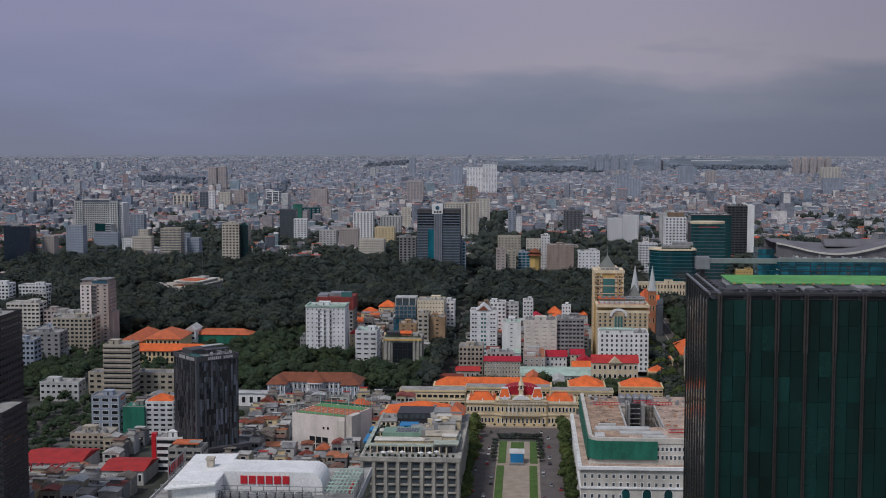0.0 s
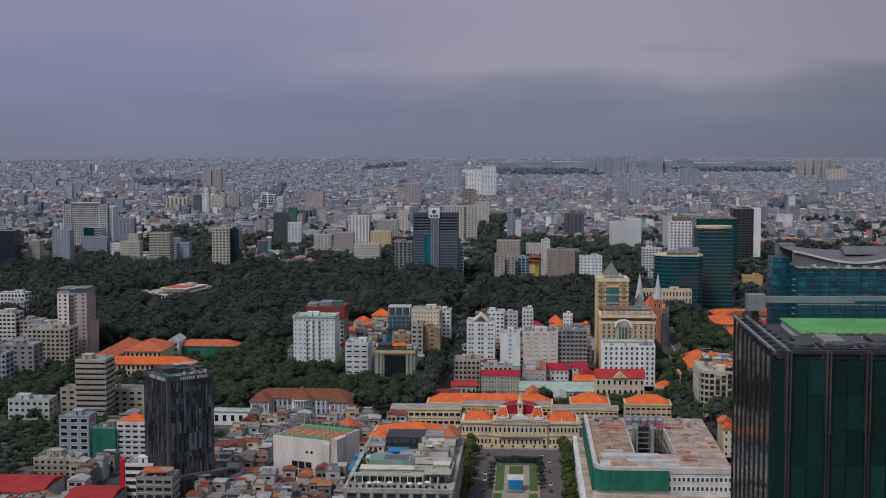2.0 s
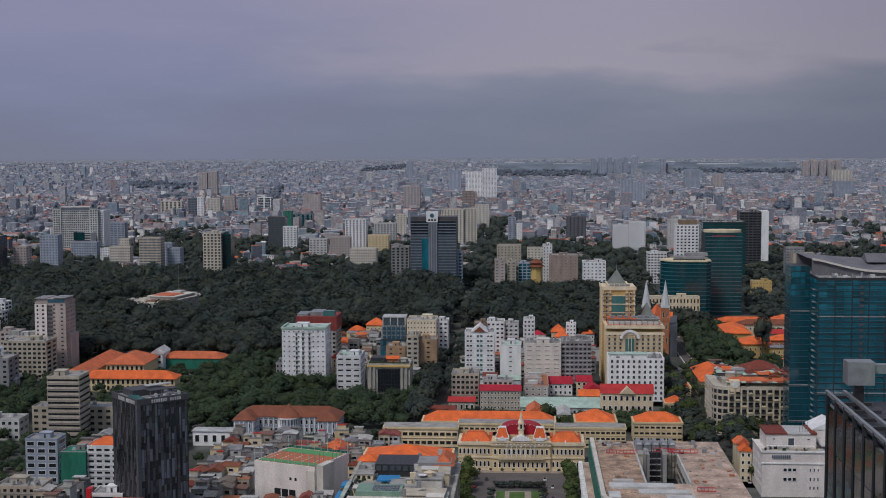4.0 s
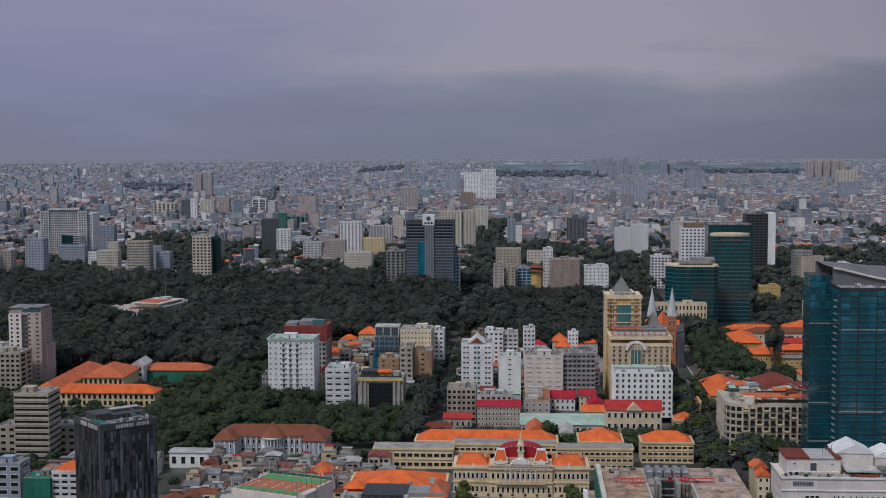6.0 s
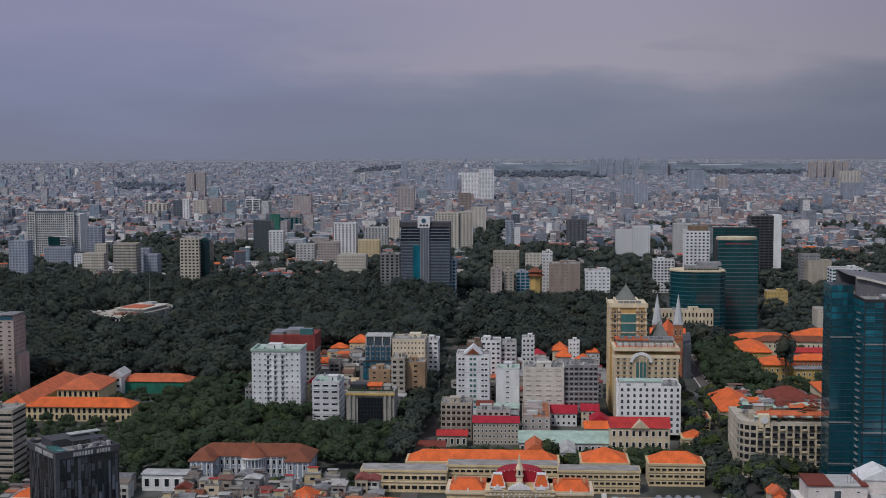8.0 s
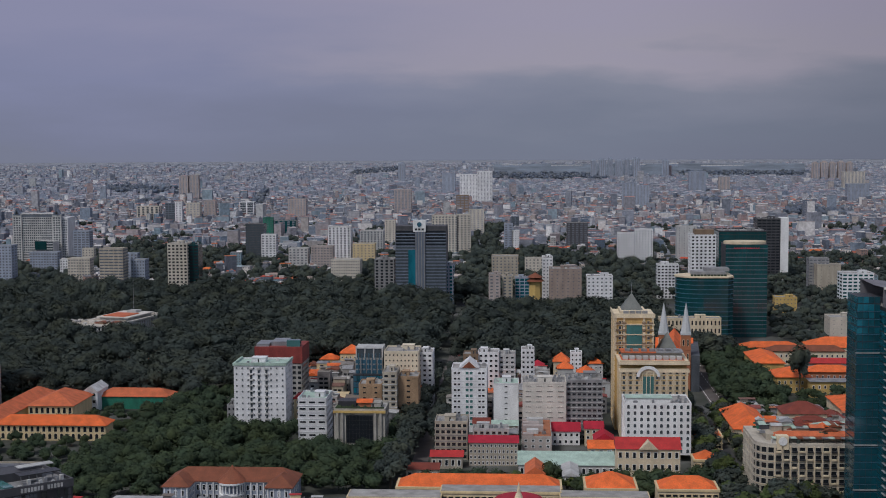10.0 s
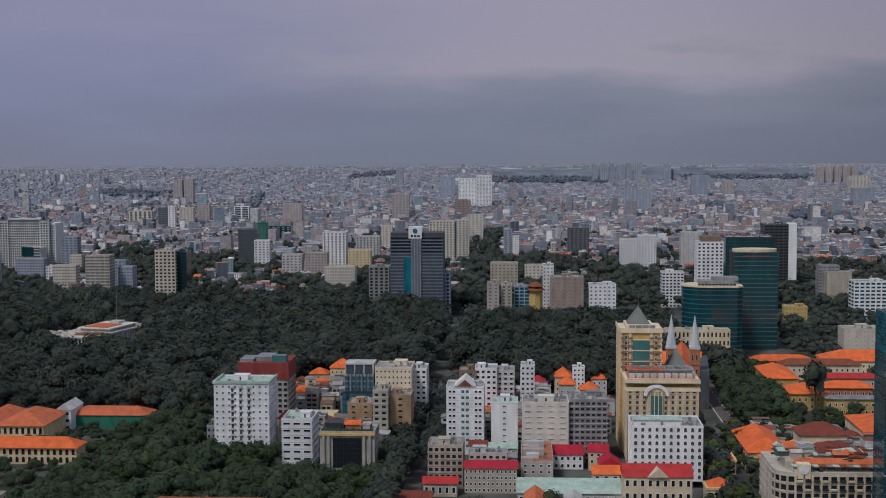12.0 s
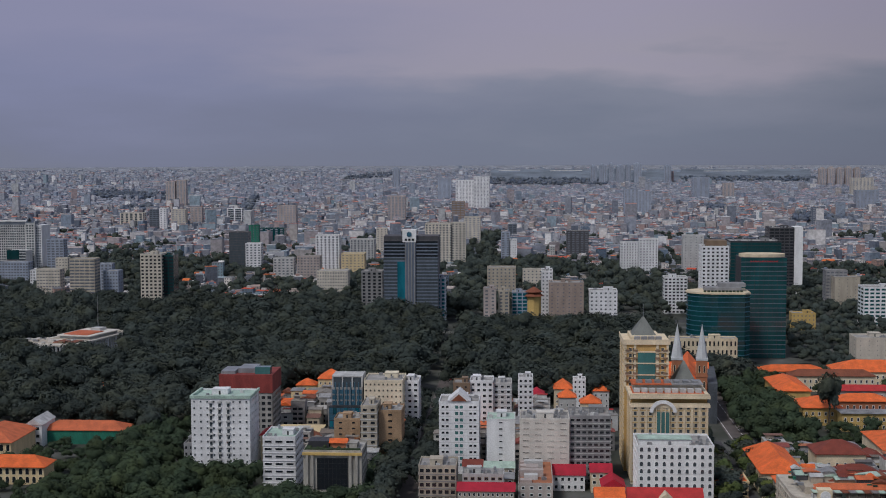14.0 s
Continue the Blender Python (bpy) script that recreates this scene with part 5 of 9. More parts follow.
for k in range(7):
    boxes("roof_room", t, OFFWHITE if k % 2 else PINKISH, (-8 + 2.1 * (k % 2), -2 + 3 * (k % 3), 3 + 6.6 * k, 8 + 6.6 * k, 14, 15.6 + (k % 3)))
t = tower("apartment_house", "pale shop house crowded with roof sheds", "building", -31, -10, 1062, 12, 17, 5, 6, 3, OFFWHITE, BEIGE, BLACKGLASS, 0.6, 0.5, clutter=4)
hall(0, 10, 990, 22, 9, 4, ORANGE2, PINKISH, "pinkish house with a faded red roof", "y", bays=3, floors=2)
hall(20, 28, 990, 26, 8, 2, OFFWHITE, OFFWHITE, "narrow pale shed beside the wing", "y", bays=2, floors=2)
tower("apartment_house", "weathered concrete apartment house with open balconies", "building", -53, -34, 1058, 20, 22, 6, 6, 5, BEIGE, BEIGE, BLACKGLASS, 0.75, 0.6, band=CONCRETE, clutter=2)


def rex_block():
    t = thing("hotel", -57.5, 662, 0, 0, "grey stone hotel with roof terraces, umbrellas and blue awnings", "hotel")
    W, D, H = 48.0, 108.0, 28.5
    boxes("wall", t, REXWALL, (-W / 2, W / 2, 0, D, 0, H))
    boxes("roof_deck", t, CONCRETE, (-W / 2 + 0.5, W / 2 - 0.5, 0.5, D - 0.5, H, H + 0.1))
    boxes("cornice", t, REXPIER, (-W / 2 - 1.2, W / 2 + 1.2, -1.4, 0.3, H - 1.6, H + 0.5), (W / 2 - 0.3, W / 2 + 1.4, 0.3, D + 1, H - 1.6, H + 0.5), (-W / 2 - 1.2, -W / 2 + 0.3, 0.3, D + 1, H - 1.6, H + 0.5))
    wm = window_mesh(3.6, 2.9, REXWALL, GREYGLASS)
    ws = window_mesh(2.6, 2.9, REXWALL, GREYGLASS)
    bays = 8
    bw = W / bays
    for k in range(bays):
        x = -W / 2 + bw * (k + 0.5)
        for i in range(6):
            z = 5.2 + 3.9 * i
            add_window(t, wm, x, 0.0, z)
            piece("balcony", t, REXPIER, x - 1.9, x + 1.9, -0.9, 0, z - 2.1, z - 1.4)
        piece("shopfront", t, BLACKGLASS, x - 1.7, x + 1.7, -0.3, 0, 0.4, 2.6)
    for k in range(bays + 1):
        x = -W / 2 + bw * k
        piece("pier", t, REXPIER, x - 0.75, x + 0.75, -1.2, 0.1, 0, H - 1.6)
    for k in range(20):
        y = 2.7 + 5.3 * k
        put_windows(t, ws, [(W / 2, y, 5.2 + 3.9 * i, 90) for i in range(6)])
        piece("pier", t, REXPIER, W / 2 - 0.1, W / 2 + 0.8, y + 2.2, y + 3.1, 0, H - 1.6)
    # terrace arcade behind the cornice, under a deep canopy
    boxes("arcade_wall", t, GREY, (-W / 2 + 4, W / 2 - 2, 13, 16, H, H + 3.4))
    for k in range(12):
        piece("arcade_arch", t, BLACKGLASS, -W / 2 + 6 + 3.3 * k, -W / 2 + 8.2 + 3.3 * k, 12.8, 13.1, H + 0.2, H + 2.8)
    bm = bmesh.new()
    box(bm, -W / 2 + 2, W / 2 - 13, 10, 15, H + 3.3, H + 4.0)
    box(bm, -W / 2 - 0.4, -W / 2 + 1.5, 12, 60, H + 2.0, H + 2.6)
    box(bm, W / 2 - 13, W / 2 - 0.5, 9, 18, H + 4.6, H + 5.3)
    box(bm, W / 2 - 3, W / 2 - 0.5, 18, 40, H + 3.2, H + 3.8)
    part("canopy", bm, CANVAS, t, "deep greenish grey terrace canopy")
    for k in range(12):
        piece("canopy_post", t, PALE, -W / 2 + 3 + 3.5 * k - 0.25, -W / 2 + 3 + 3.5 * k + 0.25, 9.4, 9.9, H, H + 3.4)
    boxes("green_roof", t, paint("green_glass_roof", (0.20, 0.32, 0.25), 0.5, 0.3), (-17, 3, 30, 44, H, H + 6.0), label="dull green glass roof")
    for k in range(8):
        for q in range(3):
            piece("roof_panel", t, GREYGLASS, -10 + 1.5 * k, -8.8 + 1.5 * k, 32 + 3.4 * q, 34.8 + 3.4 * q, H + 6.0, H + 6.2)
    rr = random.Random(9)
    for b in ((-20, 6, 22, 30, 3.6), (4, 22, 28, 40, 5.0), (8, 20, 46, 58, 7.5), (6, 22, 64, 78, 5.5), (-20, -6, 46, 52, 3.0), (6, 14, 19, 27, 4.2), (15, 22, 21, 27, 6.2), (2, 8, 42, 50, 4.4), (10, 17, 58, 64, 9.0), (-4, 5, 54, 62, 3.2), (16, 22, 41, 46, 3.4), (-22, -14, 72, 79, 3.0)):
        boxes("roof_house", t, rr.choice((PALE, STONE, BEIGE, CREAM)), (b[0], b[1], b[2], b[3], H, H + b[4]))
        boxes("roof_slab", t, rr.choice((CONCRETE, BEIGE, STONE)), (b[0] - 0.4, b[1] + 0.4, b[2] - 0.4, b[3] + 0.4, H + b[4], H + b[4] + 0.35))
        for k in range(int((b[1] - b[0]) / 2.4)):
            piece("roof_house_window", t, BLACKGLASS, b[0] + 0.6 + 2.4 * k, b[0] + 2.0 + 2.4 * k, b[2] - 0.08, b[2] + 0.05, H + 0.9, H + 2.4)
    bm = bmesh.new()
    hip(bm, 14, 23, 82, 104, H + 5.2, H + 9.0, 0.4)
    part("tile_roof", bm, ORANGE2, t, "faded red orange tiled roof")
    for k in range(60):
        bm = bmesh.new()
        x, y = rr.choice((rr.uniform(-23, -2), rr.uniform(-23, 22), rr.choice((-23, -21.5)))), rr.uniform(17, 76)
        bmesh.ops.create_icosphere(bm, subdivisions=1, radius=rr.uniform(0.5, 1.3), matrix=Matrix.Translation((x, y, H + 0.7)))
        part("terrace_shrub", bm, LEAF2 if k % 2 else LEAF, t)
    boxes("awning", t, BLUEPOOL, (-11, -1, 60, 70, H + 2.8, H + 3.4), (-27, -23, 30, 48, H + 0.6, H + 1.4), (-27, -23, 56, 66, H + 0.6, H + 1.4), label="bright blue terrace awning")
    boxes("dark_pavilion", t, CHARCOAL, (-14, 6, 80, 100, H, H + 6), label="dark glazed roof pavilion")
    for k in range(6):
        piece("pavilion_window", t, GREYGLASS, -13.4 + 3.2 * k, -11.0 + 3.2 * k, 79.7, 80, H + 3.0, H + 5.4)
    boxes("solar_deck", t, GREY, (6, 22, 82, 96, H, H + 6.5))
    for k in range(8):
        for q in range(3):
            piece("solar_panel", t, SLATEBLUE, 6.2 + 2.0 * k, 8 + 2.0 * k, 83 + 4 * q, 86.4 + 4 * q, H + 5.1, H + 5.3)
    bm = bmesh.new()
    prism(bm, 14, 52, 2.2, 2.2, H + 7.5, H + 9.5, 12)
    prism(bm, 14, 52, 2.6, 0.4, H + 9.5, H + 10.4, 12)
    part("stair_turret", bm, PALE, t)
    bm = bmesh.new()
    prism(bm, 11, 49, 0.3, 2.0, H + 8.0, H + 9.0, 12)
    part("satellite_dish", bm, BRIGHT, t)
    r = random.Random(3)
    for k in range(16):
        x, y = r.uniform(-20, 20), r.choice((2.5, 3.6, 5.0, 56))
        bm = bmesh.new()
        prism(bm, x, y, 0.06, 0.06, H, H + 2.2, 6)
        prism(bm, x, y, 1.5, 0.05, H + 2.2, H + 2.9, 8)
        part("umbrella", bm, BRIGHT if k % 3 else BEIGE, t)
    for k in range(46):
        x, y = r.uniform(-22, 22), r.uniform(16, 100)
        z = H if x < 4 else H + r.choice((0, 5, 7))
        s = r.uniform(0.5, 1.6)
        piece("roof_gear", t, r.choice((GREY, STEEL, OFFWHITE, PALE, CONCRETE, WHITETIN)), x - s, x + s, y - 0.8, y + 0.8, z, z + r.uniform(0.8, 3.4))
    for k in range(16):
        bm = bmesh.new()
        x = -22 + 2.9 * k
        bmesh.ops.create_icosphere(bm, subdivisions=1, radius=r.uniform(0.6, 1.0), matrix=Matrix.Translation((x, 1.6, H + 1.0)))
        box(bm, x - 0.5, x + 0.5, 1.1, 2.1, H, H + 0.5)
        part("planter", bm, LEAF2, t)
    for k in range(18):
        bm = bmesh.new()
        bmesh.ops.create_icosphere(bm, subdivisions=1, radius=r.uniform(0.8, 1.3), matrix=Matrix.Translation((-W / 2 - 2.2, 14 + 3.2 * k, H - 0.4)))
        part("hedge", bm, LEAF, t)


rex_block()


def union_block():
    t = thing("department_store", 62, 650, 0, 0, "white arcaded department store under renovation with green netting", "building")
    W, D, H = 69.0, 140.0, 25.0
    boxes("wall", t, STONE, (-W / 2, W / 2, 13, D, 0, H))
    boxes("cornice", t, BRIGHT, (-W / 2 - 1.3, W / 2 + 1.3, 11.7, 13.4, H - 0.9, H + 0.6), (-W / 2 - 1.3, -W / 2 + 0.4, 13.4, D, H - 0.9, H + 0.6),
          (-W / 2 - 0.6, W / 2 + 0.6, 12.4, 13.2, 14.4, 15.2), (-W / 2 - 0.6, -W / 2 + 0.2, 13.2, D, 14.4, 15.2))
    wm, wl_ = window_mesh(1.5, 2.2, BRIGHT, GREYGLASS), window_mesh(4.4, 6.5, BRIGHT, TEALGLASS, "arch")
    for k in range(19):
        x = -W / 2 + 2 + 3.5 * k
        for z in (16.5, 20.6):
            add_window(t, wm, x, 13, z)
        if k < 6:
            add_window(t, wm, x, 13, 10.6)
            add_window(t, wm, x, 13, 4.0)
    for k in range(4):
        add_window(t, wl_, -W / 2 + 22 + 10.5 * k, 12.95, 9.0)
    for k in range(38):
        y = 15 + 3.2 * k
        put_windows(t, wm, [(-W / 2, y, z, -90) for z in (4.0, 10.6, 16.5, 20.6)])
    for k in range(38):
        piece("dentil", t, BRIGHT, -W / 2 - 1.7, -W / 2 - 0.3, 14 + 3.2 * k, 15.4 + 3.2 * k, H - 2.4, H + 1.4)
    # set-back upper storeys round an open light well, with a rounded corner
    arc = [(-30 + 7 - 7 * math.cos(a), 27.5 - 7 * math.sin(a)) for a in [math.pi / 2 * i / 6 for i in range(7)]]

    def extrude(name, prof, z0, z1, mat):
        bm = bmesh.new()
        lo, hi = [bm.verts.new((x, y, z0)) for x, y in prof], [bm.verts.new((x, y, z1)) for x, y in prof]
        for i in range(len(prof)):
            j = (i + 1) % len(prof)
            bm.faces.new((lo[j], lo[i], hi[i], hi[j]))
        bm.faces.new(hi[::-1])
        bm.faces.new(lo)
        return part(name, bm, mat, t)

    extrude("upper_storey", [(-9.3, 138), (-30, 138), (-30, 30)] + arc + [(-9.3, 20.5)], H, 36.5, STONE)
    boxes("upper_storey", t, STONE, (-9.3, 9.5, 20.5, 54, H, 36.5))
    boxes("upper_storey", t, STONE, (-9.3, 9.5, 107, 138, H, 36.5))
    boxes("upper_storey", t, STONE, (9.5, 33, 20.5, 138, H, 36.5))
    outer = [(-30.4, 138), (-30.4, 30)] + [(x - 0.3, y - 0.3) for x, y in arc] + [(33.4, 20.1)]
    inner = [(-28.4, 138), (-28.4, 30)] + [(x + (1.7 if x < -25 else 0.9), y + (0.9 if x < -25 else 1.7)) for x, y in arc] + [(33.4, 22.2)]
    bm = bmesh.new()
    rows_ = [[bm.verts.new((x, y, z)) for x, y in q] for q, z in ((outer, 35.6), (outer, 38.2), (inner, 38.2), (inner, 36.4))]
    for q0, q1 in zip(rows_, rows_[1:]):
        for i in range(len(outer) - 1):
            bm.faces.new((q0[i], q0[i + 1], q1[i + 1], q1[i]))
    part("parapet", bm, STONE, t, "broad pale rounded parapet")
    for k in range(14):
        for z in (28.5, 32.8):
            add_window(t, wm, 4 + 2.1 * k, 20.5, z)
    boxes("terrace", t, RUBBLE, (-34.0, -30.6, 14, 138, H + 0.05, H + 0.2), (-30, 34, 14, 20, H + 0.05, H + 0.2))
    boxes("netting", t, GREENNET, (-24, 3.5, 19.4, 19.8, 27.5, 36.8), (-31.0, -30.6, 27, 137, H + 1, 36.8), label="torn green safety netting")
    bm = bmesh.new()
    pts = [(-30.8 + 7.6 - 7.6 * math.cos(a), 27.2 - 7.6 * math.sin(a)) for a in [math.pi / 2 * i / 6 for i in range(7)]]
    lo, hi = [bm.verts.new((x, y, 27.2)) for x, y in pts], [bm.verts.new((x, y, 36.8)) for x, y in pts]
    for i in range(6):
        bm.faces.new((lo[i], lo[i + 1], hi[i + 1], hi[i]))
    part("netting", bm, GREENNET, t)
    # dusty roof deck round the light well with its concrete core
    boxes("roof_deck", t, DUST, (-28, -9.6, 22, 137.5, 36.5, 36.7), label="dusty brown roof deck")
    boxes("roof_deck", t, RUBBLE, (9.8, 32.8, 22, 137.5, 36.5, 36.7), label="pinkish rubble roof deck")
    boxes("roof_deck", t, RUBBLE, (-9.3, 9.5, 22, 53.6, 36.5, 36.7))
    boxes("roof_deck", t, CONCRETE, (-9.3, 9.5, 107.4, 137.5, 36.5, 36.7))
    boxes("well_kerb", t, OFFWHITE, (-10.0, -9.2, 53, 107, 36.5, 37.6))
    boxes("well_kerb", t, OFFWHITE, (9.4, 10.2, 53, 107, 36.5, 37.6))
    boxes("well_kerb", t, BEIGE, (-9.2, 9.4, 106.6, 107.4, 36.5, 37.3))
    boxes("well_floor", t, CHARCOAL, (-9.2, 9.4, 54, 106.6, H + 0.02, H + 0.3))
    for side, x in ((-1, 9.45), (1, -9.25)):
        for k in range(12):
            for z in (27.2, 31.2):
                piece("well_window", t, BLACKGLASS, x - 0.06, x + 0.06, 56 + 4.2 * k, 58.2 + 4.2 * k, z, z + 2.4)
    boxes("core", t, CONCRETE, (-6.5, -4.6, 92, 106, H, 40.5))
    boxes("core", t, CONCRETE, (1.6, 3.4, 92, 106, H, 40.5))
    boxes("core_back", t, CHARCOAL, (-4.6, 1.6, 103, 106, H, 39))
    for k in range(5):
        piece("core_beam", t, GREY, -4.6, 1.6, 92, 92.6, H + 2.2 + 2.8 * k, H + 2.7 + 2.8 * k)
    for k in range(4):
        piece("scaffold_pole", t, DARKMETAL, -6.4 + 2.4 * k, -6.2 + 2.4 * k, 91.2, 91.5, H, 43)
        piece("scaffold_pole", t, DARKMETAL, 3.6 + 1.6 * k, 3.8 + 1.6 * k, 105.8, 106.0, H, 39.5)
    for k in range(2):
        for z in (27.5, 31.5, 34.4):
            piece("well_window", t, BEIGE, 4.2 + 2.7 * k, 6.3 + 2.7 * k, 106.3, 106.7, z, z + 1.9)
    for x0, x1, y0, y1, h in ((-26, 2, 44, 51, 1.0), (-14, 8, 35, 41, 0.8), (-24, -15, 53, 56, 1.4), (-3, 9, 27, 32, 0.7), (-27, -22, 28, 38, 0.6)):
        boxes("pale_slab", t, OFFWHITE, (x0, x1, y0, y1, 36.7, 36.7 + h))
    r = random.Random(8)
    for k in range(40):
        x, y = r.choice((r.uniform(-27, -11), r.uniform(-27, 30), r.uniform(10, 31))), r.uniform(110, 136)
        s = r.uniform(0.4, 1.3)
        piece("building_material", t, r.choice((STEEL, OFFWHITE, GREY, CONCRETE, DARKMETAL, BEIGE)), x - s, x + s, y - 0.7, y + 0.7, 36.7, 36.7 + r.uniform(0.4, 2.0))
    for k in range(46):
        x, y = r.choice((r.uniform(-26, -12), r.uniform(12, 31), r.uniform(12, 31))), r.uniform(30, 108)
        s = r.uniform(0.3, 1.2)
        piece("rubble_block", t, r.choice((RUBBLE, DUST, RUBBLE, CONCRETE, BRICK)), x - s, x + s, y - s, y + s, 36.65, 36.7 + r.uniform(0.2, 0.8))
    for k in range(5):
        bm = bmesh.new()
        x = -9 + 4.0 * k
        box(bm, x, x + 3.2, 118, 128, 36.7, 39.4)
        box(bm, x + 0.3, x + 2.9, 117.6, 128.2, 39.4, 40.4, 0, 0.5)
        part("duct", bm, STEEL, t)

    def truss(x0, x1, y, z):
        boxes("truss_chord", t, REDPAINT, (x0, x1, y, y + 0.3, z, z + 0.35))
        boxes("truss_chord", t, REDPAINT, (x0, x1, y, y + 0.3, z + 1.5, z + 1.8))
        n_ = max(int((x1 - x0) / 1.6), 2)
        for k in range(n_ + 1):
            x = x0 + (x1 - x0 - 0.2) * k / n_
            piece("truss_web", t, REDPAINT, x, x + 0.2, y + 0.05, y + 0.25, z + 0.3, z + 1.5)

    truss(-24, -9, 108, 37.2)
    truss(6, 20, 110, 37.2)
    truss(11, 19, 40, 37.0)
    truss(-2, 8, 103, 39.5)

union_block()


def sports_block():
    t = thing("department_store", -120, 780, 0, 0, "blank white block with a fenced sports court on its roof", "building")
    t.matrix_basis = pose(-139, 790, 0, 0, 0, -22)
    W, D, H = 36.0, 33.0, 24.0
    boxes("wall", t, PLASTER, (0, W, 0, D, 0, H), label="blank grey white rendered walls")
    boxes("stair_tower", t, STONE, (W, W + 4, 1, 12, 0, H + 1))
    boxes("buttress", t, STONE, (W - 5, W, -0.6, 0.2, 0, H - 2))
    for i in range(2):
        for k in range(3):
            piece("window", t, BLACKGLASS, 12.0 + 4.4 * k, 15.6 + 4.4 * k, -0.2, 0.1, 2.6 + 4.6 * i, 6.5 + 4.6 * i)
    for x in (21, 24):
        piece("window", t, BLACKGLASS, x, x + 1.2, -0.2, 0.1, 16, 17.4)
    boxes("court", t, CLAY, (1, W - 1, 1, D - 1, H, H + 0.1), label="orange sports court floor")
    boxes("court_field", t, TURF, (1.5, W - 1.5, 1.5, 7, H + 0.1, H + 0.16))
    for k in range(5):
        piece("court_line", t, BRIGHT, 4 + 6.5 * k, 4.25 + 6.5 * k, 8, 19, H + 0.1, H + 0.14)
    boxes("court_field", t, TURF, (1.5, W - 1.5, D - 10, D - 2, H + 0.1, H + 0.17))
    for k in range(10):
        for y in (0.3, D - 0.3):
            piece("fence_post", t, PALEGREEN, k * 4, k * 4 + 0.22, y - 0.1, y + 0.1, H, H + 6.5)
    for k in range(11):
        for x in (0.2, W - 0.2):
            piece("fence_post", t, STEEL, x - 0.1, x + 0.1, 0.3 + 4.3 * k, 0.55 + 4.3 * k, H, H + 6.5)
    for z in (1.2, 3.0, 4.9, 6.4):
        boxes("fence_rail", t, STEEL, (0, W, 0.25, 0.36, H + z, H + z + 0.1), (0, W, D - 0.36, D - 0.25, H + z, H + z + 0.1), (0.15, 0.26, 0.3, D, H + z, H + z + 0.1))
    boxes("wind_screen", t, GREENNET, (0, W, D - 0.15, D - 0.05, H, H + 1.3), label="low green court wind screen")


sports_block()


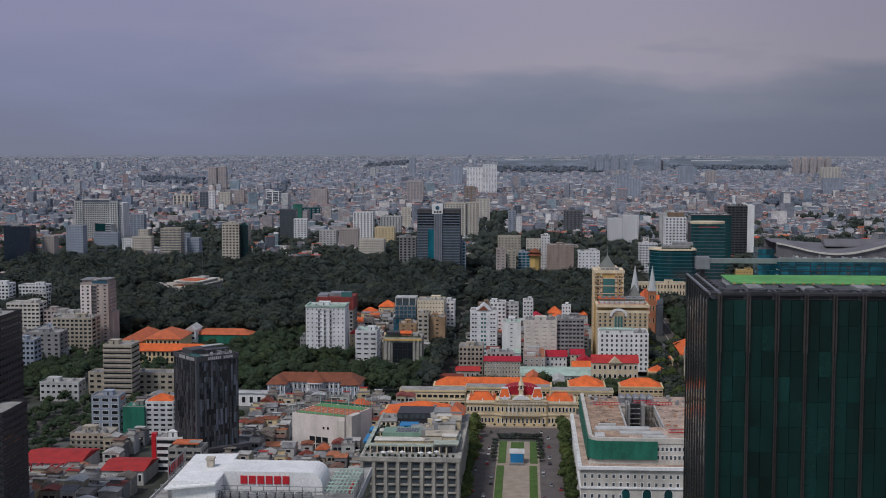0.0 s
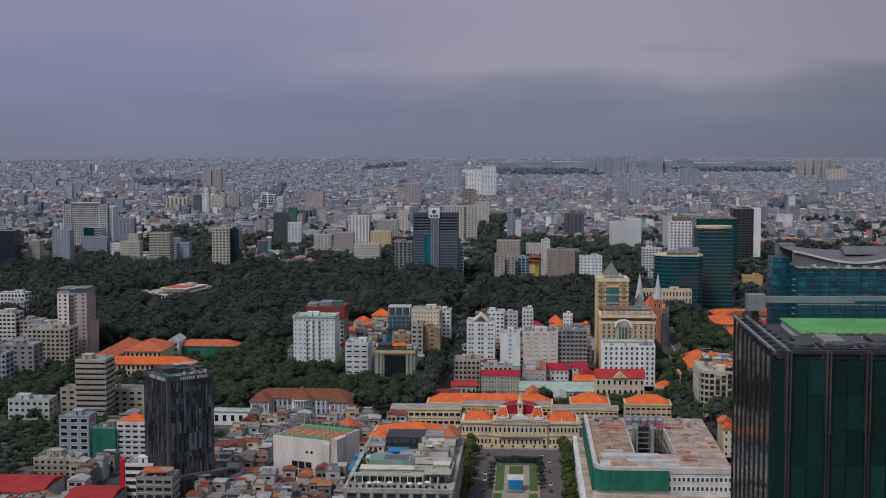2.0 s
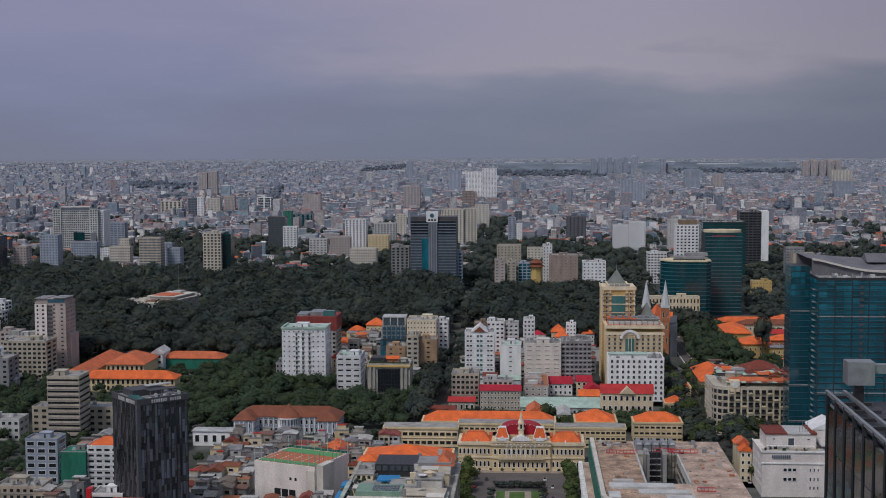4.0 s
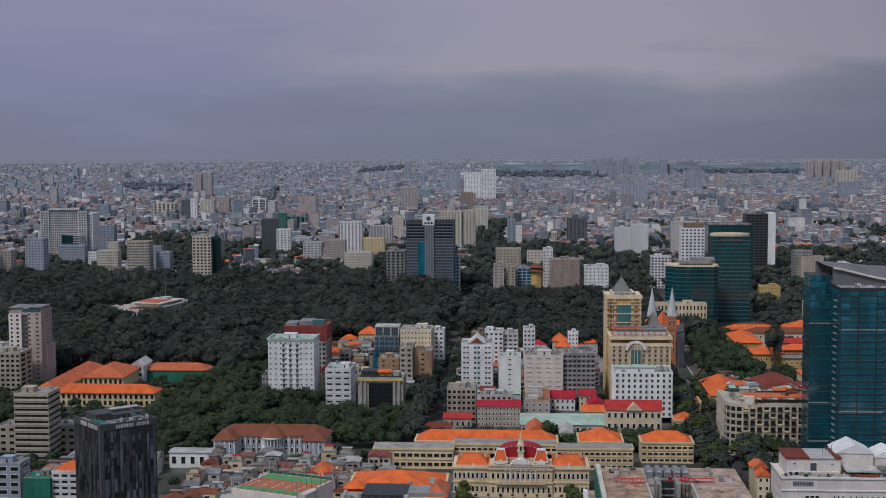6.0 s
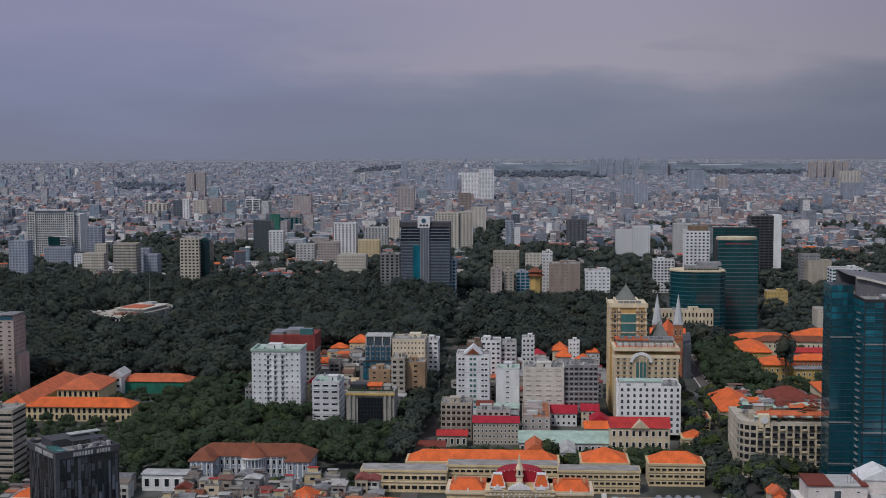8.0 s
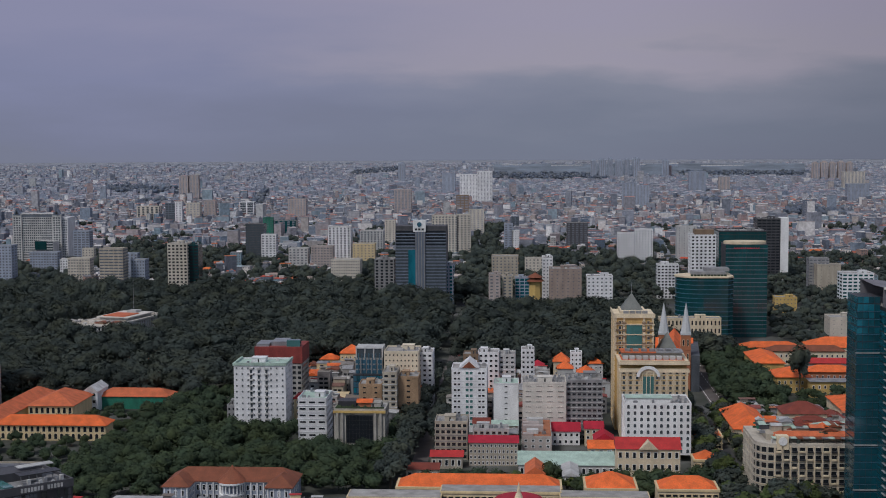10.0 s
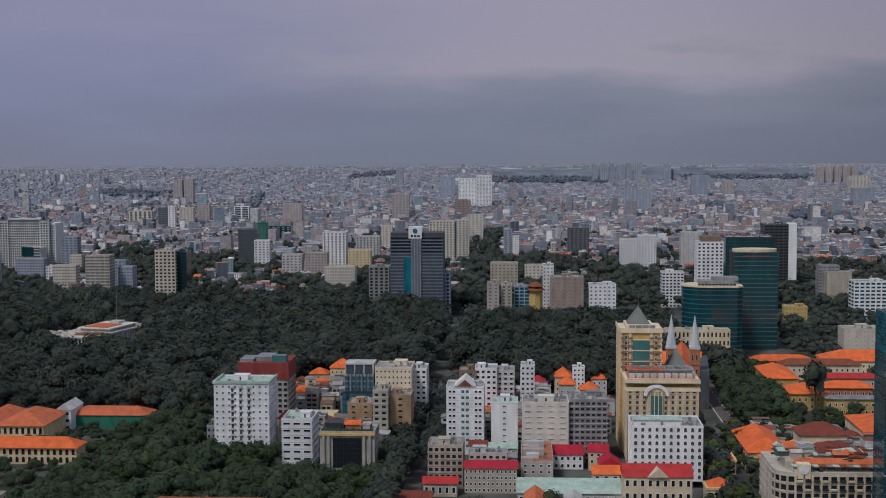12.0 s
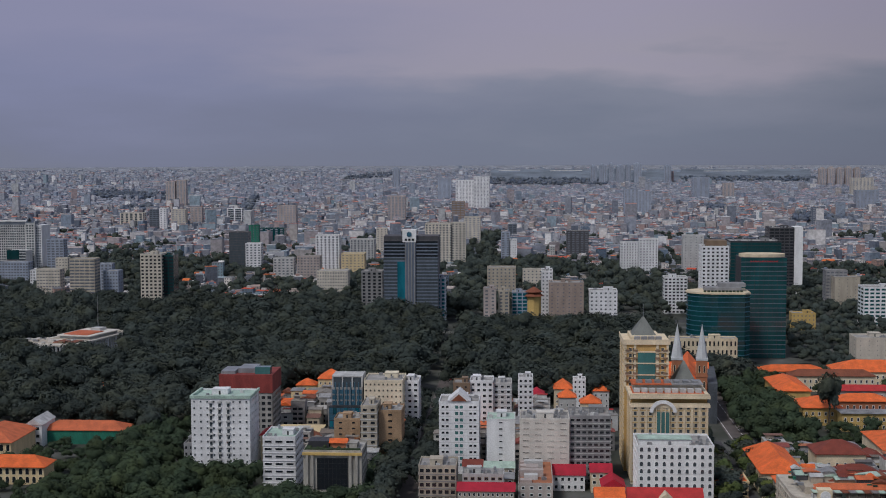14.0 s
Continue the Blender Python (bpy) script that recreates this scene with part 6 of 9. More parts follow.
def sign_roof():
    t = thing("office_tower", -88, 400, 0, 0, "office tower with a white roof hall and red sign bars", "tower")
    H = 73.0
    boxes("wall", t, TEALGLASS, (-31, 34, 0, 62, 0, H - 1))
    boxes("roof_deck", t, CONCRETE, (-31.5, 34.5, -0.5, 62.5, H - 1, H))
    boxes("side_hall", t, BRIGHT, (-24, -10, 16, 49, H, 79.6), label="white metal roof hall")
    bm = bmesh.new()
    v = [bm.verts.new(p) for p in ((-26, 14, 77.5), (-9.6, 14.5, 79.2), (-9.6, 50, 80.6), (-24.5, 50, 80.2))]
    w_ = [bm.verts.new((q.co.x, q.co.y, q.co.z - 0.5)) for q in v]
    bm.faces.new(v)
    bm.faces.new(w_[::-1])
    for i in range(4):
        j = (i + 1) % 4
        bm.faces.new((v[j], v[i], w_[i], w_[j]))
    part("side_roof", bm, BRIGHT, t)
    bm = bmesh.new()
    prof = [(-10, H), (-10, 80.2)] + [(18 + 4.5 * math.sin(q), 75.7 + 4.5 * math.cos(q)) for q in [math.pi / 2 * i / 6 for i in range(7)]] + [(22.5, H)]
    f0, f1 = [bm.verts.new((x, 27, z)) for x, z in prof], [bm.verts.new((x, 43, z)) for x, z in prof]
    bm.faces.new(f0)
    bm.faces.new(f1[::-1])
    for i in range(len(prof)):
        j = (i + 1) % len(prof)
        bm.faces.new((f0[j], f0[i], f1[i], f1[j]))
    part("sign_hall", bm, BRIGHT, t, "white metal hall with rounded end")
    boxes("roof_vent", t, BEIGE, (-17, -14.8, 34, 36.5, 79.8, 82.4), (-17.3, -14.5, 33.7, 36.8, 82.2, 82.7))
    # the sign is given as plain bars
    for k in range(6):
        x = -4.2 + 2.75 * k
        piece("sign_bar", t, REDPAINT, x, x + 2.2, 26.7, 26.95, 76.3, 78.9)
    for k in range(6):
        piece("sign_bar", t, REDPAINT, -28.4, -28.1, 28 + 3.3 * k, 30.6 + 3.3 * k, 78.5, 81.5)
    boxes("sign_frame", t, STEEL, (-28.1, -27.8, 27, 49, H, H + 0.4), (-28.1, -27.8, 27, 49, 78.1, 78.4), (-28.1, -27.8, 27, 49, 81.5, 81.8))
    for k in range(9):
        piece("sign_post", t, STEEL, -28.1, -27.8, 27 + 2.7 * k, 27.3 + 2.7 * k, H, 81.8)
    for k in range(5):
        piece("sign_bar", t, REDPAINT, 32.2, 32.5, 20 + 2 * k, 21.5 + 2 * k, 75.2, 77)
    for k in range(16):
        bm = bmesh.new()
        x = -26 + 2.9 * k
        box(bm, x, x + 2.2, 20, 23, H, H + 1.9)
        prism(bm, x + 1.1, 21.5, 0.8, 0.8, H + 1.9, H + 2.2, 10)
        part("condenser", bm, GREY, t)
    for y, z0 in ((18.0, H + 3.0), (24.5, H + 3.0), (5.0, H + 1.4)):
        boxes("rail", t, STEEL, (-30, 26, y, y + 0.2, z0, z0 + 0.2), (-30, 26, y, y + 0.15, z0 - 1.3, z0 - 1.15))
        for k in range(14):
            piece("rail_post", t, STEEL, -30 + 4.2 * k, -29.75 + 4.2 * k, y, y + 0.2, H, z0)
    boxes("walkway", t, PALEGREEN, (-30, 26, 6, 10, H + 0.05, H + 0.5))
    for k in range(7):
        piece("gantry_beam", t, PALEGREEN, 25 + 1.3 * k, 25.4 + 1.3 * k, 18, 46, H + 3.0, H + 3.4)
        piece("gantry_beam", t, PALEGREEN, 24.6, 34, 18 + 4.4 * k, 18.4 + 4.4 * k, H + 4.0, H + 4.3)
        piece("gantry_post", t, STEEL, 33.6, 34, 18 + 4.4 * k, 18.4 + 4.4 * k, H, H + 4.0)
    boxes("roof_edge", t, OFFWHITE, (-31.6, 34.6, -0.7, 0, H - 2, H + 0.6), (-31.7, -31.2, 0, 62, H - 2, H + 0.6), (34.2, 34.7, 0, 62, H - 2, H + 0.6))


sign_roof()


def museum():
    t = thing("museum", -151, 945, 0, 0, "grey blue colonial museum with white columns and rust brown roofs", "museum")
    W = 66.0
    boxes("wall", t, BLUEGREY, (-W / 2, W / 2, 12, 28, 0, 12), (-W / 2, -W / 2 + 13, 0, 14, 0, 12), (W / 2 - 13, W / 2, 0, 14, 0, 12))
    bm = bmesh.new()
    hip(bm, -W / 2, W / 2, 12, 28, 12, 17.5, 1.0)
    part("roof", bm, RUST, t, "rust brown tiled roof")
    for x in (-W / 2 + 6.5, W / 2 - 6.5):
        bm = bmesh.new()
        hip(bm, x - 6.5, x + 6.5, 0, 20, 12, 16.8, 0.9)
        part("wing_roof", bm, RUST, t)
    wm = window_mesh(1.5, 3.0, BRIGHT, BLACKGLASS)
    for i in range(2):
        for k in range(12):
            add_window(t, wm, -18 + 3.27 * k, 12, 3.5 + 5 * i)
        for s in (-1, 1):
            for k in range(3):
                add_window(t, wm, s * (W / 2 - 6.5) - 3.6 + 3.6 * k, 0, 3.5 + 5 * i)
            for k in range(4):
                add_window(t, wm, W / 2 if s > 0 else -W / 2 + 13, 3 + 5 * k if s > 0 else 2 + 3 * k, 3.5 + 5 * i, 90)
    for k in range(13):
        piece("column", t, BRIGHT, -19.9 + 3.27 * k, -19.3 + 3.27 * k, 11.2, 12, 0.5, 11.6)
    boxes("cornice", t, BRIGHT, (-W / 2 - 0.5, -W / 2 + 13.5, -0.5, 0.1, 11.2, 12.0), (W / 2 - 13.5, W / 2 + 0.5, -0.5, 0.1, 11.2, 12.0), (-20, 20, 11.4, 12.0, 11.2, 12.0))
    for s in (-1, 1):
        for k in range(5):
            piece("pilaster", t, BRIGHT, s * (W / 2 - 6.5) - 6 + 2.9 * k, s * (W / 2 - 6.5) - 5.4 + 2.9 * k, -0.35, 0.1, 0.5, 11.2)
    bm = bmesh.new()
    prism(bm, 0, 11, 6.4, 6.4, 5.4, 6.2, 20)
    prism(bm, 0, 11, 6.6, 6.6, 11.2, 12, 20)
    prism(bm, 0, 11, 6.0, 6.0, 0, 1.2, 20)
    part("rotunda", bm, BRIGHT, t, "white round columned porch")
    for k in range(9):
        a = math.pi + math.pi * (k + 0.5) / 9
        bm = bmesh.new()
        prism(bm, 5.7 * math.cos(a), 11 + 5.7 * math.sin(a), 0.36, 0.34, 1.2, 11, 8)
        part("column", bm, BRIGHT, t)
    boxes("porch_wall", t, BLUEGREY, (-4, 4, 8, 13, 0, 11))
    bm = bmesh.new()
    prism(bm, 0, 13, 8, 2.0, 12, 17.5, 16)
    prism(bm, 0, 13, 2.0, 0.0, 17.5, 20.5, 8)
    part("porch_roof", bm, RUST, t)


museum()


def school():
    for x0, x1, y0, d, h, rh, along, lab in ((-333, -262, 1099, 16, 10, 5, "x", "cream arcaded school wing with an orange hipped roof"),
                                             (-352, -334, 1102, 110, 10, 5.5, "y", "long school wing with an orange hipped roof"),
                                             (-330, -300, 1150, 44, 12, 7, "y", "school hall with a faded orange roof"),
                                             (-300, -248, 1200, 18, 9, 4.5, "x", "school wing with a rust roof behind green netting")):
        t = thing("school", (x0 + x1) / 2, y0, 0, 0, lab, "school", "school wings")
        w = x1 - x0
        boxes("wall", t, CREAM, (-w / 2, w / 2, 0, d, 0, h))
        bm = bmesh.new()
        hip(bm, -w / 2, w / 2, 0, d, h, h + rh, 1.2)
        part("roof", bm, ORANGE if "arcaded" in lab else ORANGE2, t)
        nb = max(int(w / 3.6), 3)
        me = window_mesh(w / nb * 0.6, h * 0.26, PALE, BLACKGLASS, "arch")
        for i in range(2):
            for k in range(nb):
                add_window(t, me, -w / 2 + w / nb * (k + 0.5), 0, h * (0.22 + 0.46 * i))
        if "rust" in lab:
            boxes("netting", t, GREENNET, (-w / 2 - 0.6, w / 2 + 0.6, -0.6, -0.3, 0, h), (w / 2 + 0.3, w / 2 + 0.6, -0.3, d, 0, h), label="torn green safety netting")
    hall(-306, -296, 1190, 24, 14, 4, WHITETIN, WHITE, "narrow white stair block with a tin roof", "y", bays=2, floors=3)


school()
hall(-262, -232, 872, 14, 7, 1, WHITETIN, WHITE, "low white hall beside the museum garden", bays=8)
hall(-205, -178, 925, 12, 9, 0.6, WHITETIN, BRIGHT, "white boxlike gallery beside the museum", bays=5)
t = long_office(-88, -40, 806, 44, 17, 7.5, "house with a wide orange tiled roof behind the hotel", 5, 10)
bm = bmesh.new()
hip(bm, -24, -14, 2, 12, 20, 23, 0.5)
part("side_roof", bm, ORANGE, t)
long_office(-116, -102, 866, 20, 11, 5, "small house with an orange roof", 3, 4)

# old quarter at the left edge
tower("office_block", "pale blue office house with a white window front", "building", -274, -256, 830, 14, 24, 6, 3, 1, BLUEGREY, WHITE, BLACKGLASS, 0.7, 0.6, clutter=0.8)
t = tower("building_site", "narrow house wrapped in green safety netting", "building", -251, -238, 822, 14, 19, 5, 3, 3, CONCRETE, CONCRETE, BLACKGLASS, clutter=0.6)
boxes("netting", t, GREENNET, (-6.9, 6.9, -0.5, 14.5, 1, 19.5), label="torn green safety netting")
t = tower("apartment_house", "white banded house with an orange roof", "building", -237.5, -220, 824, 16, 22, 7, 4, 3, WHITE, WHITE, BLACKGLASS, 0.75, 0.5, band=WHITE, clutter=0)
bm = bmesh.new()
hip(bm, -8, 8, 1, 15, 22.4, 26.5, 0.6)
part("tile_roof", bm, ORANGE, t)
hall(-279, -246, 722, 36, 8, 3, RED, OFFWHITE, "market hall with a bright red sheet roof", bays=8)
hall(-229, -206, 708, 30, 8, 2.5, RED, OFFWHITE, "low hall with a red sheet roof", bays=6)
tower("shop_house", "old stained tenement with cluttered roof and balconies", "building", -268, -244, 772, 16, 13, 4, 7, 4, BEIGE, BEIGE, BLACKGLASS, 0.6, 0.55, band=CONCRETE, clutter=4)
t = tower("shop_house", "white and black banded shop house with a red end", "building", -207, -192, 738, 14, 19, 5, 1, 1, BRIGHT, BRIGHT, BLACKGLASS, 0.95, 0.5, kind="strip", clutter=0.8)
boxes("red_fin", t, REDPAINT, (-10, -7.6, -0.6, 4, 4, 22), label="bright red end fin")
t = tower("shop_house", "round-cornered concrete shop house with an orange awning", "building", -190, -172, 700, 14, 22, 6, 4, 3, CONCRETE, CONCRETE, BLACKGLASS, 0.8, 0.5, band=BEIGE, clutter=0.6)
boxes("awning", t, ORANGE2, (-7, 7, 1, 12, 24.5, 25))
t = thing("steel_frame", -258, 700, 0, 0, "red steel gantry frame beside the market hall", "gantry")
for k in range(5):
    piece("beam", t, REDPAINT, -12 + 6 * k, -11.4 + 6 * k, 0, 14, 9 + 1.2 * (k % 2), 9.7 + 1.2 * (k % 2))
    piece("post", t, REDPAINT, -12 + 6 * k, -11.4 + 6 * k, 0, 0.6, 0, 9.5)
    piece("post", t, REDPAINT, -12 + 6 * k, -11.4 + 6 * k, 13.4, 14, 0, 9.5)


# ---- right-hand side ----
def corner_hotel():
    t = thing("hotel", 145, 970, 0, 0, "pale stone corner hotel with rounded corner, dormers and roof gardens", "hotel")
    W, D, H = 54.0, 44.0, 31.0
    bm = bmesh.new()
    prof = [(W / 2, 0), (W / 2, D), (-W / 2, D), (-W / 2, 9)] + [(-W / 2 + 9 - 9 * math.cos(a), 9 - 9 * math.sin(a)) for a in [math.pi / 2 * i / 6 for i in range(1, 7)]]
    lo, hi = [bm.verts.new((x, y, 0)) for x, y in prof], [bm.verts.new((x, y, H)) for x, y in prof]
    for i in range(len(prof)):
        j = (i + 1) % len(prof)
        bm.faces.new((lo[j], lo[i], hi[i], hi[j]))
    bm.faces.new(hi[::-1])
    part("wall", bm, WARMSTONE, t)
    wm = window_mesh(3.0, 3.0, WARMSTONE, BLACKGLASS, "hood")
    for i in range(7):
        z = 3.2 + 4.1 * i
        for k in range(11):
            add_window(t, wm, -W / 2 + 11 + 4.0 * k, 0, z)
        put_windows(t, wm, [(-W / 2, 11 + 4.2 * k, z, -90) for k in range(8)])
        for q in range(4):
            a = math.pi / 2 * (q + 0.5) / 4
            add_window(t, wm, -W / 2 + 9 - 9 * math.cos(a), 9 - 9 * math.sin(a), z, -90 + math.degrees(a))
        bm = bmesh.new()
        pr = [(x * 1.012, y - 0.35 if y < 5 else y) for x, y in prof]
        lo, hi = [bm.verts.new((x, y, z - 2.0)) for x, y in pr], [bm.verts.new((x, y, z - 1.6)) for x, y in pr]
        for a in range(len(pr)):
            b = (a + 1) % len(pr)
            bm.faces.new((lo[b], lo[a], hi[a], hi[b]))
        bm.faces.new(hi[::-1])
        bm.faces.new(lo)
        part("floor_band", bm, PALE, t)
    for x in (-14, 22):
        boxes("dormer", t, PALE, (x - 3, x + 3, -0.6, 5, H - 3, H + 4))
        bm = bmesh.new()
        prism(bm, 0, 0, 2.2, 2.2, -0.35, 0.35, 18)
        ob = part("round_window", bm, BRIGHT, t)
        ob.rotation_euler, ob.location = (radians(90), 0, 0), (x, -0.6, H + 1.4)
    for k in range(12):
        piece("pilaster", t, PALE, -W / 2 + 8.7 + 4.0 * k, -W / 2 + 9.3 + 4.0 * k, -0.6, 0.1, 2, H - 1)
        if k < 11:
            for i in range(1, 7):
                piece("balcony", t, (PALE, DARKMETAL, DARKMETAL)[(k + i) % 3], -W / 2 + 9.6 + 4.0 * k, -W / 2 + 12.4 + 4.0 * k, -1.1, -0.4, 1.9 + 4.1 * i, 2.8 + 4.1 * i)
    boxes("roof_storey", t, BEIGE, (-W / 2 + 6, W / 2 - 2, 8, D - 4, H, H + 3.4))
    bm = bmesh.new()
    hip(bm, -W / 2 + 10, W / 2 - 2, 6, 12, H + 3, H + 5, 0.6)
    part("terrace_roof", bm, ORANGE2, t)
    bm = bmesh.new()
    hip(bm, -8, 20, 18, 40, H + 3.4, H + 9, 0.6)
    part("back_roof", bm, MAROON, t)
    r = random.Random(21)
    for k in range(30):
        x, y = r.uniform(-W / 2 + 5, W / 2 - 5), r.uniform(12, D - 4)
        w_, d_, z = r.uniform(1.5, 4.5), r.uniform(1.5, 4), H + 3.3
        h_ = r.uniform(1.8, 4.0)
        boxes("roof_shed", t, r.choice((BEIGE, OFFWHITE, BROWN, DARKGREY)), (x - w_, x + w_, y - d_, y + d_, z, z + h_))
        bm = bmesh.new()
        gable(bm, x - w_, x + w_, y - d_, y + d_, z + h_, z + h_ + r.uniform(0.4, 1.5), 0.4, r.choice("xy"))
        part("shed_roof", bm, r.choice((ORANGE, ORANGE2, RUST, TIN, PALEGREEN, MAROON, WHITETIN)), t)
    for k in range(14):
        boxes("awning", t, (PALEGREEN, RUST, TIN)[k % 3], (-W / 2 + 8 + 3.2 * k, -W / 2 + 10.8 + 3.2 * k, 1.0, 6.5, H + 2.4, H + 2.7))
        piece("awning_post", t, DARKMETAL, -W / 2 + 8.1 + 3.2 * k, -W / 2 + 8.25 + 3.2 * k, 1.1, 1.25, H, H + 2.4)
    for k in range(34):
        x, y = r.uniform(-W / 2 + 3, W / 2 - 2), r.uniform(1.5, D - 3)
        z = H if y < 7 else H + 3.4
        m = r.choice((LEAF2, LEAF, STEEL, OFFWHITE, WHITETIN, GREENNET))
        s = r.uniform(0.6, 1.8)
        piece("roof_planter" if m in (LEAF, LEAF2) else "roof_gear", t, m, x - s, x + s, y - 0.7, y + 0.7, z, z + r.uniform(0.6, 2.2))


corner_hotel()


def blue_tower():
    t = curtain("office_tower", "tall blue glass office tower with pale spandrel lines", "tower", 155, 226, 846, 60, 113, 30, 16, 14, BLUEGLASS, CHARCOAL, clutter=0.8, keep=150)
    t.location, t.scale = (205, 900, 0), (1.07, 1, 0.943)
    boxes("wing_core", t, CHARCOAL, (-45.6, -35.5, 25, 44, 0, 118.5))
    panes = []
    for i in range(31):
        panes += [(-45.6 + 2.5 * k + 0.1, -45.6 + 2.5 * (k + 1) - 0.1, 24.85, 25.05, 0.5 + 3.83 * i, 3.8 + 3.83 * i) for k in range(4)]
        panes += [(-45.75, -45.55, 25.2 + 4.7 * k, 29.7 + 4.7 * k, 0.5 + 3.83 * i, 3.8 + 3.83 * i) for k in range(4)]
    put_pieces("pane", t, BLUEGLASS, panes, 40)
    for z in (20, 43, 90):
        boxes("belt", t, GREY, (-46.0, -35.4, 24.5, 25, z, z + 0.7), (-36, 35.7, -0.4, 0, z, z + 0.7))
    for i in range(24):
        piece("balcony", t, GREY, -36.4, -35.6, 8, 14, 18 + 3.8 * i, 18.4 + 3.8 * i)
        piece("slot", t, GREYGLASS, -14, -11.5, -0.5, 0, 20 + 3.8 * i, 21.8 + 3.8 * i)
        piece("slot", t, GREYGLASS, 4, 6.5, -0.5, 0, 20 + 3.8 * i, 21.8 + 3.8 * i)
    for i in range(1, 30):
        z = 3.83 * i
        piece("floor_line", t, BLUENET, -35.8, 35.8, -0.3, 0.0, z - 0.1, z + 0.22)
        piece("floor_line", t, BLUENET, -45.9, -35.5, 24.7, 25.0, z - 0.1, z + 0.22)
    for k in range(9):
        piece("mullion", t, CHARCOAL, -35.6 + 8.9 * k - 0.2, -35.6 + 8.9 * k + 0.2, -0.45, 0, 2, 113)
    # a sagging roof on a set-back dark storey, its rim pale
    boxes("roof_storey", t, ROOFGREY, (-30, 35, 24, 56, 113, 116))
    n_ = 20

    def sag(u, dip, ends):
        return ends - dip * math.sin(math.pi * min(max(u, 0), 1)) ** 1.3

    wall, roof, rim = bmesh.new(), bmesh.new(), bmesh.new()
    edge = [(-35 + 75 * i / n_, 22 - 2.5 * math.sin(math.pi * i / n_), sag(i / n_, 7.4, 123.6)) for i in range(n_ + 1)]
    back = [(-37 + 80 * i / n_, 58, sag(i / n_, 3.2, 124.2)) for i in range(n_ + 1)]

    def strip_between(bm_, rows_):
        made = [[bm_.verts.new(q) for q in row_] for row_ in rows_]
        for a_, b_ in zip(made, made[1:]):
            for i in range(n_):
                bm_.faces.new((a_[i], a_[i + 1], b_[i + 1], b_[i]))

    strip_between(wall, [[(x, y + 1.2, 112.5) for x, y, z in edge], [(x, y + 1.2, z - 0.4) for x, y, z in edge]])
    strip_between(roof, [edge, [(x, (22 + 58) / 2, (z + b[2]) / 2 - 1.0) for (x, y, z), b in zip(edge, back)], back, [(x, y, 113) for x, y, z in back]])
    strip_between(rim, [[(x, y - 0.3, z - 0.9) for x, y, z in edge], [(x, y - 0.3, z + 0.3) for x, y, z in edge], [(x, y + 1.6, z + 0.3) for x, y, z in edge]])
    part("roof_wall", wall, ROOFGREY, t, "dark ribbed wall under the sagging roof")
    part("roof_wing", roof, ROOFGREY, t, "sagging purplish grey roof")
    part("roof_rim", rim, STONE, t, "pale curved roof rim")
    bm = bmesh.new()
    gable(bm, 0, 44, 42, 60, 119.5, 124.5, 0.5, "x")
    part("rear_roof", bm, ROOFGREY, t)
    for k in range(22):
        piece("wall_rib", t, GREY, -33 + 3.2 * k, -32.7 + 3.2 * k, 19.5, 19.8, 113, 114.5)
    for k in range(12):
        piece("roof_gear", t, (GREY, STEEL, OFFWHITE)[k % 3], -32 + 5.2 * k, -29.6 + 5.2 * k, 3 + (k * 5) % 9, 5 + (k * 5) % 9, 113, 114.2 + 0.4 * (k % 3))


blue_tower()


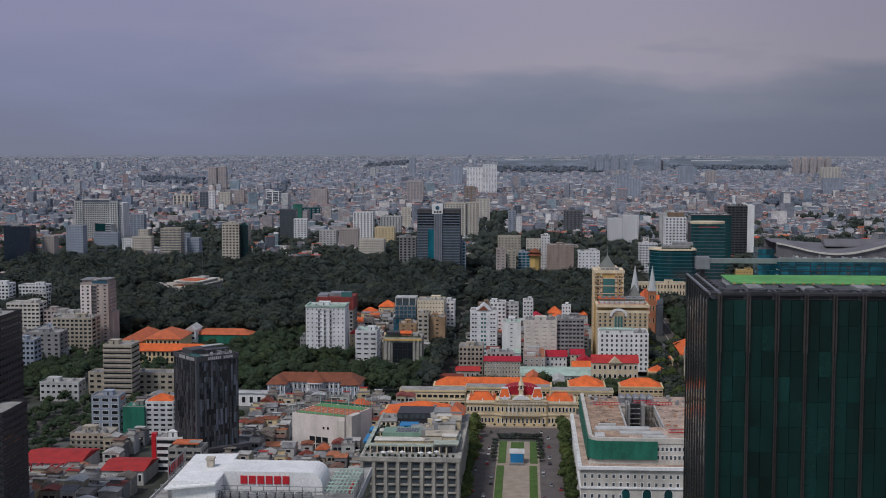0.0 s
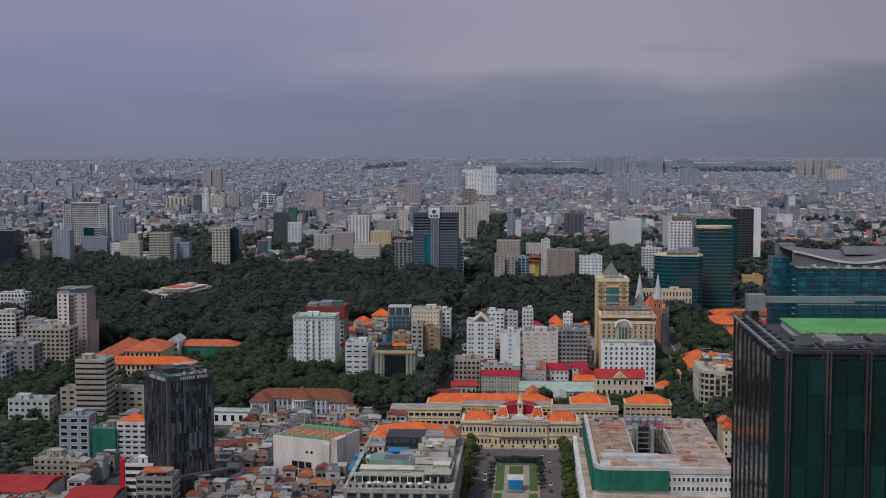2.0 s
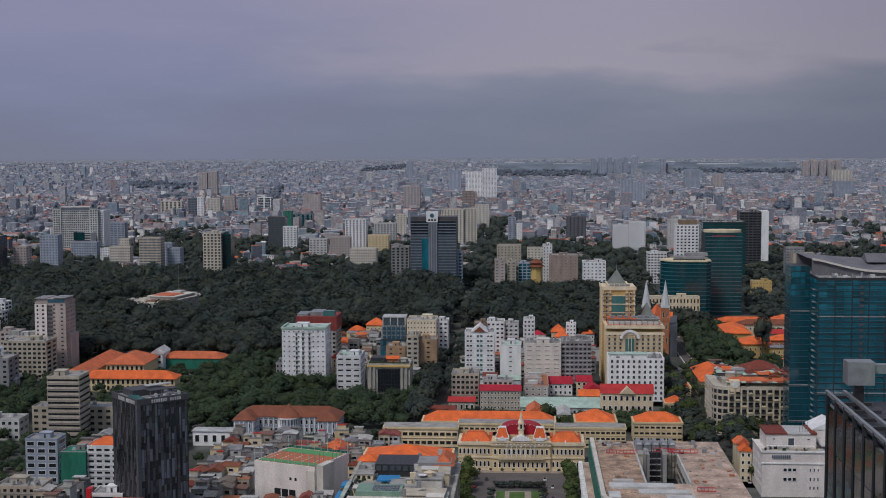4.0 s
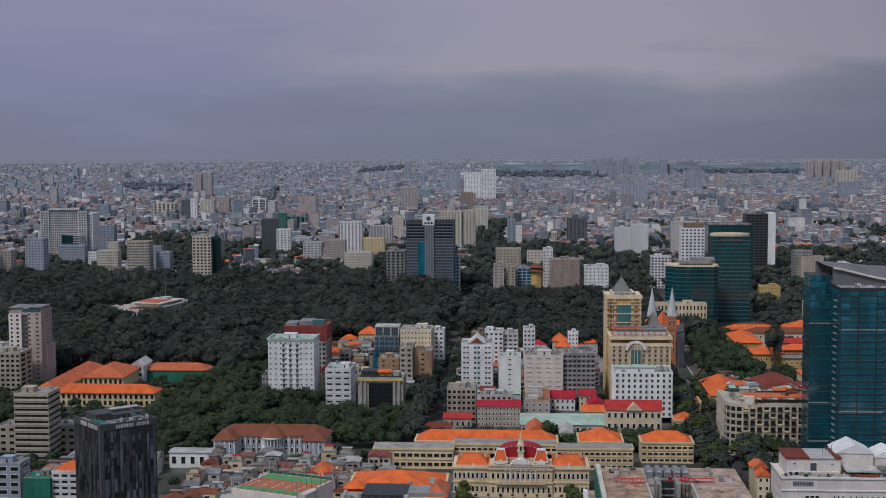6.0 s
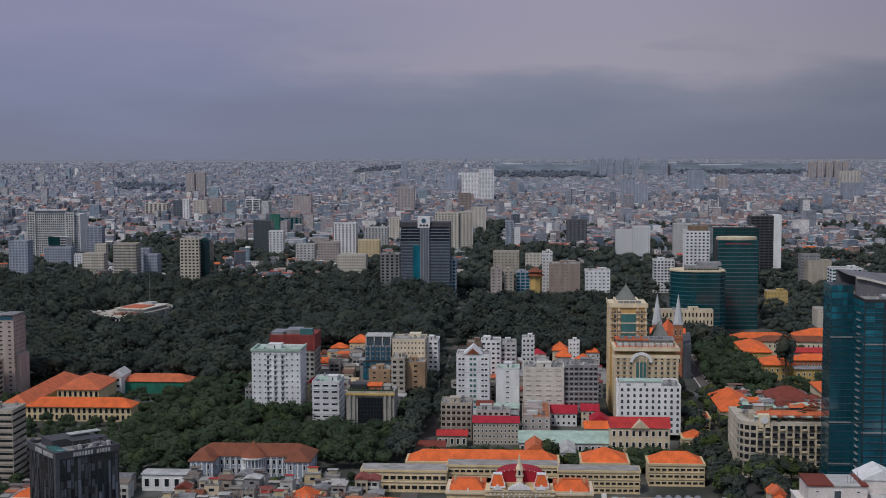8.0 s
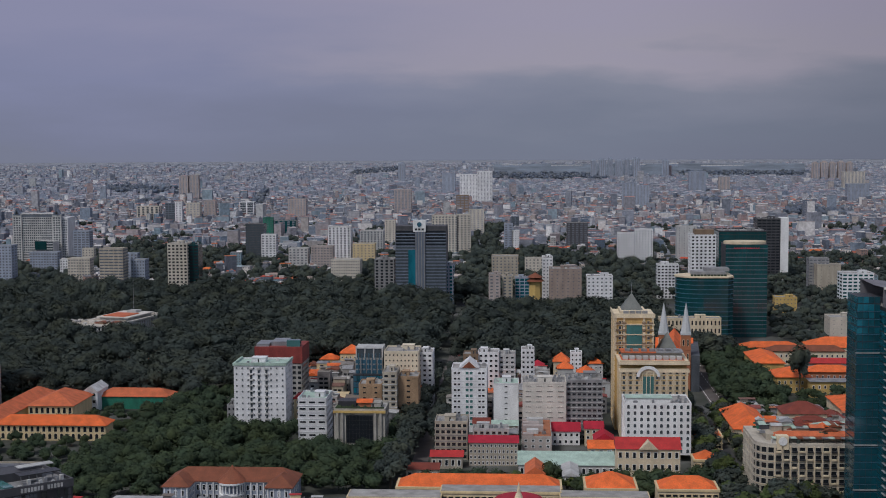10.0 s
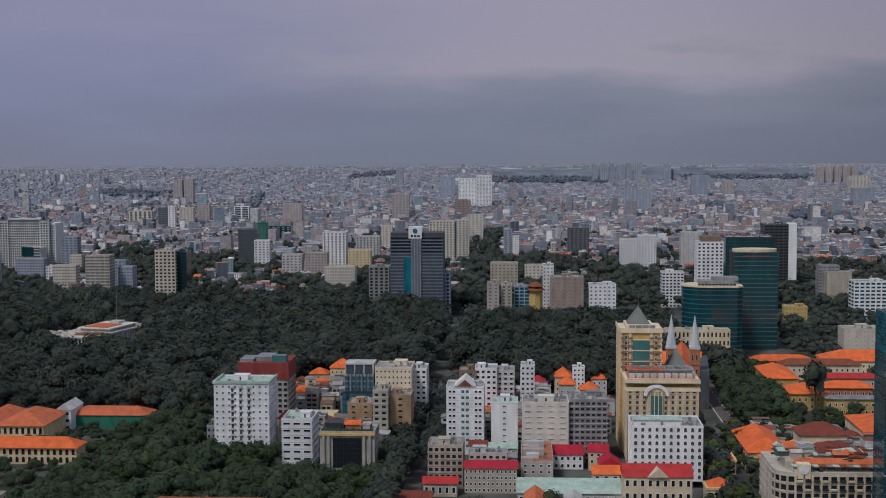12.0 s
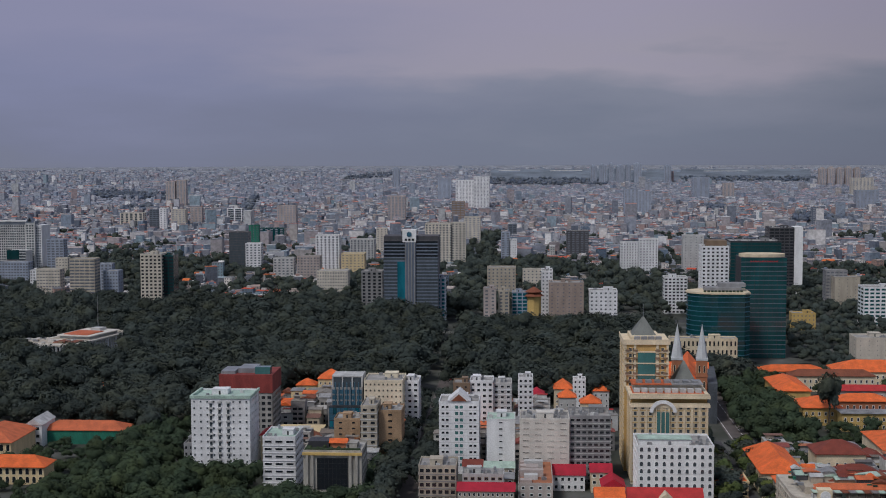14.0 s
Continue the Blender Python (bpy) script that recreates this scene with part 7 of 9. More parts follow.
def round_tower():
    """Glass plaza block: a rounded low part and a slab behind it."""
    t = thing("department_store", 181, 1500, 0, 0, "dark green glass plaza with rounded block and office slab", "building")
    bm = bmesh.new()
    pr = [(-41 + 18 * math.cos(a) * 1.3, 22 + 18 * math.sin(a)) for a in [math.pi / 2 + math.pi * i / 14 for i in range(15)]] + [(-19, 4), (-14, 9), (-14, 40)]
    pr = [(x + 20, y) for x, y in pr]

    def ring(bm, e, z0, z1):
        c = (-12, 22)
        q = [(c[0] + (x - c[0]) * (1 + e), c[1] + (y - c[1]) * (1 + e)) for x, y in pr]
        lo, hi = [bm.verts.new((x, y, z0)) for x, y in q], [bm.verts.new((x, y, z1)) for x, y in q]
        for i in range(len(q)):
            j = (i + 1) % len(q)
            bm.faces.new((lo[i], lo[j], hi[j], hi[i]))
        bm.faces.new(hi)
        bm.faces.new(lo[::-1])

    ring(bm, 0, 0, 62)
    part("round_block", bm, TEALGLASS, t)
    for i in range(15):
        bm = bmesh.new()
        ring(bm, 0.012, 4 * i + 2.6, 4 * i + 3.3)
        part("spandrel", bm, BLUENET, t)
    bm = bmesh.new()
    ring(bm, 0.03, 61.4, 62.8)
    part("rim", bm, PALE, t)
    boxes("roof_gear", t, GREY, (-30, 0, 14, 30, 63, 66), (-18, 4, 20, 34, 66, 69))
    W0, W1, H = 6, 45, 87.5
    boxes("slab_core", t, CHARCOAL, (W0, W1, 58, 88, 0, H))
    put_pieces("pane", t, TEALGLASS, [(W0 + 3.9 * k + 0.1, W0 + 3.9 * (k + 1) - 0.1, 57.8, 58.1, i * H / 22 + 0.5, i * H / 22 + 3.8) for i in range(22) for k in range(10)])
    for i in range(1, 22):
        piece("spandrel", t, SLATEBLUE, W0, W1, 57.6, 57.9, i * H / 22 - 0.15, i * H / 22 + 0.4)
    bm = bmesh.new()
    prism(bm, 26, 72, 20, 20, H, H + 2.5, 24, sy=0.6)
    part("roof_rim", bm, PALE, t)
    for k in range(12):
        piece("sign_bar", t, REDPAINT, W0 + 8 + 2.0 * k, W0 + 9.2 + 2.0 * k, 57.5, 57.8, H - 3.8, H - 2.8)
    for r_ in range(11):
        piece("terrace_plant", t, LEAF2, -32 + 3 * r_, -30 + 3 * r_, 8, 10, 63, 64.2)


round_tower()
curtain("office_tower", "dark green glass office tower with a stepped crown", "tower", 222, 276, 1850, 40, 80, 21, 12, 6, TEALGLASS, CHARCOAL)
t = tower("hotel", "white gridded hotel tower with square dark windows", "hotel", 172, 198, 1700, 24, 86, 24, 6, 5, WHITE, WHITE, BLACKGLASS, 0.55, 0.55)
boxes("roof_storey", t, BROWN, (-9, 11, 2, 18, 86, 92))
t = tower("office_tower", "slim dark office slab with a tall white end wall", "tower", 300, 330, 2055, 30, 82, 22, 5, 5, DARKGREY, DARKGREY, BLACKGLASS, 0.9, 0.6)
boxes("end_wall", t, BRIGHT, (15, 25, -2, 20, 0, 84), label="tall white end wall")
tower("office_block", "long white colonnaded block behind the plaza", "building", 118, 172, 1476, 14, 28, 4, 16, 3, PALE, PALE, BLACKGLASS, 0.5, 0.6, pier=None, clutter=0.5)


HOUSE_RECTS = []


def orange_complex():
    for i, (x0, x1, y0, d, h, rh, wall, roof, lab) in enumerate((
            (184, 232, 1432, 18, 10, 4, PALE, ORANGE, "long low wing with an orange roof"),
            (238, 300, 1420, 30, 12, 7, PALE, ORANGE, "broad hall with an orange hipped roof"),
            (177, 199, 1326, 54, 14, 5, YELLOW, ORANGE, "ochre colonial wing with an orange roof"),
            (184, 209, 1276, 30, 12, 5, YELLOW, ORANGE, "ochre colonial house with an orange roof"),
            (212, 246, 1300, 16, 12, 4, BRICK, ORANGE, "red brick wing with an orange roof"),
            (212, 262, 1340, 14, 12, 3, PINKISH, RED, "pinkish wing with a red roof"),
            (200, 262, 1400, 14, 12, 4, PALE, RUST, "long wing with a rust brown roof"),
            (204, 244, 1152, 50, 12, 6, PALE, ORANGE, "hall with a large orange roof"),
            (205, 262, 1258, 14, 12, 0.8, YELLOW, TIN, "ochre office wing with a flat grey roof"),
            (125, 147, 1090, 58, 13, 7, PALE, ORANGE, "large house with a steep orange roof beside the street"),
            (128, 150, 1046, 30, 15, 4, BEIGE, ORANGE, "house with an orange roof beside the corner hotel"),
            (162, 189, 1132, 22, 14, 6, PALE, MAROON, "house with a dark maroon roof"),
            (152, 166, 1092, 30, 10, 3, BLUEGREY, PALEGREEN, "pale blue house with a green sheet roof"))):
        HOUSE_RECTS.append((x0 - 3, x1 + 3, y0 - 4, y0 + d + 3))
        t = thing("colonial_house", (x0 + x1) / 2, y0, 0, 0, lab, "house", "orange-roofed houses")
        w = x1 - x0
        boxes("wall", t, wall, (-w / 2, w / 2, 0, d, 0, h))
        bm = bmesh.new()
        hip(bm, -w / 2, w / 2, 0, d, h, h + rh, 1.0)
        part("roof", bm, roof, t)
        nb = max(int(w / 4), 3)
        me = window_mesh(1.5, 2.4, BRIGHT, BLACKGLASS)
        for f in range(max(int(h / 5), 1)):
            put_windows(t, me, [(-w / 2 + w / nb * (k + 0.5), 0, 3 + 4.8 * f, 0) for k in range(nb)])


orange_complex()

strip("lawn", 133, 149, 868, 958, GRASS, "green park lawn between the streets", 0.12, "lawn")
def corner_store():
    t = thing("department_store", 160, 822, 0, 0, "pinkish white department store with roof terrace and gabled halls", "building")
    boxes("wall", t, PLASTER, (-37, 40, 0, 30, 0, 24), label="plain pinkish white rendered walls")
    boxes("cornice", t, BRIGHT, (-37.4, 40.4, -0.4, 0.2, 17.6, 18.2), (-37.4, 40.4, -0.5, 0.3, 23.6, 24.5), (-37.5, -37.0, 0.3, 30, 23.6, 24.5))
    wm = window_mesh(2.0, 1.9, WHITE, BLACKGLASS)
    for k in range(3):
        add_window(t, wm, -25 + 2.4 * k, 0, 14.5)
        add_window(t, wm, -25 + 2.4 * k, 0, 9.5)
    ws_ = window_mesh(0.8, 1.8, WHITE, BLACKGLASS)
    for k in range(10):
        for z in (5.0, 9.5, 14.5):
            add_window(t, ws_, -12 + (2.0 * k if k < 3 else 2.6 * k), 0, z)
    for k in range(7):
        for z in (6, 10.5, 15, 20):
            add_window(t, ws_, -37, 3 + 3.8 * k, z, -90)
    for k in range(9):
        piece("sign_bar", t, SLATEBLUE, -32 + 1.1 * k, -31.2 + 1.1 * k, -0.5, -0.3, 20.6, 22.4)
    boxes("terrace", t, BEIGE, (-36.5, -8, 0.4, 6, 24, 24.3))
    boxes("upper_storey", t, PLASTER, (-34, -8, 6, 26, 24, 32))
    add_window(t, window_mesh(3.4, 4.2, BRIGHT, GREYGLASS), -21, 6, 28)
    for x in (-30, -12):
        add_window(t, window_mesh(1.6, 0.9, WHITE, BLACKGLASS), x, 6, 29.5)
    boxes("upper_roof", t, MAROON, (-34.5, -23, 5.5, 26.5, 32, 32.8))
    boxes("upper_roof", t, MAROON, (-11, -7.6, 5.5, 26.5, 32, 32.8))
    boxes("upper_roof", t, OFFWHITE, (-23, -11, 5.6, 26.4, 32, 32.5))
    for x0, x1, y0, y1, z0, z1, m in ((-9, 9, 12, 30, 33.5, 38, WHITE), (9, 26, 14, 30, 31, 35, BRIGHT), (26, 39, 8, 28, 29, 33, WHITE)):
        boxes("hall", t, PLASTER, (x0, x1, y0, y1, 24, z0))
        bm = bmesh.new()
        gable(bm, x0, x1, y0, y1, z0, z1, 0.4, "y")
        part("hall_roof", bm, m, t, "pale gabled hall roof")
    boxes("front_roof", t, WHITETIN, (-6, 22, 2, 12, 26.5, 27.2))
    boxes("front_roof", t, SLATE, (10, 17, 1.6, 9, 27.3, 28.2))
    boxes("front_roof", t, RUST, (-2, 9, 0.8, 3.0, 24.6, 25.4))
    sr = random.Random(44)
    for k in range(40):
        x, y = sr.uniform(-35, 38), sr.uniform(1.0, 5.4)
        q = sr.uniform(0.3, 0.9)
        piece("roof_gear", t, sr.choice((GREY, OFFWHITE, STEEL, LEAF2, BEIGE, CHARCOAL)), x - q, x + q, y - 0.4, y + 0.4, 24, 24.5 + sr.uniform(0.4, 1.6))
    for k in range(14):
        piece("parasol", t, BRIGHT, -34 + 1.8 * k, -32.7 + 1.8 * k, 3.6, 4.8, 26.1, 26.4)
    bm = bmesh.new()
    for k in range(4):
        box(bm, -16 + 1.4 * k, -15.8 + 1.4 * k, 10, 10.2, 32.5, 36 + (k % 2) * 2)
    part("antenna", bm, STEEL, t)


corner_store()
for k in range(3):
    hall(116.5, 122.8, 853 + 9 * k, 8.6, 17 + 2 * (k % 2), 3, ORANGE if k != 1 else ORANGE2, PALE, "narrow street house with an orange roof", "y", bays=2, floors=4, group="narrow street houses")

# ---- beyond the park ----
def twin_bank():
    t = thing("office_tower", -115, 1762, 0, 0, "twin grey office towers with a white sign box between them", "tower")
    for x0, x1, h, gl in ((-28, -6, 88, BLUEGLASS), (5, 28, 88, BLUEGREY)):
        boxes("wall", t, DARKGREY, (x0, x1, 0, 34, 0, h))
        for i in range(24):
            z = 3 + i * 3.5
            piece("band", t, BANKBAND, x0 - 0.3, x1 + 0.3, -0.4, 0, z, z + 1.3)
            piece("window_band", t, GREYGLASS if i < 19 else BLACKGLASS, x0 + 0.5, x1 - 0.5, -0.2, 0, z + 1.3, z + 3.5)
        boxes("roof_frame", t, DARKGREY, (x0, x1, 2, 30, h, h + 4))
    boxes("glass_strip", t, BLUEGLASS, (-14, -6, -0.5, 0, 0, 66))
    boxes("centre", t, BANKBAND, (-6, 5, -1.5, 30, 0, 87))
    for k in range(4):
        piece("centre_fin", t, GREY, -5.6 + 3 * k, -4.6 + 3 * k, -2.0, -1.5, 0, 86)
    boxes("sign_box", t, BRIGHT, (-8.5, 5.5, -1.8, 10, 86, 98.5), label="white rooftop sign box")
    bm = bmesh.new()
    prism(bm, 0, 0, 2.6, 2.6, -0.3, 0.3, 16)
    ob = part("sign_disc", bm, BLUENET, t)
    ob.rotation_euler, ob.location = (radians(90), 0, 0), (-1.5, -2.1, 94)
    for k in range(3):
        piece("sign_bar", t, BLACKGLASS, -6.2 + 3.6 * k, -3.8 + 3.6 * k, -2.1, -1.8, 87.5, 89.7)


twin_bank()
FAR_RECTS = []


def far_block(x0, x1, y, depth, top, floors, bays, wall, glass, ww, wh, label):
    """A block beyond the park, standing on the rising land where it is far off."""
    z = rise((x0 + x1) / 2, y)
    # beyond 2700 m the panes switch to the copy with more haze painted in
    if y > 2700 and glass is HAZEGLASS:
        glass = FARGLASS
    FAR_RECTS.append((x0 - 4, x1 + 4, y - 6, y + depth + 4))
    name = "apartment_block" if "block" in label or "apartment" in label else ("house" if "house" in label else "office_block")
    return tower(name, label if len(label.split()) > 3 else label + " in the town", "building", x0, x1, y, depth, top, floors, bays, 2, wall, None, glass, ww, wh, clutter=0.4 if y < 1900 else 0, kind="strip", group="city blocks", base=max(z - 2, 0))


far_block(-169, -147, 1785, 24, 53, 15, 4, GREY, BLACKGLASS, 0.5, 0.6, "slim grey ribbed tower")
far_block(-419.5, -396, 1842, 26, 66, 17, 5, DULLCREAM, BLACKGLASS, 0.55, 0.5, "cream tower with ochre top")
far_block(-396, -385, 1850, 22, 64, 17, 2, TEALGLASS, BLACKGLASS, 0.8, 0.7, "green glass side tower")
far_block(25, 58.5, 1696, 26, 50.5, 14, 6, DUSKY, HAZEGLASS, 0.25, 0.25, "pinkish blank office block")
far_block(18, 29, 1724, 30, 59.5, 16, 3, WHITE, HAZEGLASS, 0.4, 0.4, "white office block end")
far_block(64, 91, 1696, 22, 43, 11, 6, WHITE, HAZEGLASS, 0.4, 0.4, "small white park-side block")
far_block(-38, -26, 1670, 18, 47.5, 14, 2, PINKISH, HAZEGLASS, 0.4, 0.4, "narrow pinkish house with an orange top")
far_block(-24, -13.5, 1676, 18, 45, 14, 2, BEIGE, HAZEGLASS, 0.5, 0.5, "narrow beige balcony house")
far_block(-11, 4, 1690, 16, 42, 12, 3, BLUEGREY, BLUEGLASS, 0.8, 0.7, "small blue glass house")
far_block(-95, -80, 1770, 18, 48, 12, 3, BLUEGREY, BLUEGLASS, 0.6, 0.6, "small blue grey block beside the bank towers")
FAR_RECTS.append((-792, -690, 2290, 2360))


def gabled_hotel():
    """The broad pale hotel slab with blue gables on its corner turrets."""
    t = tower("hotel", "broad pale blue hotel slab with gabled corner turrets", "hotel", -783, -712, 2314, 26, 71, 19, 22, 7, OFFWHITE, OFFWHITE, GREYGLASS, 0.66, 0.62, kind="strip", clutter=0)
    boxes("top_storey", t, SLATEBLUE, (-34, 34, -0.4, 25, 71.5, 75.5), label="dark glazed top storey")
    boxes("roof_rim", t, OFFWHITE, (-35, 35, -1, 26, 75.5, 76.6))
    for x in (-31, 31):
        boxes("turret", t, OFFWHITE, (x - 7, x + 7, -2.2, 0.5, 0, 76))
        put_windows(t, window_mesh(2.6, 2.3, OFFWHITE, GREYGLASS, "strip"), [(x - 3.9 + 3.9 * k, -2.2, 2.6 + 3.74 * i, 0) for i in range(19) for k in range(3)])
        bm = bmesh.new()
        gable(bm, x - 6, x + 6, -2.6, 6, 74.5, 85, 0.3, "y")
        part("gable", bm, BANKBAND, t, "steep slate blue gable")
        bm = bmesh.new()
        gable(bm, x - 2.4, x + 2.4, -2.9, -2.5, 76, 82, 0.0, "y")
        part("gable_window", bm, OFFWHITE, t)
    bm = bmesh.new()
    box(bm, 34, 46, 4, 40, 0, 70)
    part("side_wing", bm, WHITE, t)
    put_windows(t, window_mesh(1.7, 2.1, OFFWHITE, HAZEGLASS, "strip"), [(36 + 2.6 * k, 4, 3 + 3.7 * i, 0) for i in range(18) for k in range(4)])
    boxes("annexe", t, OFFWHITE, (8, 36, -34, -8, 0, 36))
    for i in range(9):
        piece("annexe_band", t, GREYGLASS, 8.5, 35.5, -34.2, -33.9, 2 + 4 * i, 4.4 + 4 * i)
    boxes("annexe_glass", t, TEALGLASS, (8, 26, -34.6, -34.25, 24, 37))


gabled_hotel()
far_block(-750, -712, 1900, 26, 57, 15, 8, NAVY, NAVY, 0.9, 0.75, "dark blue glass office tower beyond the park")
far_block(-707, -689, 1935, 20, 40, 11, 4, PINKISH, HAZEGLASS, 0.5, 0.5, "pinkish brown apartment block")
far_block(-690, -664, 1990, 20, 52, 14, 6, BLUEGREY, HAZEGLASS, 0.5, 0.5, "pale blue grey apartment block")
far_block(-700, -660, 2150, 18, 30, 8, 10, BLUEGREY, HAZEGLASS, 0.6, 0.5, "long pale blue block with balconies")
far_block(-632, -610, 2080, 18, 26, 7, 6, WHITE, HAZEGLASS, 0.5, 0.5, "low white corner house")
far_block(-585, -556, 1975, 16, 37, 10, 8, DULLCREAM, HAZEGLASS, 0.6, 0.4, "cream gridded office block")
far_block(-500, -482, 1965, 20, 36, 9, 5, BLUEGREY, HAZEGLASS, 0.5, 0.4, "pale grey house with a ribbed side")
far_block(-668, -644, 2244, 17, 54.0, 15, 4, BLUEGREY, HAZEGLASS, 0.7, 0.6, "slim grey blue tower")
far_block(-644, -627, 2210, 12, 30.7, 8, 4, DULLCREAM, HAZEGLASS, 0.4, 0.4, "small cream house")
far_block(-533, -503, 1942, 21, 52.0, 14, 5, BEIGE, HAZEGLASS, 0.9, 0.5, "beige banded block")
far_block(-543, -523, 2074, 14, 35.0, 9, 4, BLUEGREY, HAZEGLASS, 0.5, 0.6, "small grey blue block")
far_block(-811, -764, 3066, 26, 49.9, 10, 5, DULLCREAM, GREYGLASS, 0.5, 0.8, "cream and dark striped block")
far_block(-735, -715, 3010, 14, 59.4, 13, 3, SLATEBLUE, GREYGLASS, 0.8, 0.6, "dark blue office tower")
far_block(-715, -701, 3010, 12, 61.6, 14, 2, WHITE, HAZEGLASS, 0.4, 0.5, "white end wall tower")
far_block(-714, -685, 3096, 20, 55.2, 11, 4, DULLCREAM, HAZEGLASS, 0.5, 0.5, "cream gridded block")
far_block(-686, -662, 3142, 17, 57.7, 12, 3, PINKISH, HAZEGLASS, 0.5, 0.5, "pinkish ribbed block")
far_block(-616, -585, 3172, 22, 53.9, 10, 2, WHITE, GREYGLASS, 0.8, 0.8, "white framed glass block")
far_block(-434, -405, 2358, 21, 57.1, 15, 5, DARKGREY, GREYGLASS, 0.9, 0.8, "dark glass office tower")
far_block(-442, -426, 2542, 12, 56.1, 15, 3, GREENNET, HAZEGLASS, 0.3, 0.5, "teal glass tower end")
far_block(-472, -427, 2778, 26, 37.0, 9, 5, TEALGLASS, HAZEGLASS, 0.5, 0.5, "green glass office block")
far_block(-406, -383, 2340, 16, 41.7, 11, 4, WHITE, HAZEGLASS, 0.5, 0.5, "white house block")
far_block(-499, -461, 3106, 26, 62.6, 14, 6, PINKISH, HAZEGLASS, 0.5, 0.6, "pinkish gridded tower block")
far_block(-342, -314, 2216, 20, 30.6, 8, 5, OFFWHITE, HAZEGLASS, 0.5, 0.5, "white stepped house")
far_block(-297, -263, 2304, 24, 55.8, 15, 6, WHITE, HAZEGLASS, 0.45, 0.7, "white block with vertical window slots")
far_block(-265, -228, 2440, 26, 40.6, 11, 7, OFFWHITE, HAZEGLASS, 0.45, 0.7, "low white block with vertical slots")
far_block(-258, -225, 2288, 23, 31.1, 8, 6, CREAM, HAZEGLASS, 0.4, 0.4, "ochre house")
far_block(-307, -276, 2202, 22, 34.2, 9, 7, PINKISH, HAZEGLASS, 0.5, 0.45, "pinkish hotel block")
far_block(-253, -215, 2026, 26, 30.8, 8, 12, DULLCREAM, HAZEGLASS, 0.5, 0.45, "long white hall")
far_block(-243, -225, 2612, 12, 47.3, 13, 3, DULLCREAM, HAZEGLASS, 0.4, 0.4, "narrow cream tower block")
far_block(-289, -251, 3258, 26, 76.0, 17, 5, PINKISH, HAZEGLASS, 0.6, 0.7, "pale ribbed apartment tower")
far_block(-156, -112, 3504, 26, 103.0, 22, 6, WHITE, HAZEGLASS, 0.5, 0.4, "large white apartment slab")
far_block(-114, -78, 3484, 25, 111.2, 25, 5, WHITE, HAZEGLASS, 0.5, 0.4, "large white apartment slab end")
far_block(-208, -176, 3680, 22, 102.5, 19, 3, BLUEGREY, HAZEGLASS, 0.5, 0.5, "far grey tower")
far_block(-151, -124, 3242, 18, 64.6, 13, 3, BROWN, HAZEGLASS, 0.8, 0.5, "brown balcony tower")
far_block(-147, -106, 2402, 26, 67.0, 18, 8, DULLCREAM, HAZEGLASS, 0.5, 0.6, "tan gridded tower")
far_block(-108, -86, 2402, 15, 68.7, 19, 4, DULLCREAM, HAZEGLASS, 0.5, 0.5, "pale ribbed tower")
far_block(-106, -77, 2810, 20, 55.4, 14, 4, DULLCREAM, HAZEGLASS, 0.5, 0.5, "cream stepped tower")
far_block(-35, -21, 2508, 12, 47.5, 13, 2, BLUEGREY, HAZEGLASS, 0.5, 0.5, "slim grey tower")
far_block(-27, -12, 2854, 12, 39.6, 10, 2, SLATEBLUE, GREYGLASS, 0.8, 0.8, "slim dark glass tower")
far_block(-22, -10, 2508, 12, 36.8, 10, 3, WHITE, HAZEGLASS, 0.3, 0.3, "white slab beside dark glass")
far_block(-42, -9, 1956, 23, 41.7, 11, 7, BEIGE, HAZEGLASS, 0.4, 0.4, "stepped beige block")
far_block(-1, 24, 2088, 17, 27.6, 7, 5, DULLCREAM, HAZEGLASS, 0.4, 0.4, "low cream house")
far_block(69, 104, 2552, 24, 46.5, 13, 5, DARKGREY, HAZEGLASS, 0.6, 0.6, "dark patterned office block")
far_block(221, 253, 3390, 23, 85.3, 18, 4, BLUEGREY, HAZEGLASS, 0.5, 0.8, "grey twin apartment tower")
far_block(253, 281, 3388, 20, 80.4, 16, 4, BLUEGREY, HAZEGLASS, 0.5, 0.8, "grey twin apartment tower")
far_block(134, 160, 2260, 18, 49.5, 13, 7, WHITE, HAZEGLASS, 0.4, 0.5, "white stepped tower block")
far_block(157, 182, 2228, 18, 56.5, 15, 6, WHITE, HAZEGLASS, 0.4, 0.5, "taller white stepped tower block")
far_block(224, 253, 2298, 20, 56.4, 15, 4, OFFWHITE, HAZEGLASS, 0.2, 0.3, "blank white tower block")
far_block(154, 179, 1870, 18, 39.3, 11, 6, WHITE, BLACKGLASS, 0.6, 0.5, "white balcony house at the park edge")
far_block(343, 367, 1938, 17, 40.8, 11, 5, GREY, HAZEGLASS, 0.7, 0.4, "grey block with a covered roof")
far_block(349, 377, 1920, 19, 34.8, 9, 3, BEIGE, HAZEGLASS, 0.1, 0.2, "beige windowless block")
far_block(346, 380, 1778, 24, 38.5, 10, 6, WHITE, TEALGLASS, 0.7, 0.5, "white and green banded block")
far_block(270, 304, 1492, 24, 27.0, 7, 5, DULLCREAM, HAZEGLASS, 0.1, 0.2, "cream blank hall")
far_block(267, 290, 1740, 16, 16.2, 4, 6, YELLOW, HAZEGLASS, 0.3, 0.3, "ochre hall with a flat roof")
far_block(476, 502, 3654, 19, 91.1, 15, 3, PINKISH, HAZEGLASS, 0.5, 0.6, "pink far block")
far_block(407, 447, 3682, 26, 104.0, 19, 3, BLUEGREY, HAZEGLASS, 0.5, 0.6, "grey far tower")
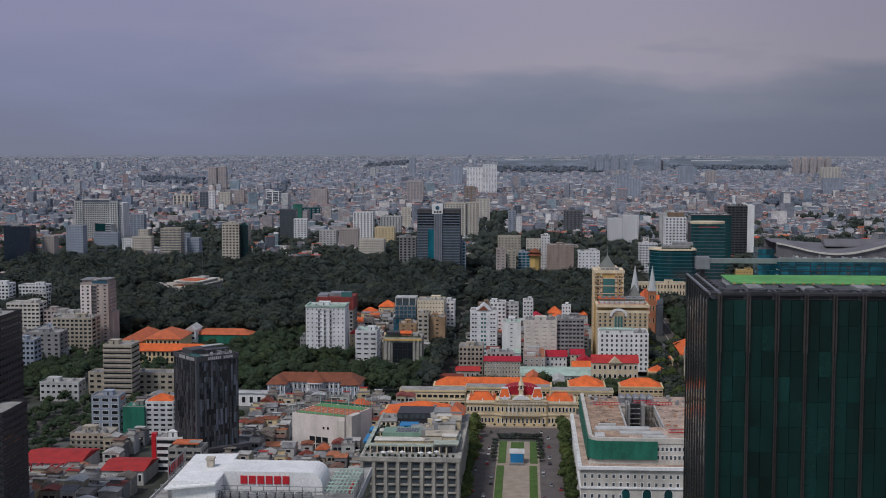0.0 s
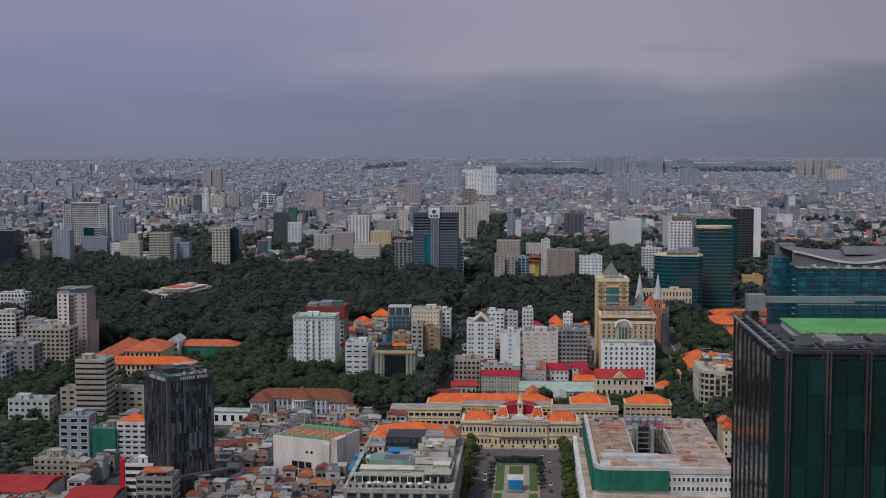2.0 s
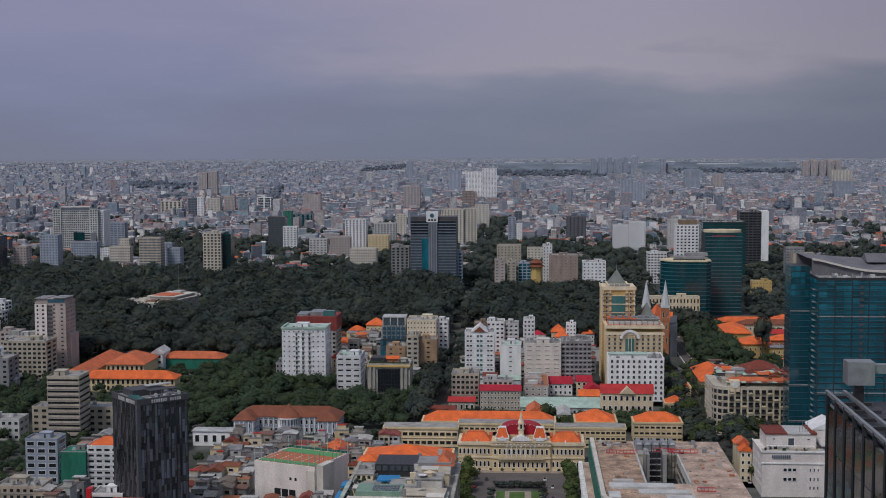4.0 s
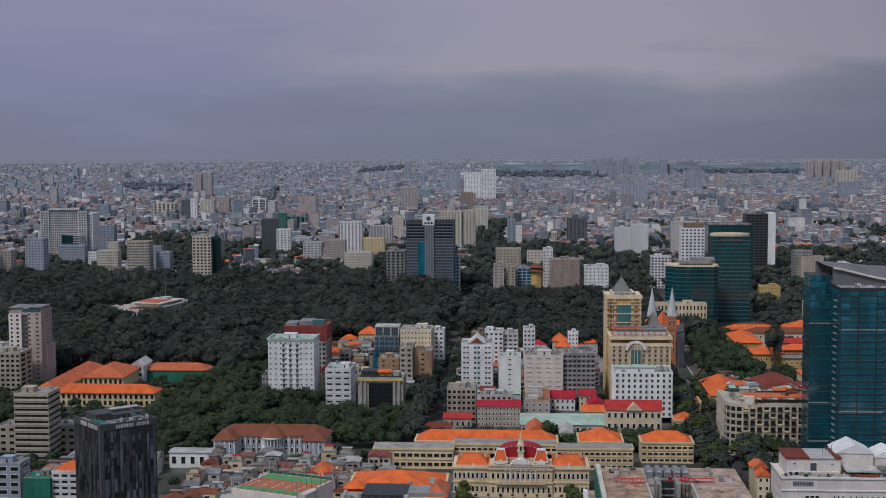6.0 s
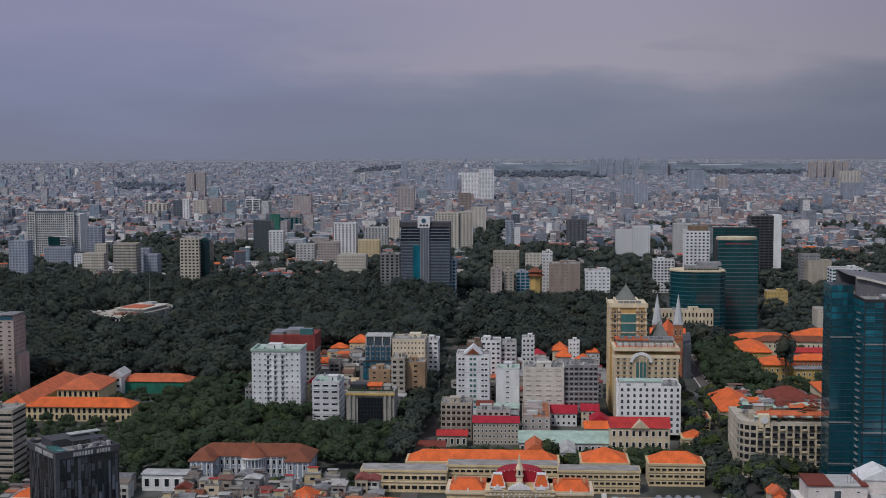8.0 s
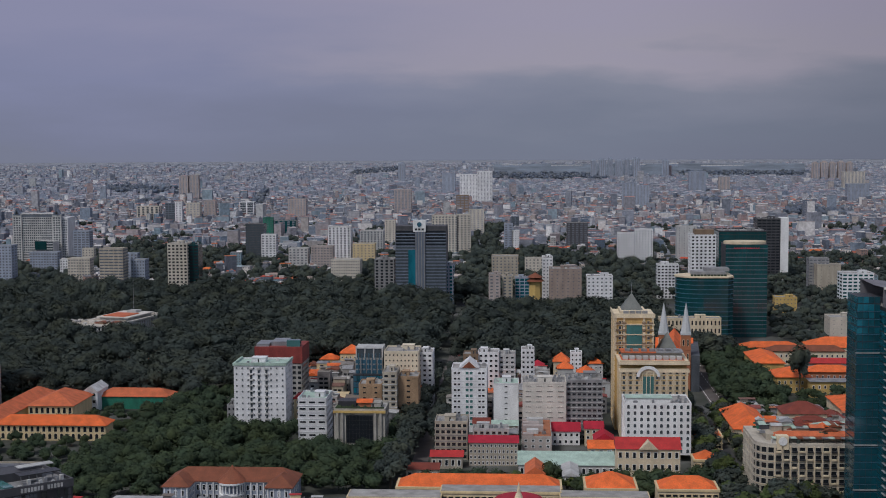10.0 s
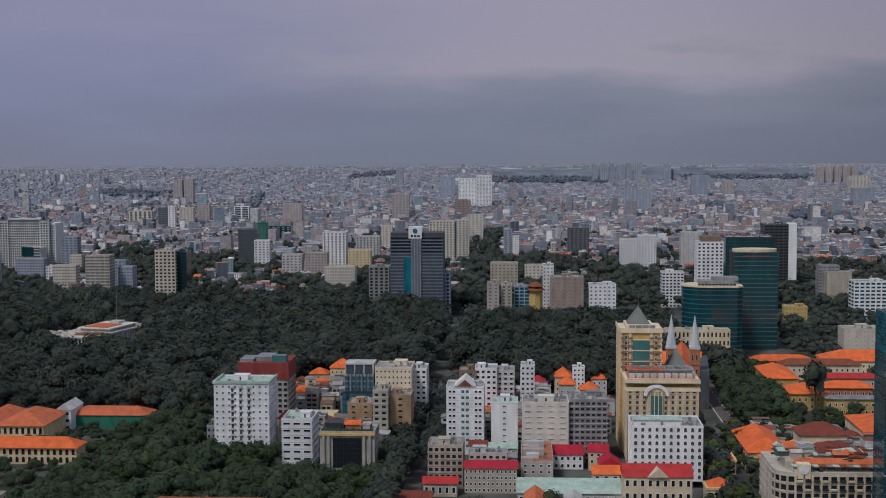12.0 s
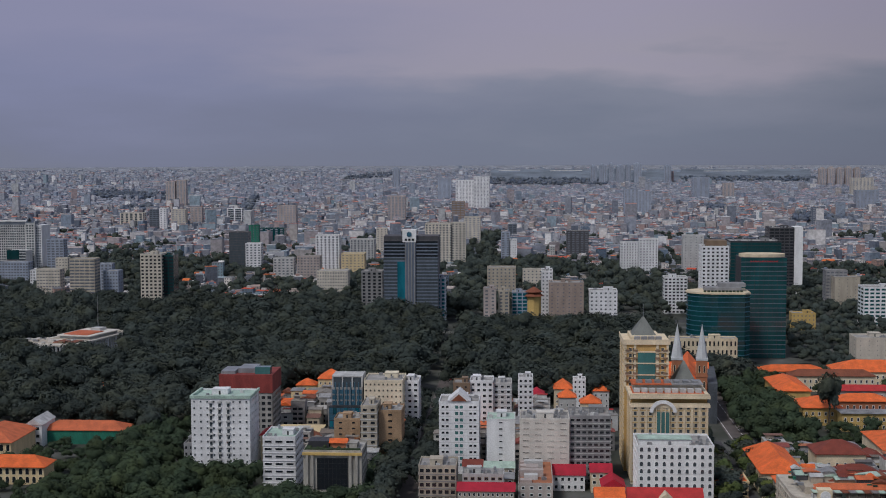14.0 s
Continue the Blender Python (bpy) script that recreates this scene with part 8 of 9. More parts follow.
far_block(783, 834, 3676, 26, 102.0, 17, 6, DULLCREAM, HAZEGLASS, 0.5, 0.6, "cream tower cluster")
far_block(739, 788, 3446, 26, 80.2, 14, 6, BLUEGREY, HAZEGLASS, 0.5, 0.6, "grey tower cluster")
far_block(580, 598, 3150, 13, 56.3, 11, 2, SLATEBLUE, HAZEGLASS, 0.5, 0.6, "dark slim tower")
far_block(-824, -803, 3470, 15, 102.6, 21, 3, PINKISH, HAZEGLASS, 0.5, 0.7, "pale pink apartment tower")
far_block(-800, -778, 3474, 16, 105.0, 22, 3, PINKISH, HAZEGLASS, 0.5, 0.7, "pale pink twin apartment tower")
far_block(-413, -378, 1151, 24, 28.8, 8, 9, BEIGE, BLACKGLASS, 0.6, 0.5, "old beige apartment block with balconies")
far_block(-484, -470, 1295, 12, 33.7, 9, 4, OFFWHITE, BLACKGLASS, 0.6, 0.5, "white apartment block with balconies")
far_block(-420, -390, 1103, 21, 23.0, 6, 5, GREY, BLACKGLASS, 0.4, 0.4, "grey block with weathered walls and balconies")
far_block(-345, -317, 933, 16, 13, 3, 7, OFFWHITE, BLACKGLASS, 0.5, 0.4, "low white flat-roofed building")
far_block(-565, -538, 1372, 20, 33, 9, 7, WHITE, BLACKGLASS, 0.6, 0.5, "white terraced apartment block at the park edge")
far_block(-535, -506, 1392, 18, 30, 8, 8, WHITE, BLACKGLASS, 0.6, 0.5, "white stepped apartment block at the park edge")
far_block(-480, -449, 1218, 20, 33, 9, 8, STONE, BLACKGLASS, 0.7, 0.45, "cream apartment block with balcony bands")
far_block(-447, -428, 1222, 18, 26, 7, 5, PINKISH, BLACKGLASS, 0.6, 0.5, "old beige tenement with stained walls")
t = far_block(-427, -394, 1192, 20, 27, 7, 9, OFFWHITE, BLACKGLASS, 0.6, 0.55, "old grey apartment block with pale piers")
boxes("roof_house", t, CONCRETE, (-14, -6, 3, 12, 27, 31), (2, 9, 5, 14, 27, 30.5), (10, 15, 2, 9, 27, 29.5))
for k in range(10):
    piece("pier", t, WHITE, -16.8 + 3.66 * k, -16.2 + 3.66 * k, -0.7, 0.1, 1, 26)
far_block(-424, -409, 1140, 26, 21, 6, 3, BLUEGREY, BLACKGLASS, 0.3, 0.3, "narrow pale blue house with a blank side wall")
far_block(-408, -394, 1055, 16, 24, 6, 4, BLUEGREY, BLACKGLASS, 0.6, 0.5, "pale blue office house")
for k in range(7):
    hall(-408 + 7 * (k % 3), -402 + 7 * (k % 3), 1112 + 12 * (k // 3), 9, 6, 1.2, (WHITETIN, TIN, WHITETIN)[k % 3], OFFWHITE, "small shed with a pale tin roof", bays=2, group="tin-roofed sheds")
t = thing("pagoda", 10, 1692, 0, 0, "ochre round tower with a red pagoda roof", "pagoda")
bm = bmesh.new()
prism(bm, 0, 0, 7, 7, 0, 39, 8)
part("wall", bm, YELLOW, t)
bm = bmesh.new()
prism(bm, 0, 0, 10, 6, 39, 42, 8)
prism(bm, 0, 0, 6, 6, 42, 43, 8)
prism(bm, 0, 0, 9, 0.2, 43, 48, 8)
part("roof", bm, RUST, t)


# ---- boulevard garden, cars, trees ----
def stage():
    t = thing("stage", -5, 768, 0, 0, "blue event stage with a white tent roof on the promenade", "stage")
    boxes("back_wall", t, BLUEPOOL, (-3.6, 3.6, 0, 0.6, 0.2, 6.2), label="blue printed stage wall")
    boxes("platform", t, GREY, (-4.2, 4.2, -3, 7, 0.1, 1.1))
    bm = bmesh.new()
    gable(bm, -4, 4, 0.6, 9, 6.3, 8.2, 0.4, "x")
    part("tent_roof", bm, OFFWHITE, t)
    for x in (-3.8, 3.8):
        for y in (0.8, 8.6):
            piece("post", t, STEEL, x - 0.15, x + 0.15, y - 0.15, y + 0.15, 0.1, 6.4)


stage()
for x0, x1, y0, y1 in ((-16, -11.5, 770, 826), (2.5, 7, 770, 826), (-16.5, -12.2, 690, 764), (2.2, 6.6, 690, 764), (-9, -1, 806, 824)):
    strip("lawn", x0, x1, y0, y1, GRASS, "clipped green lawn of the boulevard garden", 0.3, "lawn")
for x in (-12, -5, 2):
    strip("pavement", x - 0.7, x + 0.7, 770, 826, PAVING, "pale paved garden path", 0.2, "pavement")


def car_parts(m):
    body, cabin, wheel = bmesh.new(), bmesh.new(), bmesh.new()
    box(body, -0.9, 0.9, -2.2, 2.2, 0.35, 0.95)
    box(body, -0.86, 0.86, -2.1, 2.1, 0.95, 1.0)
    box(cabin, -0.82, 0.82, -1.3, 1.6, 1.0, 1.5, 0, 0.28)
    prism(wheel, 0, 0, 0.34, 0.34, -0.11, 0.11, 10)
    return mesh_of(body, m), mesh_of(cabin, BLACKGLASS), mesh_of(wheel, CHARCOAL)


CARS = [(c, car_parts(paint("car_paint", c, 0.3, 0.05, 0.03, spec=0.6))) for c in ((0.7, 0.7, 0.7), (0.05, 0.05, 0.06), (0.35, 0.36, 0.38), (0.35, 0.03, 0.03), (0.6, 0.6, 0.6))]
car_rng = random.Random(31)
LABELS = ("white car parked on the street", "black car on the asphalt street", "silver car on the asphalt street", "red car on the asphalt street", "pale grey car on the street")


def car(x, y, rz):
    i = car_rng.randrange(5)
    body, cabin, wheel = CARS[i][1]
    t = thing("car", x, y, 0.07, rz, LABELS[i], "car", "cars on the streets")
    for nm, me in (("body", body), ("cabin", cabin)):
        o = new(nm, me)
        o.parent = t
    for wx in (-0.85, 0.85):
        for wy in (-1.4, 1.4):
            o = new("wheel", wheel)
            o.parent, o.location, o.rotation_euler = t, (wx, wy, 0.34), (0, radians(90), 0)


for k in range(16):
    car(car_rng.choice((-28.2, -22, -19)), 640 + 14 * k + car_rng.uniform(-4, 4), car_rng.uniform(-3, 3))
    car(car_rng.choice((10, 14, 19)), 640 + 14 * k + car_rng.uniform(-4, 4), 180 + car_rng.uniform(-3, 3))
for k in range(9):
    car(car_rng.uniform(132, 150), 1190 + 34 * k, car_rng.choice((0, 180)))
    car(car_rng.uniform(106, 128), 850 + 40 * k, car_rng.choice((0, 180)))
for k in range(5):
    car(car_rng.uniform(-68, -56), 1340 + 50 * k, car_rng.choice((0, 180)))

for k in range(15):
    tree(-32 + tree_rng.uniform(-1, 1), 680 + 13 * k, tree_rng.uniform(0.7, 0.9), 1.15, "slim green street tree along the boulevard", light=True)
    tree(23.5 + tree_rng.uniform(-1, 1), 680 + 13 * k, tree_rng.uniform(0.7, 0.9), 1.15, "slim green street tree along the boulevard", light=True)
for k in range(11):
    tree(-16 + 2.4 * k, 834 + tree_rng.uniform(-1, 1), 0.38, 0.8, "low dark tree round the garden")
for k in range(6):
    tree(-18.5, 776 + 9 * k, 0.36, 0.8, "low dark tree round the garden")
    tree(8.8, 776 + 9 * k, 0.36, 0.8, "low dark tree round the garden")
for k in range(10):
    tree(-33 + 6.4 * k, 867.5, 0.16, 1.3, "small clipped tree before the town hall")
for k in range(30):
    tree(105 + tree_rng.uniform(-2, 2), 850 + 12 * k, tree_rng.uniform(1.0, 1.45), 1.0, light=k % 3 == 0)
    tree(127 + tree_rng.uniform(-2, 2), 850 + 11.5 * k, tree_rng.uniform(0.9, 1.3), 1.0, light=k % 2 == 0)
for k in range(9):
    tree(122 + 5.5 * k, 957 + tree_rng.uniform(-4, 3), tree_rng.uniform(0.8, 1.15), 1.0, "green tree before the corner hotel", "park trees", light=k % 2 == 0)
    tree(134 + 2.6 * k, 872 + 9 * ((k * 5) % 8), tree_rng.uniform(0.55, 0.9), 0.9, "small green tree on the park lawn", "park trees", light=True)
for k in range(24):
    tree(-71 + tree_rng.uniform(-2, 2), 990 + 14 * k, tree_rng.uniform(1.1, 1.5), 1.1)
    tree(-53.5 + tree_rng.uniform(-2, 2), 1085 + 10.5 * k, tree_rng.uniform(0.9, 1.25), 1.1)
tree(199, 1268, 1.3, 2.3, "tall old tree with a high open crown among orange roofs", "garden trees")
for k in range(18):
    tree(-196 + 6 * k, 935 + tree_rng.uniform(-3, 3), tree_rng.uniform(0.45, 0.75), 0.9, "green garden tree before the museum", "museum garden trees", light=k % 2 == 0)
for k in range(12):
    tree(-24 + 6 * k, 988 + tree_rng.uniform(-6, 6), tree_rng.uniform(0.6, 0.85), 1.0, "garden tree behind the office wings", "garden trees", light=True)

KEEP = FAR_RECTS + [(-67, -56, 800, 1560), (-71, -53, 1560, 1800), (109, 124, 840, 1230), (131, 149, 1180, 1500), (-192, -112, 925, 982), (-356, -330, 1095, 1215), (-335, -258, 1094, 1119), (-333, -296, 1146, 1220), (-302, -244, 1196, 1222), (-194, -143, 1105, 1250), (-142, -58, 1062, 1240),
        (-56, 110, 1000, 1250), (90, 128, 1270, 1380), (108, 170, 960, 1090), (-404, -362, 1175, 1212), (-145, -85, 1755, 1800), (136, 232, 1478, 1595)]
wood = []
for x, y, r in scatter([(-620, -195, 1235, 1800), (-195, -72, 1255, 1790), (-52, 128, 1336, 1600), (118, 176, 1400, 1470), (-52, 136, 1600, 1668), (-700, -60, 1800, 1850)], 15.5, 1, KEEP + [(-312, -286, 1284, 1328), (-446, -338, 1482, 1612), (-172, -76, 1240, 1364)]):
    wood.append((x, y, r.uniform(4.0, 12.0), r.choice((1.1, 1.3, 1.6, 2.0)) * r.uniform(0.85, 1.15)))
edge_rng = random.Random(17)
for k in range(22):
    wood.append((-50 + 8.6 * k, 1668 + edge_rng.uniform(-6, 6), edge_rng.uniform(7, 11), edge_rng.uniform(1.3, 1.8)))
for k in range(26):
    wood.append((-560 + 19 * k, 1846 + edge_rng.uniform(-8, 8), edge_rng.uniform(5, 10), edge_rng.uniform(1.3, 1.9)))
forest("park_trees", wood, LEAF, "dense dark green park woodland with an uneven canopy", 1, lobes=4, leaves=560, fine=1)
mid = []
for x, y, r in scatter([(-334, -298, 1116, 1150), (-298, -246, 1118, 1198), (-245, -75, 985, 1118), (-330, -245, 1040, 1100), (-246, -195, 1118, 1240), (-420, -330, 940, 1110), (-330, -255, 845, 930), (-345, -276, 735, 845), (-262, -240, 745, 770), (-200, -75, 880, 940), (-270, -200, 925, 1000), (-430, -360, 1110, 1240), (-500, -340, 1205, 1240)], 11.5, 2, KEEP + [(-318, -250, 930, 985), (-212, -172, 885, 945)]):
    if r.random() < 0.97:
        low = y < 945 or (x < -245 and y > 1040)
        mid.append((x, y, r.uniform(1, 3) if low else r.uniform(2, 6), r.uniform(0.45, 0.75) if low else r.uniform(0.7, 1.25)))
for x, y, r in scatter([(150, 310, 1120, 1470), (124, 180, 1000, 1038), (96, 108, 1020, 1260), (124, 131, 1085, 1180), (148, 160, 1090, 1420), (60, 104, 975, 1000), (-50, 100, 990, 1008)], 11, 3, KEEP[len(FAR_RECTS):] + HOUSE_RECTS):
    if r.random() < (0.85 if x < 172 or y < 1000 else 0.42):
        far_side = x > 150
        mid.append((x, y, r.uniform(1, 4), r.uniform(0.55, 0.9) if far_side else r.uniform(0.75, 1.2)))
for x, y, r in scatter([(-196, -146, 1082, 1108), (-146, -112, 1058, 1078), (-84, -74, 1062, 1130)], 11, 9):
    mid.append((x, y, r.uniform(1, 3), r.uniform(0.8, 1.2)))
for x, y, r in scatter([(151, 184, 1225, 1425)], 12, 8, HOUSE_RECTS):
    mid.append((x, y, r.uniform(2, 6), r.uniform(1.0, 1.5)))
forest("garden_trees", mid, LEAF2, "green garden and street trees between the buildings", 2, lobes=4, leaves=340, fine=1)
def grove(x, y):
    """How wooded the low quarter beyond the park is at a place."""
    return noise.noise(Vector((x / 120, y / 150, 3))) - (-0.20 if y < 2080 else (-0.08 if y < 2480 else 0.07))


def avenue(x, y):
    """The straight double row of tall trees, the tall grove east of it and the gardens to the west."""
    g = noise.noise(Vector((x / 60, y / 90, 21)))
    return (-84 < x < -10 and y < 2380) or (-98 < x < -44 and 2380 <= y < 2960) or (66 < x < 176 and 1760 < y < 2330 and g > -0.3) \
        or (-20 < x < 66 and 2180 < y < 2400 and g > -0.2) or (-670 < x < -440 and 2080 < y < 2520 and g > -0.1)


def corridor(x, y):
    """The tree-lined avenue that runs on beyond the park, and the wooded square beside it."""
    if avenue(x, y) or (-2 < x < 60 and 1660 < y < 1760):
        return True
    g = noise.noise(Vector((x / 70, y / 110, 12)))
    return (-2 < x < 200 and 1660 < y < 2120 and g > -0.22) or (200 < x < 560 and 1600 < y < 2260 and g > -0.08)


out = []
for x, y, r in scatter([(-1000, 820, 1840, 2980)], 16, 4, KEEP):
    if grove(x, y) > 0 or corridor(x, y):
        k = far_scale(x, y)
        if y > 2450 and r.random() < 0.35:
            continue
        tall = avenue(x, y)
        out.append((x, y, rise(x, y) + r.uniform(2, 9 if tall else 5) * k, r.uniform(1.1 if tall else 0.8, 1.8 if tall else 1.4) * k))
for x, y, r in scatter([(240, 420, 1460, 1830), (-900, -620, 1240, 1830)], 13, 5, KEEP):
    if r.random() < 0.75 and not (x < -620 and noise.noise(Vector((x / 90, y / 90, 5))) < -0.12):
        out.append((x, y, r.uniform(2, 5), r.uniform(0.8, 1.2)))
forest("mid_trees", out, LEAF, "dark clumps of trees among the houses", 3, lobes=2, leaves=80, fine=1)
far_out = []
belt_rng = random.Random(61)
# wooded belts in the far town: the ends of each, how deep it is and how many trees stand in it
BELTS = ((-1070, 3690, -880, 3640, 55, 220), (-905, 3400, -845, 3430, 30, 70), (405, 3485, 455, 3480, 26, 60), (572, 3280, 670, 3180, 60, 130),
         (-490, 4085, -350, 4190, 40, 150), (-95, 4040, 215, 4015, 60, 420), (430, 4060, 770, 4010, 40, 380), (-620, 3345, -660, 3700, 10, 60),
         (-1150, 2900, -1020, 2870, 40, 70), (300, 2800, 420, 2760, 40, 80), (-330, 2950, -210, 2930, 24, 60), (860, 3300, 1010, 3240, 40, 90))


def belted(x, y):
    """Whether a place lies within one of the wooded belts."""
    for xa, ya, xb, yb, deep, _ in BELTS:
        q = ((x - xa) * (xb - xa) + (y - ya) * (yb - ya)) / ((xb - xa) ** 2 + (yb - ya) ** 2)
        if -0.03 < q < 1.03 and abs(y - ya - (yb - ya) * q) < deep + 6 and abs(x - xa - (xb - xa) * q) < deep + 10:
            return True
    return False


for xa, ya, xb, yb, deep, many in BELTS:
    for _ in range(many):
        q = belt_rng.random()
        x, y = xa + (xb - xa) * q + belt_rng.uniform(-8, 8), ya + (yb - ya) * q + belt_rng.uniform(-deep, deep)
        far_out.append((x, y, rise(x, y) - 1, belt_rng.uniform(1.3, 2.3) * far_scale(x, y)))
for x, y, r in scatter([(-1600, 1400, 2480, 3700)], 34, 6):
    if noise.noise(Vector((x / 260, y / 120, 9))) > 0.26 or r.random() < 0.10:
        for _ in range(r.choice((1, 2, 4))):
            far_out.append((x + r.uniform(-22, 22), y + r.uniform(-14, 14), rise(x, y) - 1, r.uniform(0.6, 1.2) * far_scale(x, y)))
# far crowns take the leaf colour with haze painted in
forest("distant_trees", far_out, HAZELEAF, "distant belts of haze-blued trees in the far town", 4, lobes=1, leaves=22, fine=1)


# ---- small houses ----
house_rng = random.Random(77)
ROOFS = [TIN, TIN, TIN, TIN, WHITETIN, WHITETIN, ORANGE2, ORANGE, MAROON, RUST, RUST, RUST, CONCRETE, CONCRETE, CONCRETE, CONCRETE, CONCRETE, CONCRETE]
WALLS = [OFFWHITE, OFFWHITE, BEIGE, BEIGE, PALE, CREAM, PINKISH, GREY]
RNAME = {"grey_tin_sheet": "grey tin", "white_tin_sheet": "white tin", "orange_roof_tiles": "orange tile", "faded_orange_tiles": "faded orange tile", "red_sheet_roof": "red sheet", "maroon_tiles": "maroon tile",
         "rust_brown_tiles": "rust brown tile", "raw_concrete": "flat concrete", "grey_white_render": "flat pale"}


def house(x, y, w, d, h):
    r = house_rng
    wall, roof = r.choice(WALLS), r.choice(ROOFS)
    t = thing("house", x, y, 0, r.uniform(-6, 6), f"town house with {wall.name.replace('_', ' ')} walls and {RNAME[roof.name]} roof", "house", "town houses")
    boxes("wall", t, wall, (-w / 2, w / 2, 0, d, 0, h))
    bm = bmesh.new()
    if roof in (CONCRETE, OFFWHITE):
        box(bm, -w / 2 - 0.1, w / 2 + 0.1, -0.1, d + 0.1, h, h + 0.15)
        box(bm, -w / 2 - 0.1, w / 2 + 0.1, -0.1, 0.1, h + 0.15, h + 0.9)
        box(bm, -w / 2 - 0.1, -w / 2 + 0.1, 0.1, d, h + 0.15, h + 0.9)
        box(bm, w / 2 - 0.1, w / 2 + 0.1, 0.1, d, h + 0.15, h + 0.9)
        part("roof", bm, roof, t)
        bm = bmesh.new()
        q = r.uniform(0.5, 0.7) * d
        box(bm, -w * 0.3, w * 0.3, q, q + d * 0.25, h, h + 2.4)
        part("stair_house", bm, wall, t)
        bm = bmesh.new()
        box(bm, -w * 0.36, w * 0.36, q - 0.4, q + d * 0.28, h + 2.4, h + 2.6)
        part("stair_roof", bm, r.choice([TIN, WHITETIN, RED]), t)
    else:
        gable(bm, -w / 2, w / 2, 0, d, h, h + r.uniform(0.8, 2.4), 0.5, r.choice("xyy"))
        part("roof", bm, roof, t)
    fl = max(int(h / 3.4), 1)
    me = window_mesh(round(min(w * 0.55, 2.8), 1), 1.7, OFFWHITE, BLACKGLASS)
    put_windows(t, me, [(0, 0, h / fl * (i + 0.5), 0) for i in range(fl)])
    for i in range(fl):
        if i and r.random() < 0.2:
            piece("balcony", t, wall, -w * 0.4, w * 0.4, -1.0, 0, h / fl * i, h / fl * i + 0.9)
    if r.random() < 0.3:
        bm = bmesh.new()
        prism(bm, r.uniform(-1, 1), d * 0.35, 0.7, 0.7, h, h + 1.9, 8)
        part("water_tank", bm, STEEL, t)


HOUSE_KEEP = KEEP + [(-150, -95, 770, 850), (-84, -30, 655, 775), (-216, -165, 715, 775), (-40, 35, 860, 900), (-92, 110, 925, 985), (-302, -277, 930, 960), (-210, -176, 920, 940), (-192, -110, 920, 985)]
OPEN = [k for k in HOUSE_KEEP if k not in ((-142, -58, 1062, 1240), (-56, 110, 1000, 1250))]
OPEN += [(18, 64, 1264, 1345), (0, 18, 1294, 1316), (-155, -122, 1192, 1226), (-152, -139, 1136, 1160), (-94, -78, 1146, 1164), (-84, -70, 1172, 1196), (-34, -2, 1040, 1125)] + HOUSE_RECTS + [(-281, -244, 718, 845), (-231, -204, 704, 742), (-256, -218, 815, 845), (-216, -170, 695, 760), (-78, -35, 770, 808), (-114, -94, 800, 828), (-145, -96, 1058, 1125), (-120, -60, 1194, 1245), (-95, -66, 1134, 1170), (-120, -102, 1146, 1172),
         (-50, 50, 1105, 1160), (-46, 8, 1222, 1252), (48, 112, 1050, 1185)]
REST = []
for zones, gap, low, high, most in (
        ([(-172, -84, 640, 770), (-176, -140, 770, 915), (-96, -72, 812, 920), (-140, -96, 850, 925)], 9.0, 5, 13, 110),
        ([(-345, -282, 640, 735), (-282, -205, 640, 700), (-246, -230, 705, 800), (-255, -205, 842, 925), (-420, -350, 830, 935)], 10.5, 5, 12, 60),
        ([(-140, -74, 1126, 1196), (-48, 56, 1162, 1224), (-34, 60, 1252, 1300), (-168, -80, 1246, 1322)], 11, 8, 17, 60),
        ([(150, 300, 1100, 1180), (262, 330, 1180, 1280), (-500, -400, 1080, 1240)], 13, 6, 13, 40)):
    spots = [(x, y) for x, y, r in scatter(zones, gap, 12 + most, OPEN, 0.25) if r.random() < 0.93]
    house_rng.shuffle(spots)
    for i, (x, y) in enumerate(spots):
        size = (house_rng.uniform(0.65, 0.95) * gap, house_rng.uniform(0.85, 1.2) * gap, house_rng.uniform(low, high))
        if i < most:
            house(x, y, *size)
        else:
            REST.append((x, y, *size))


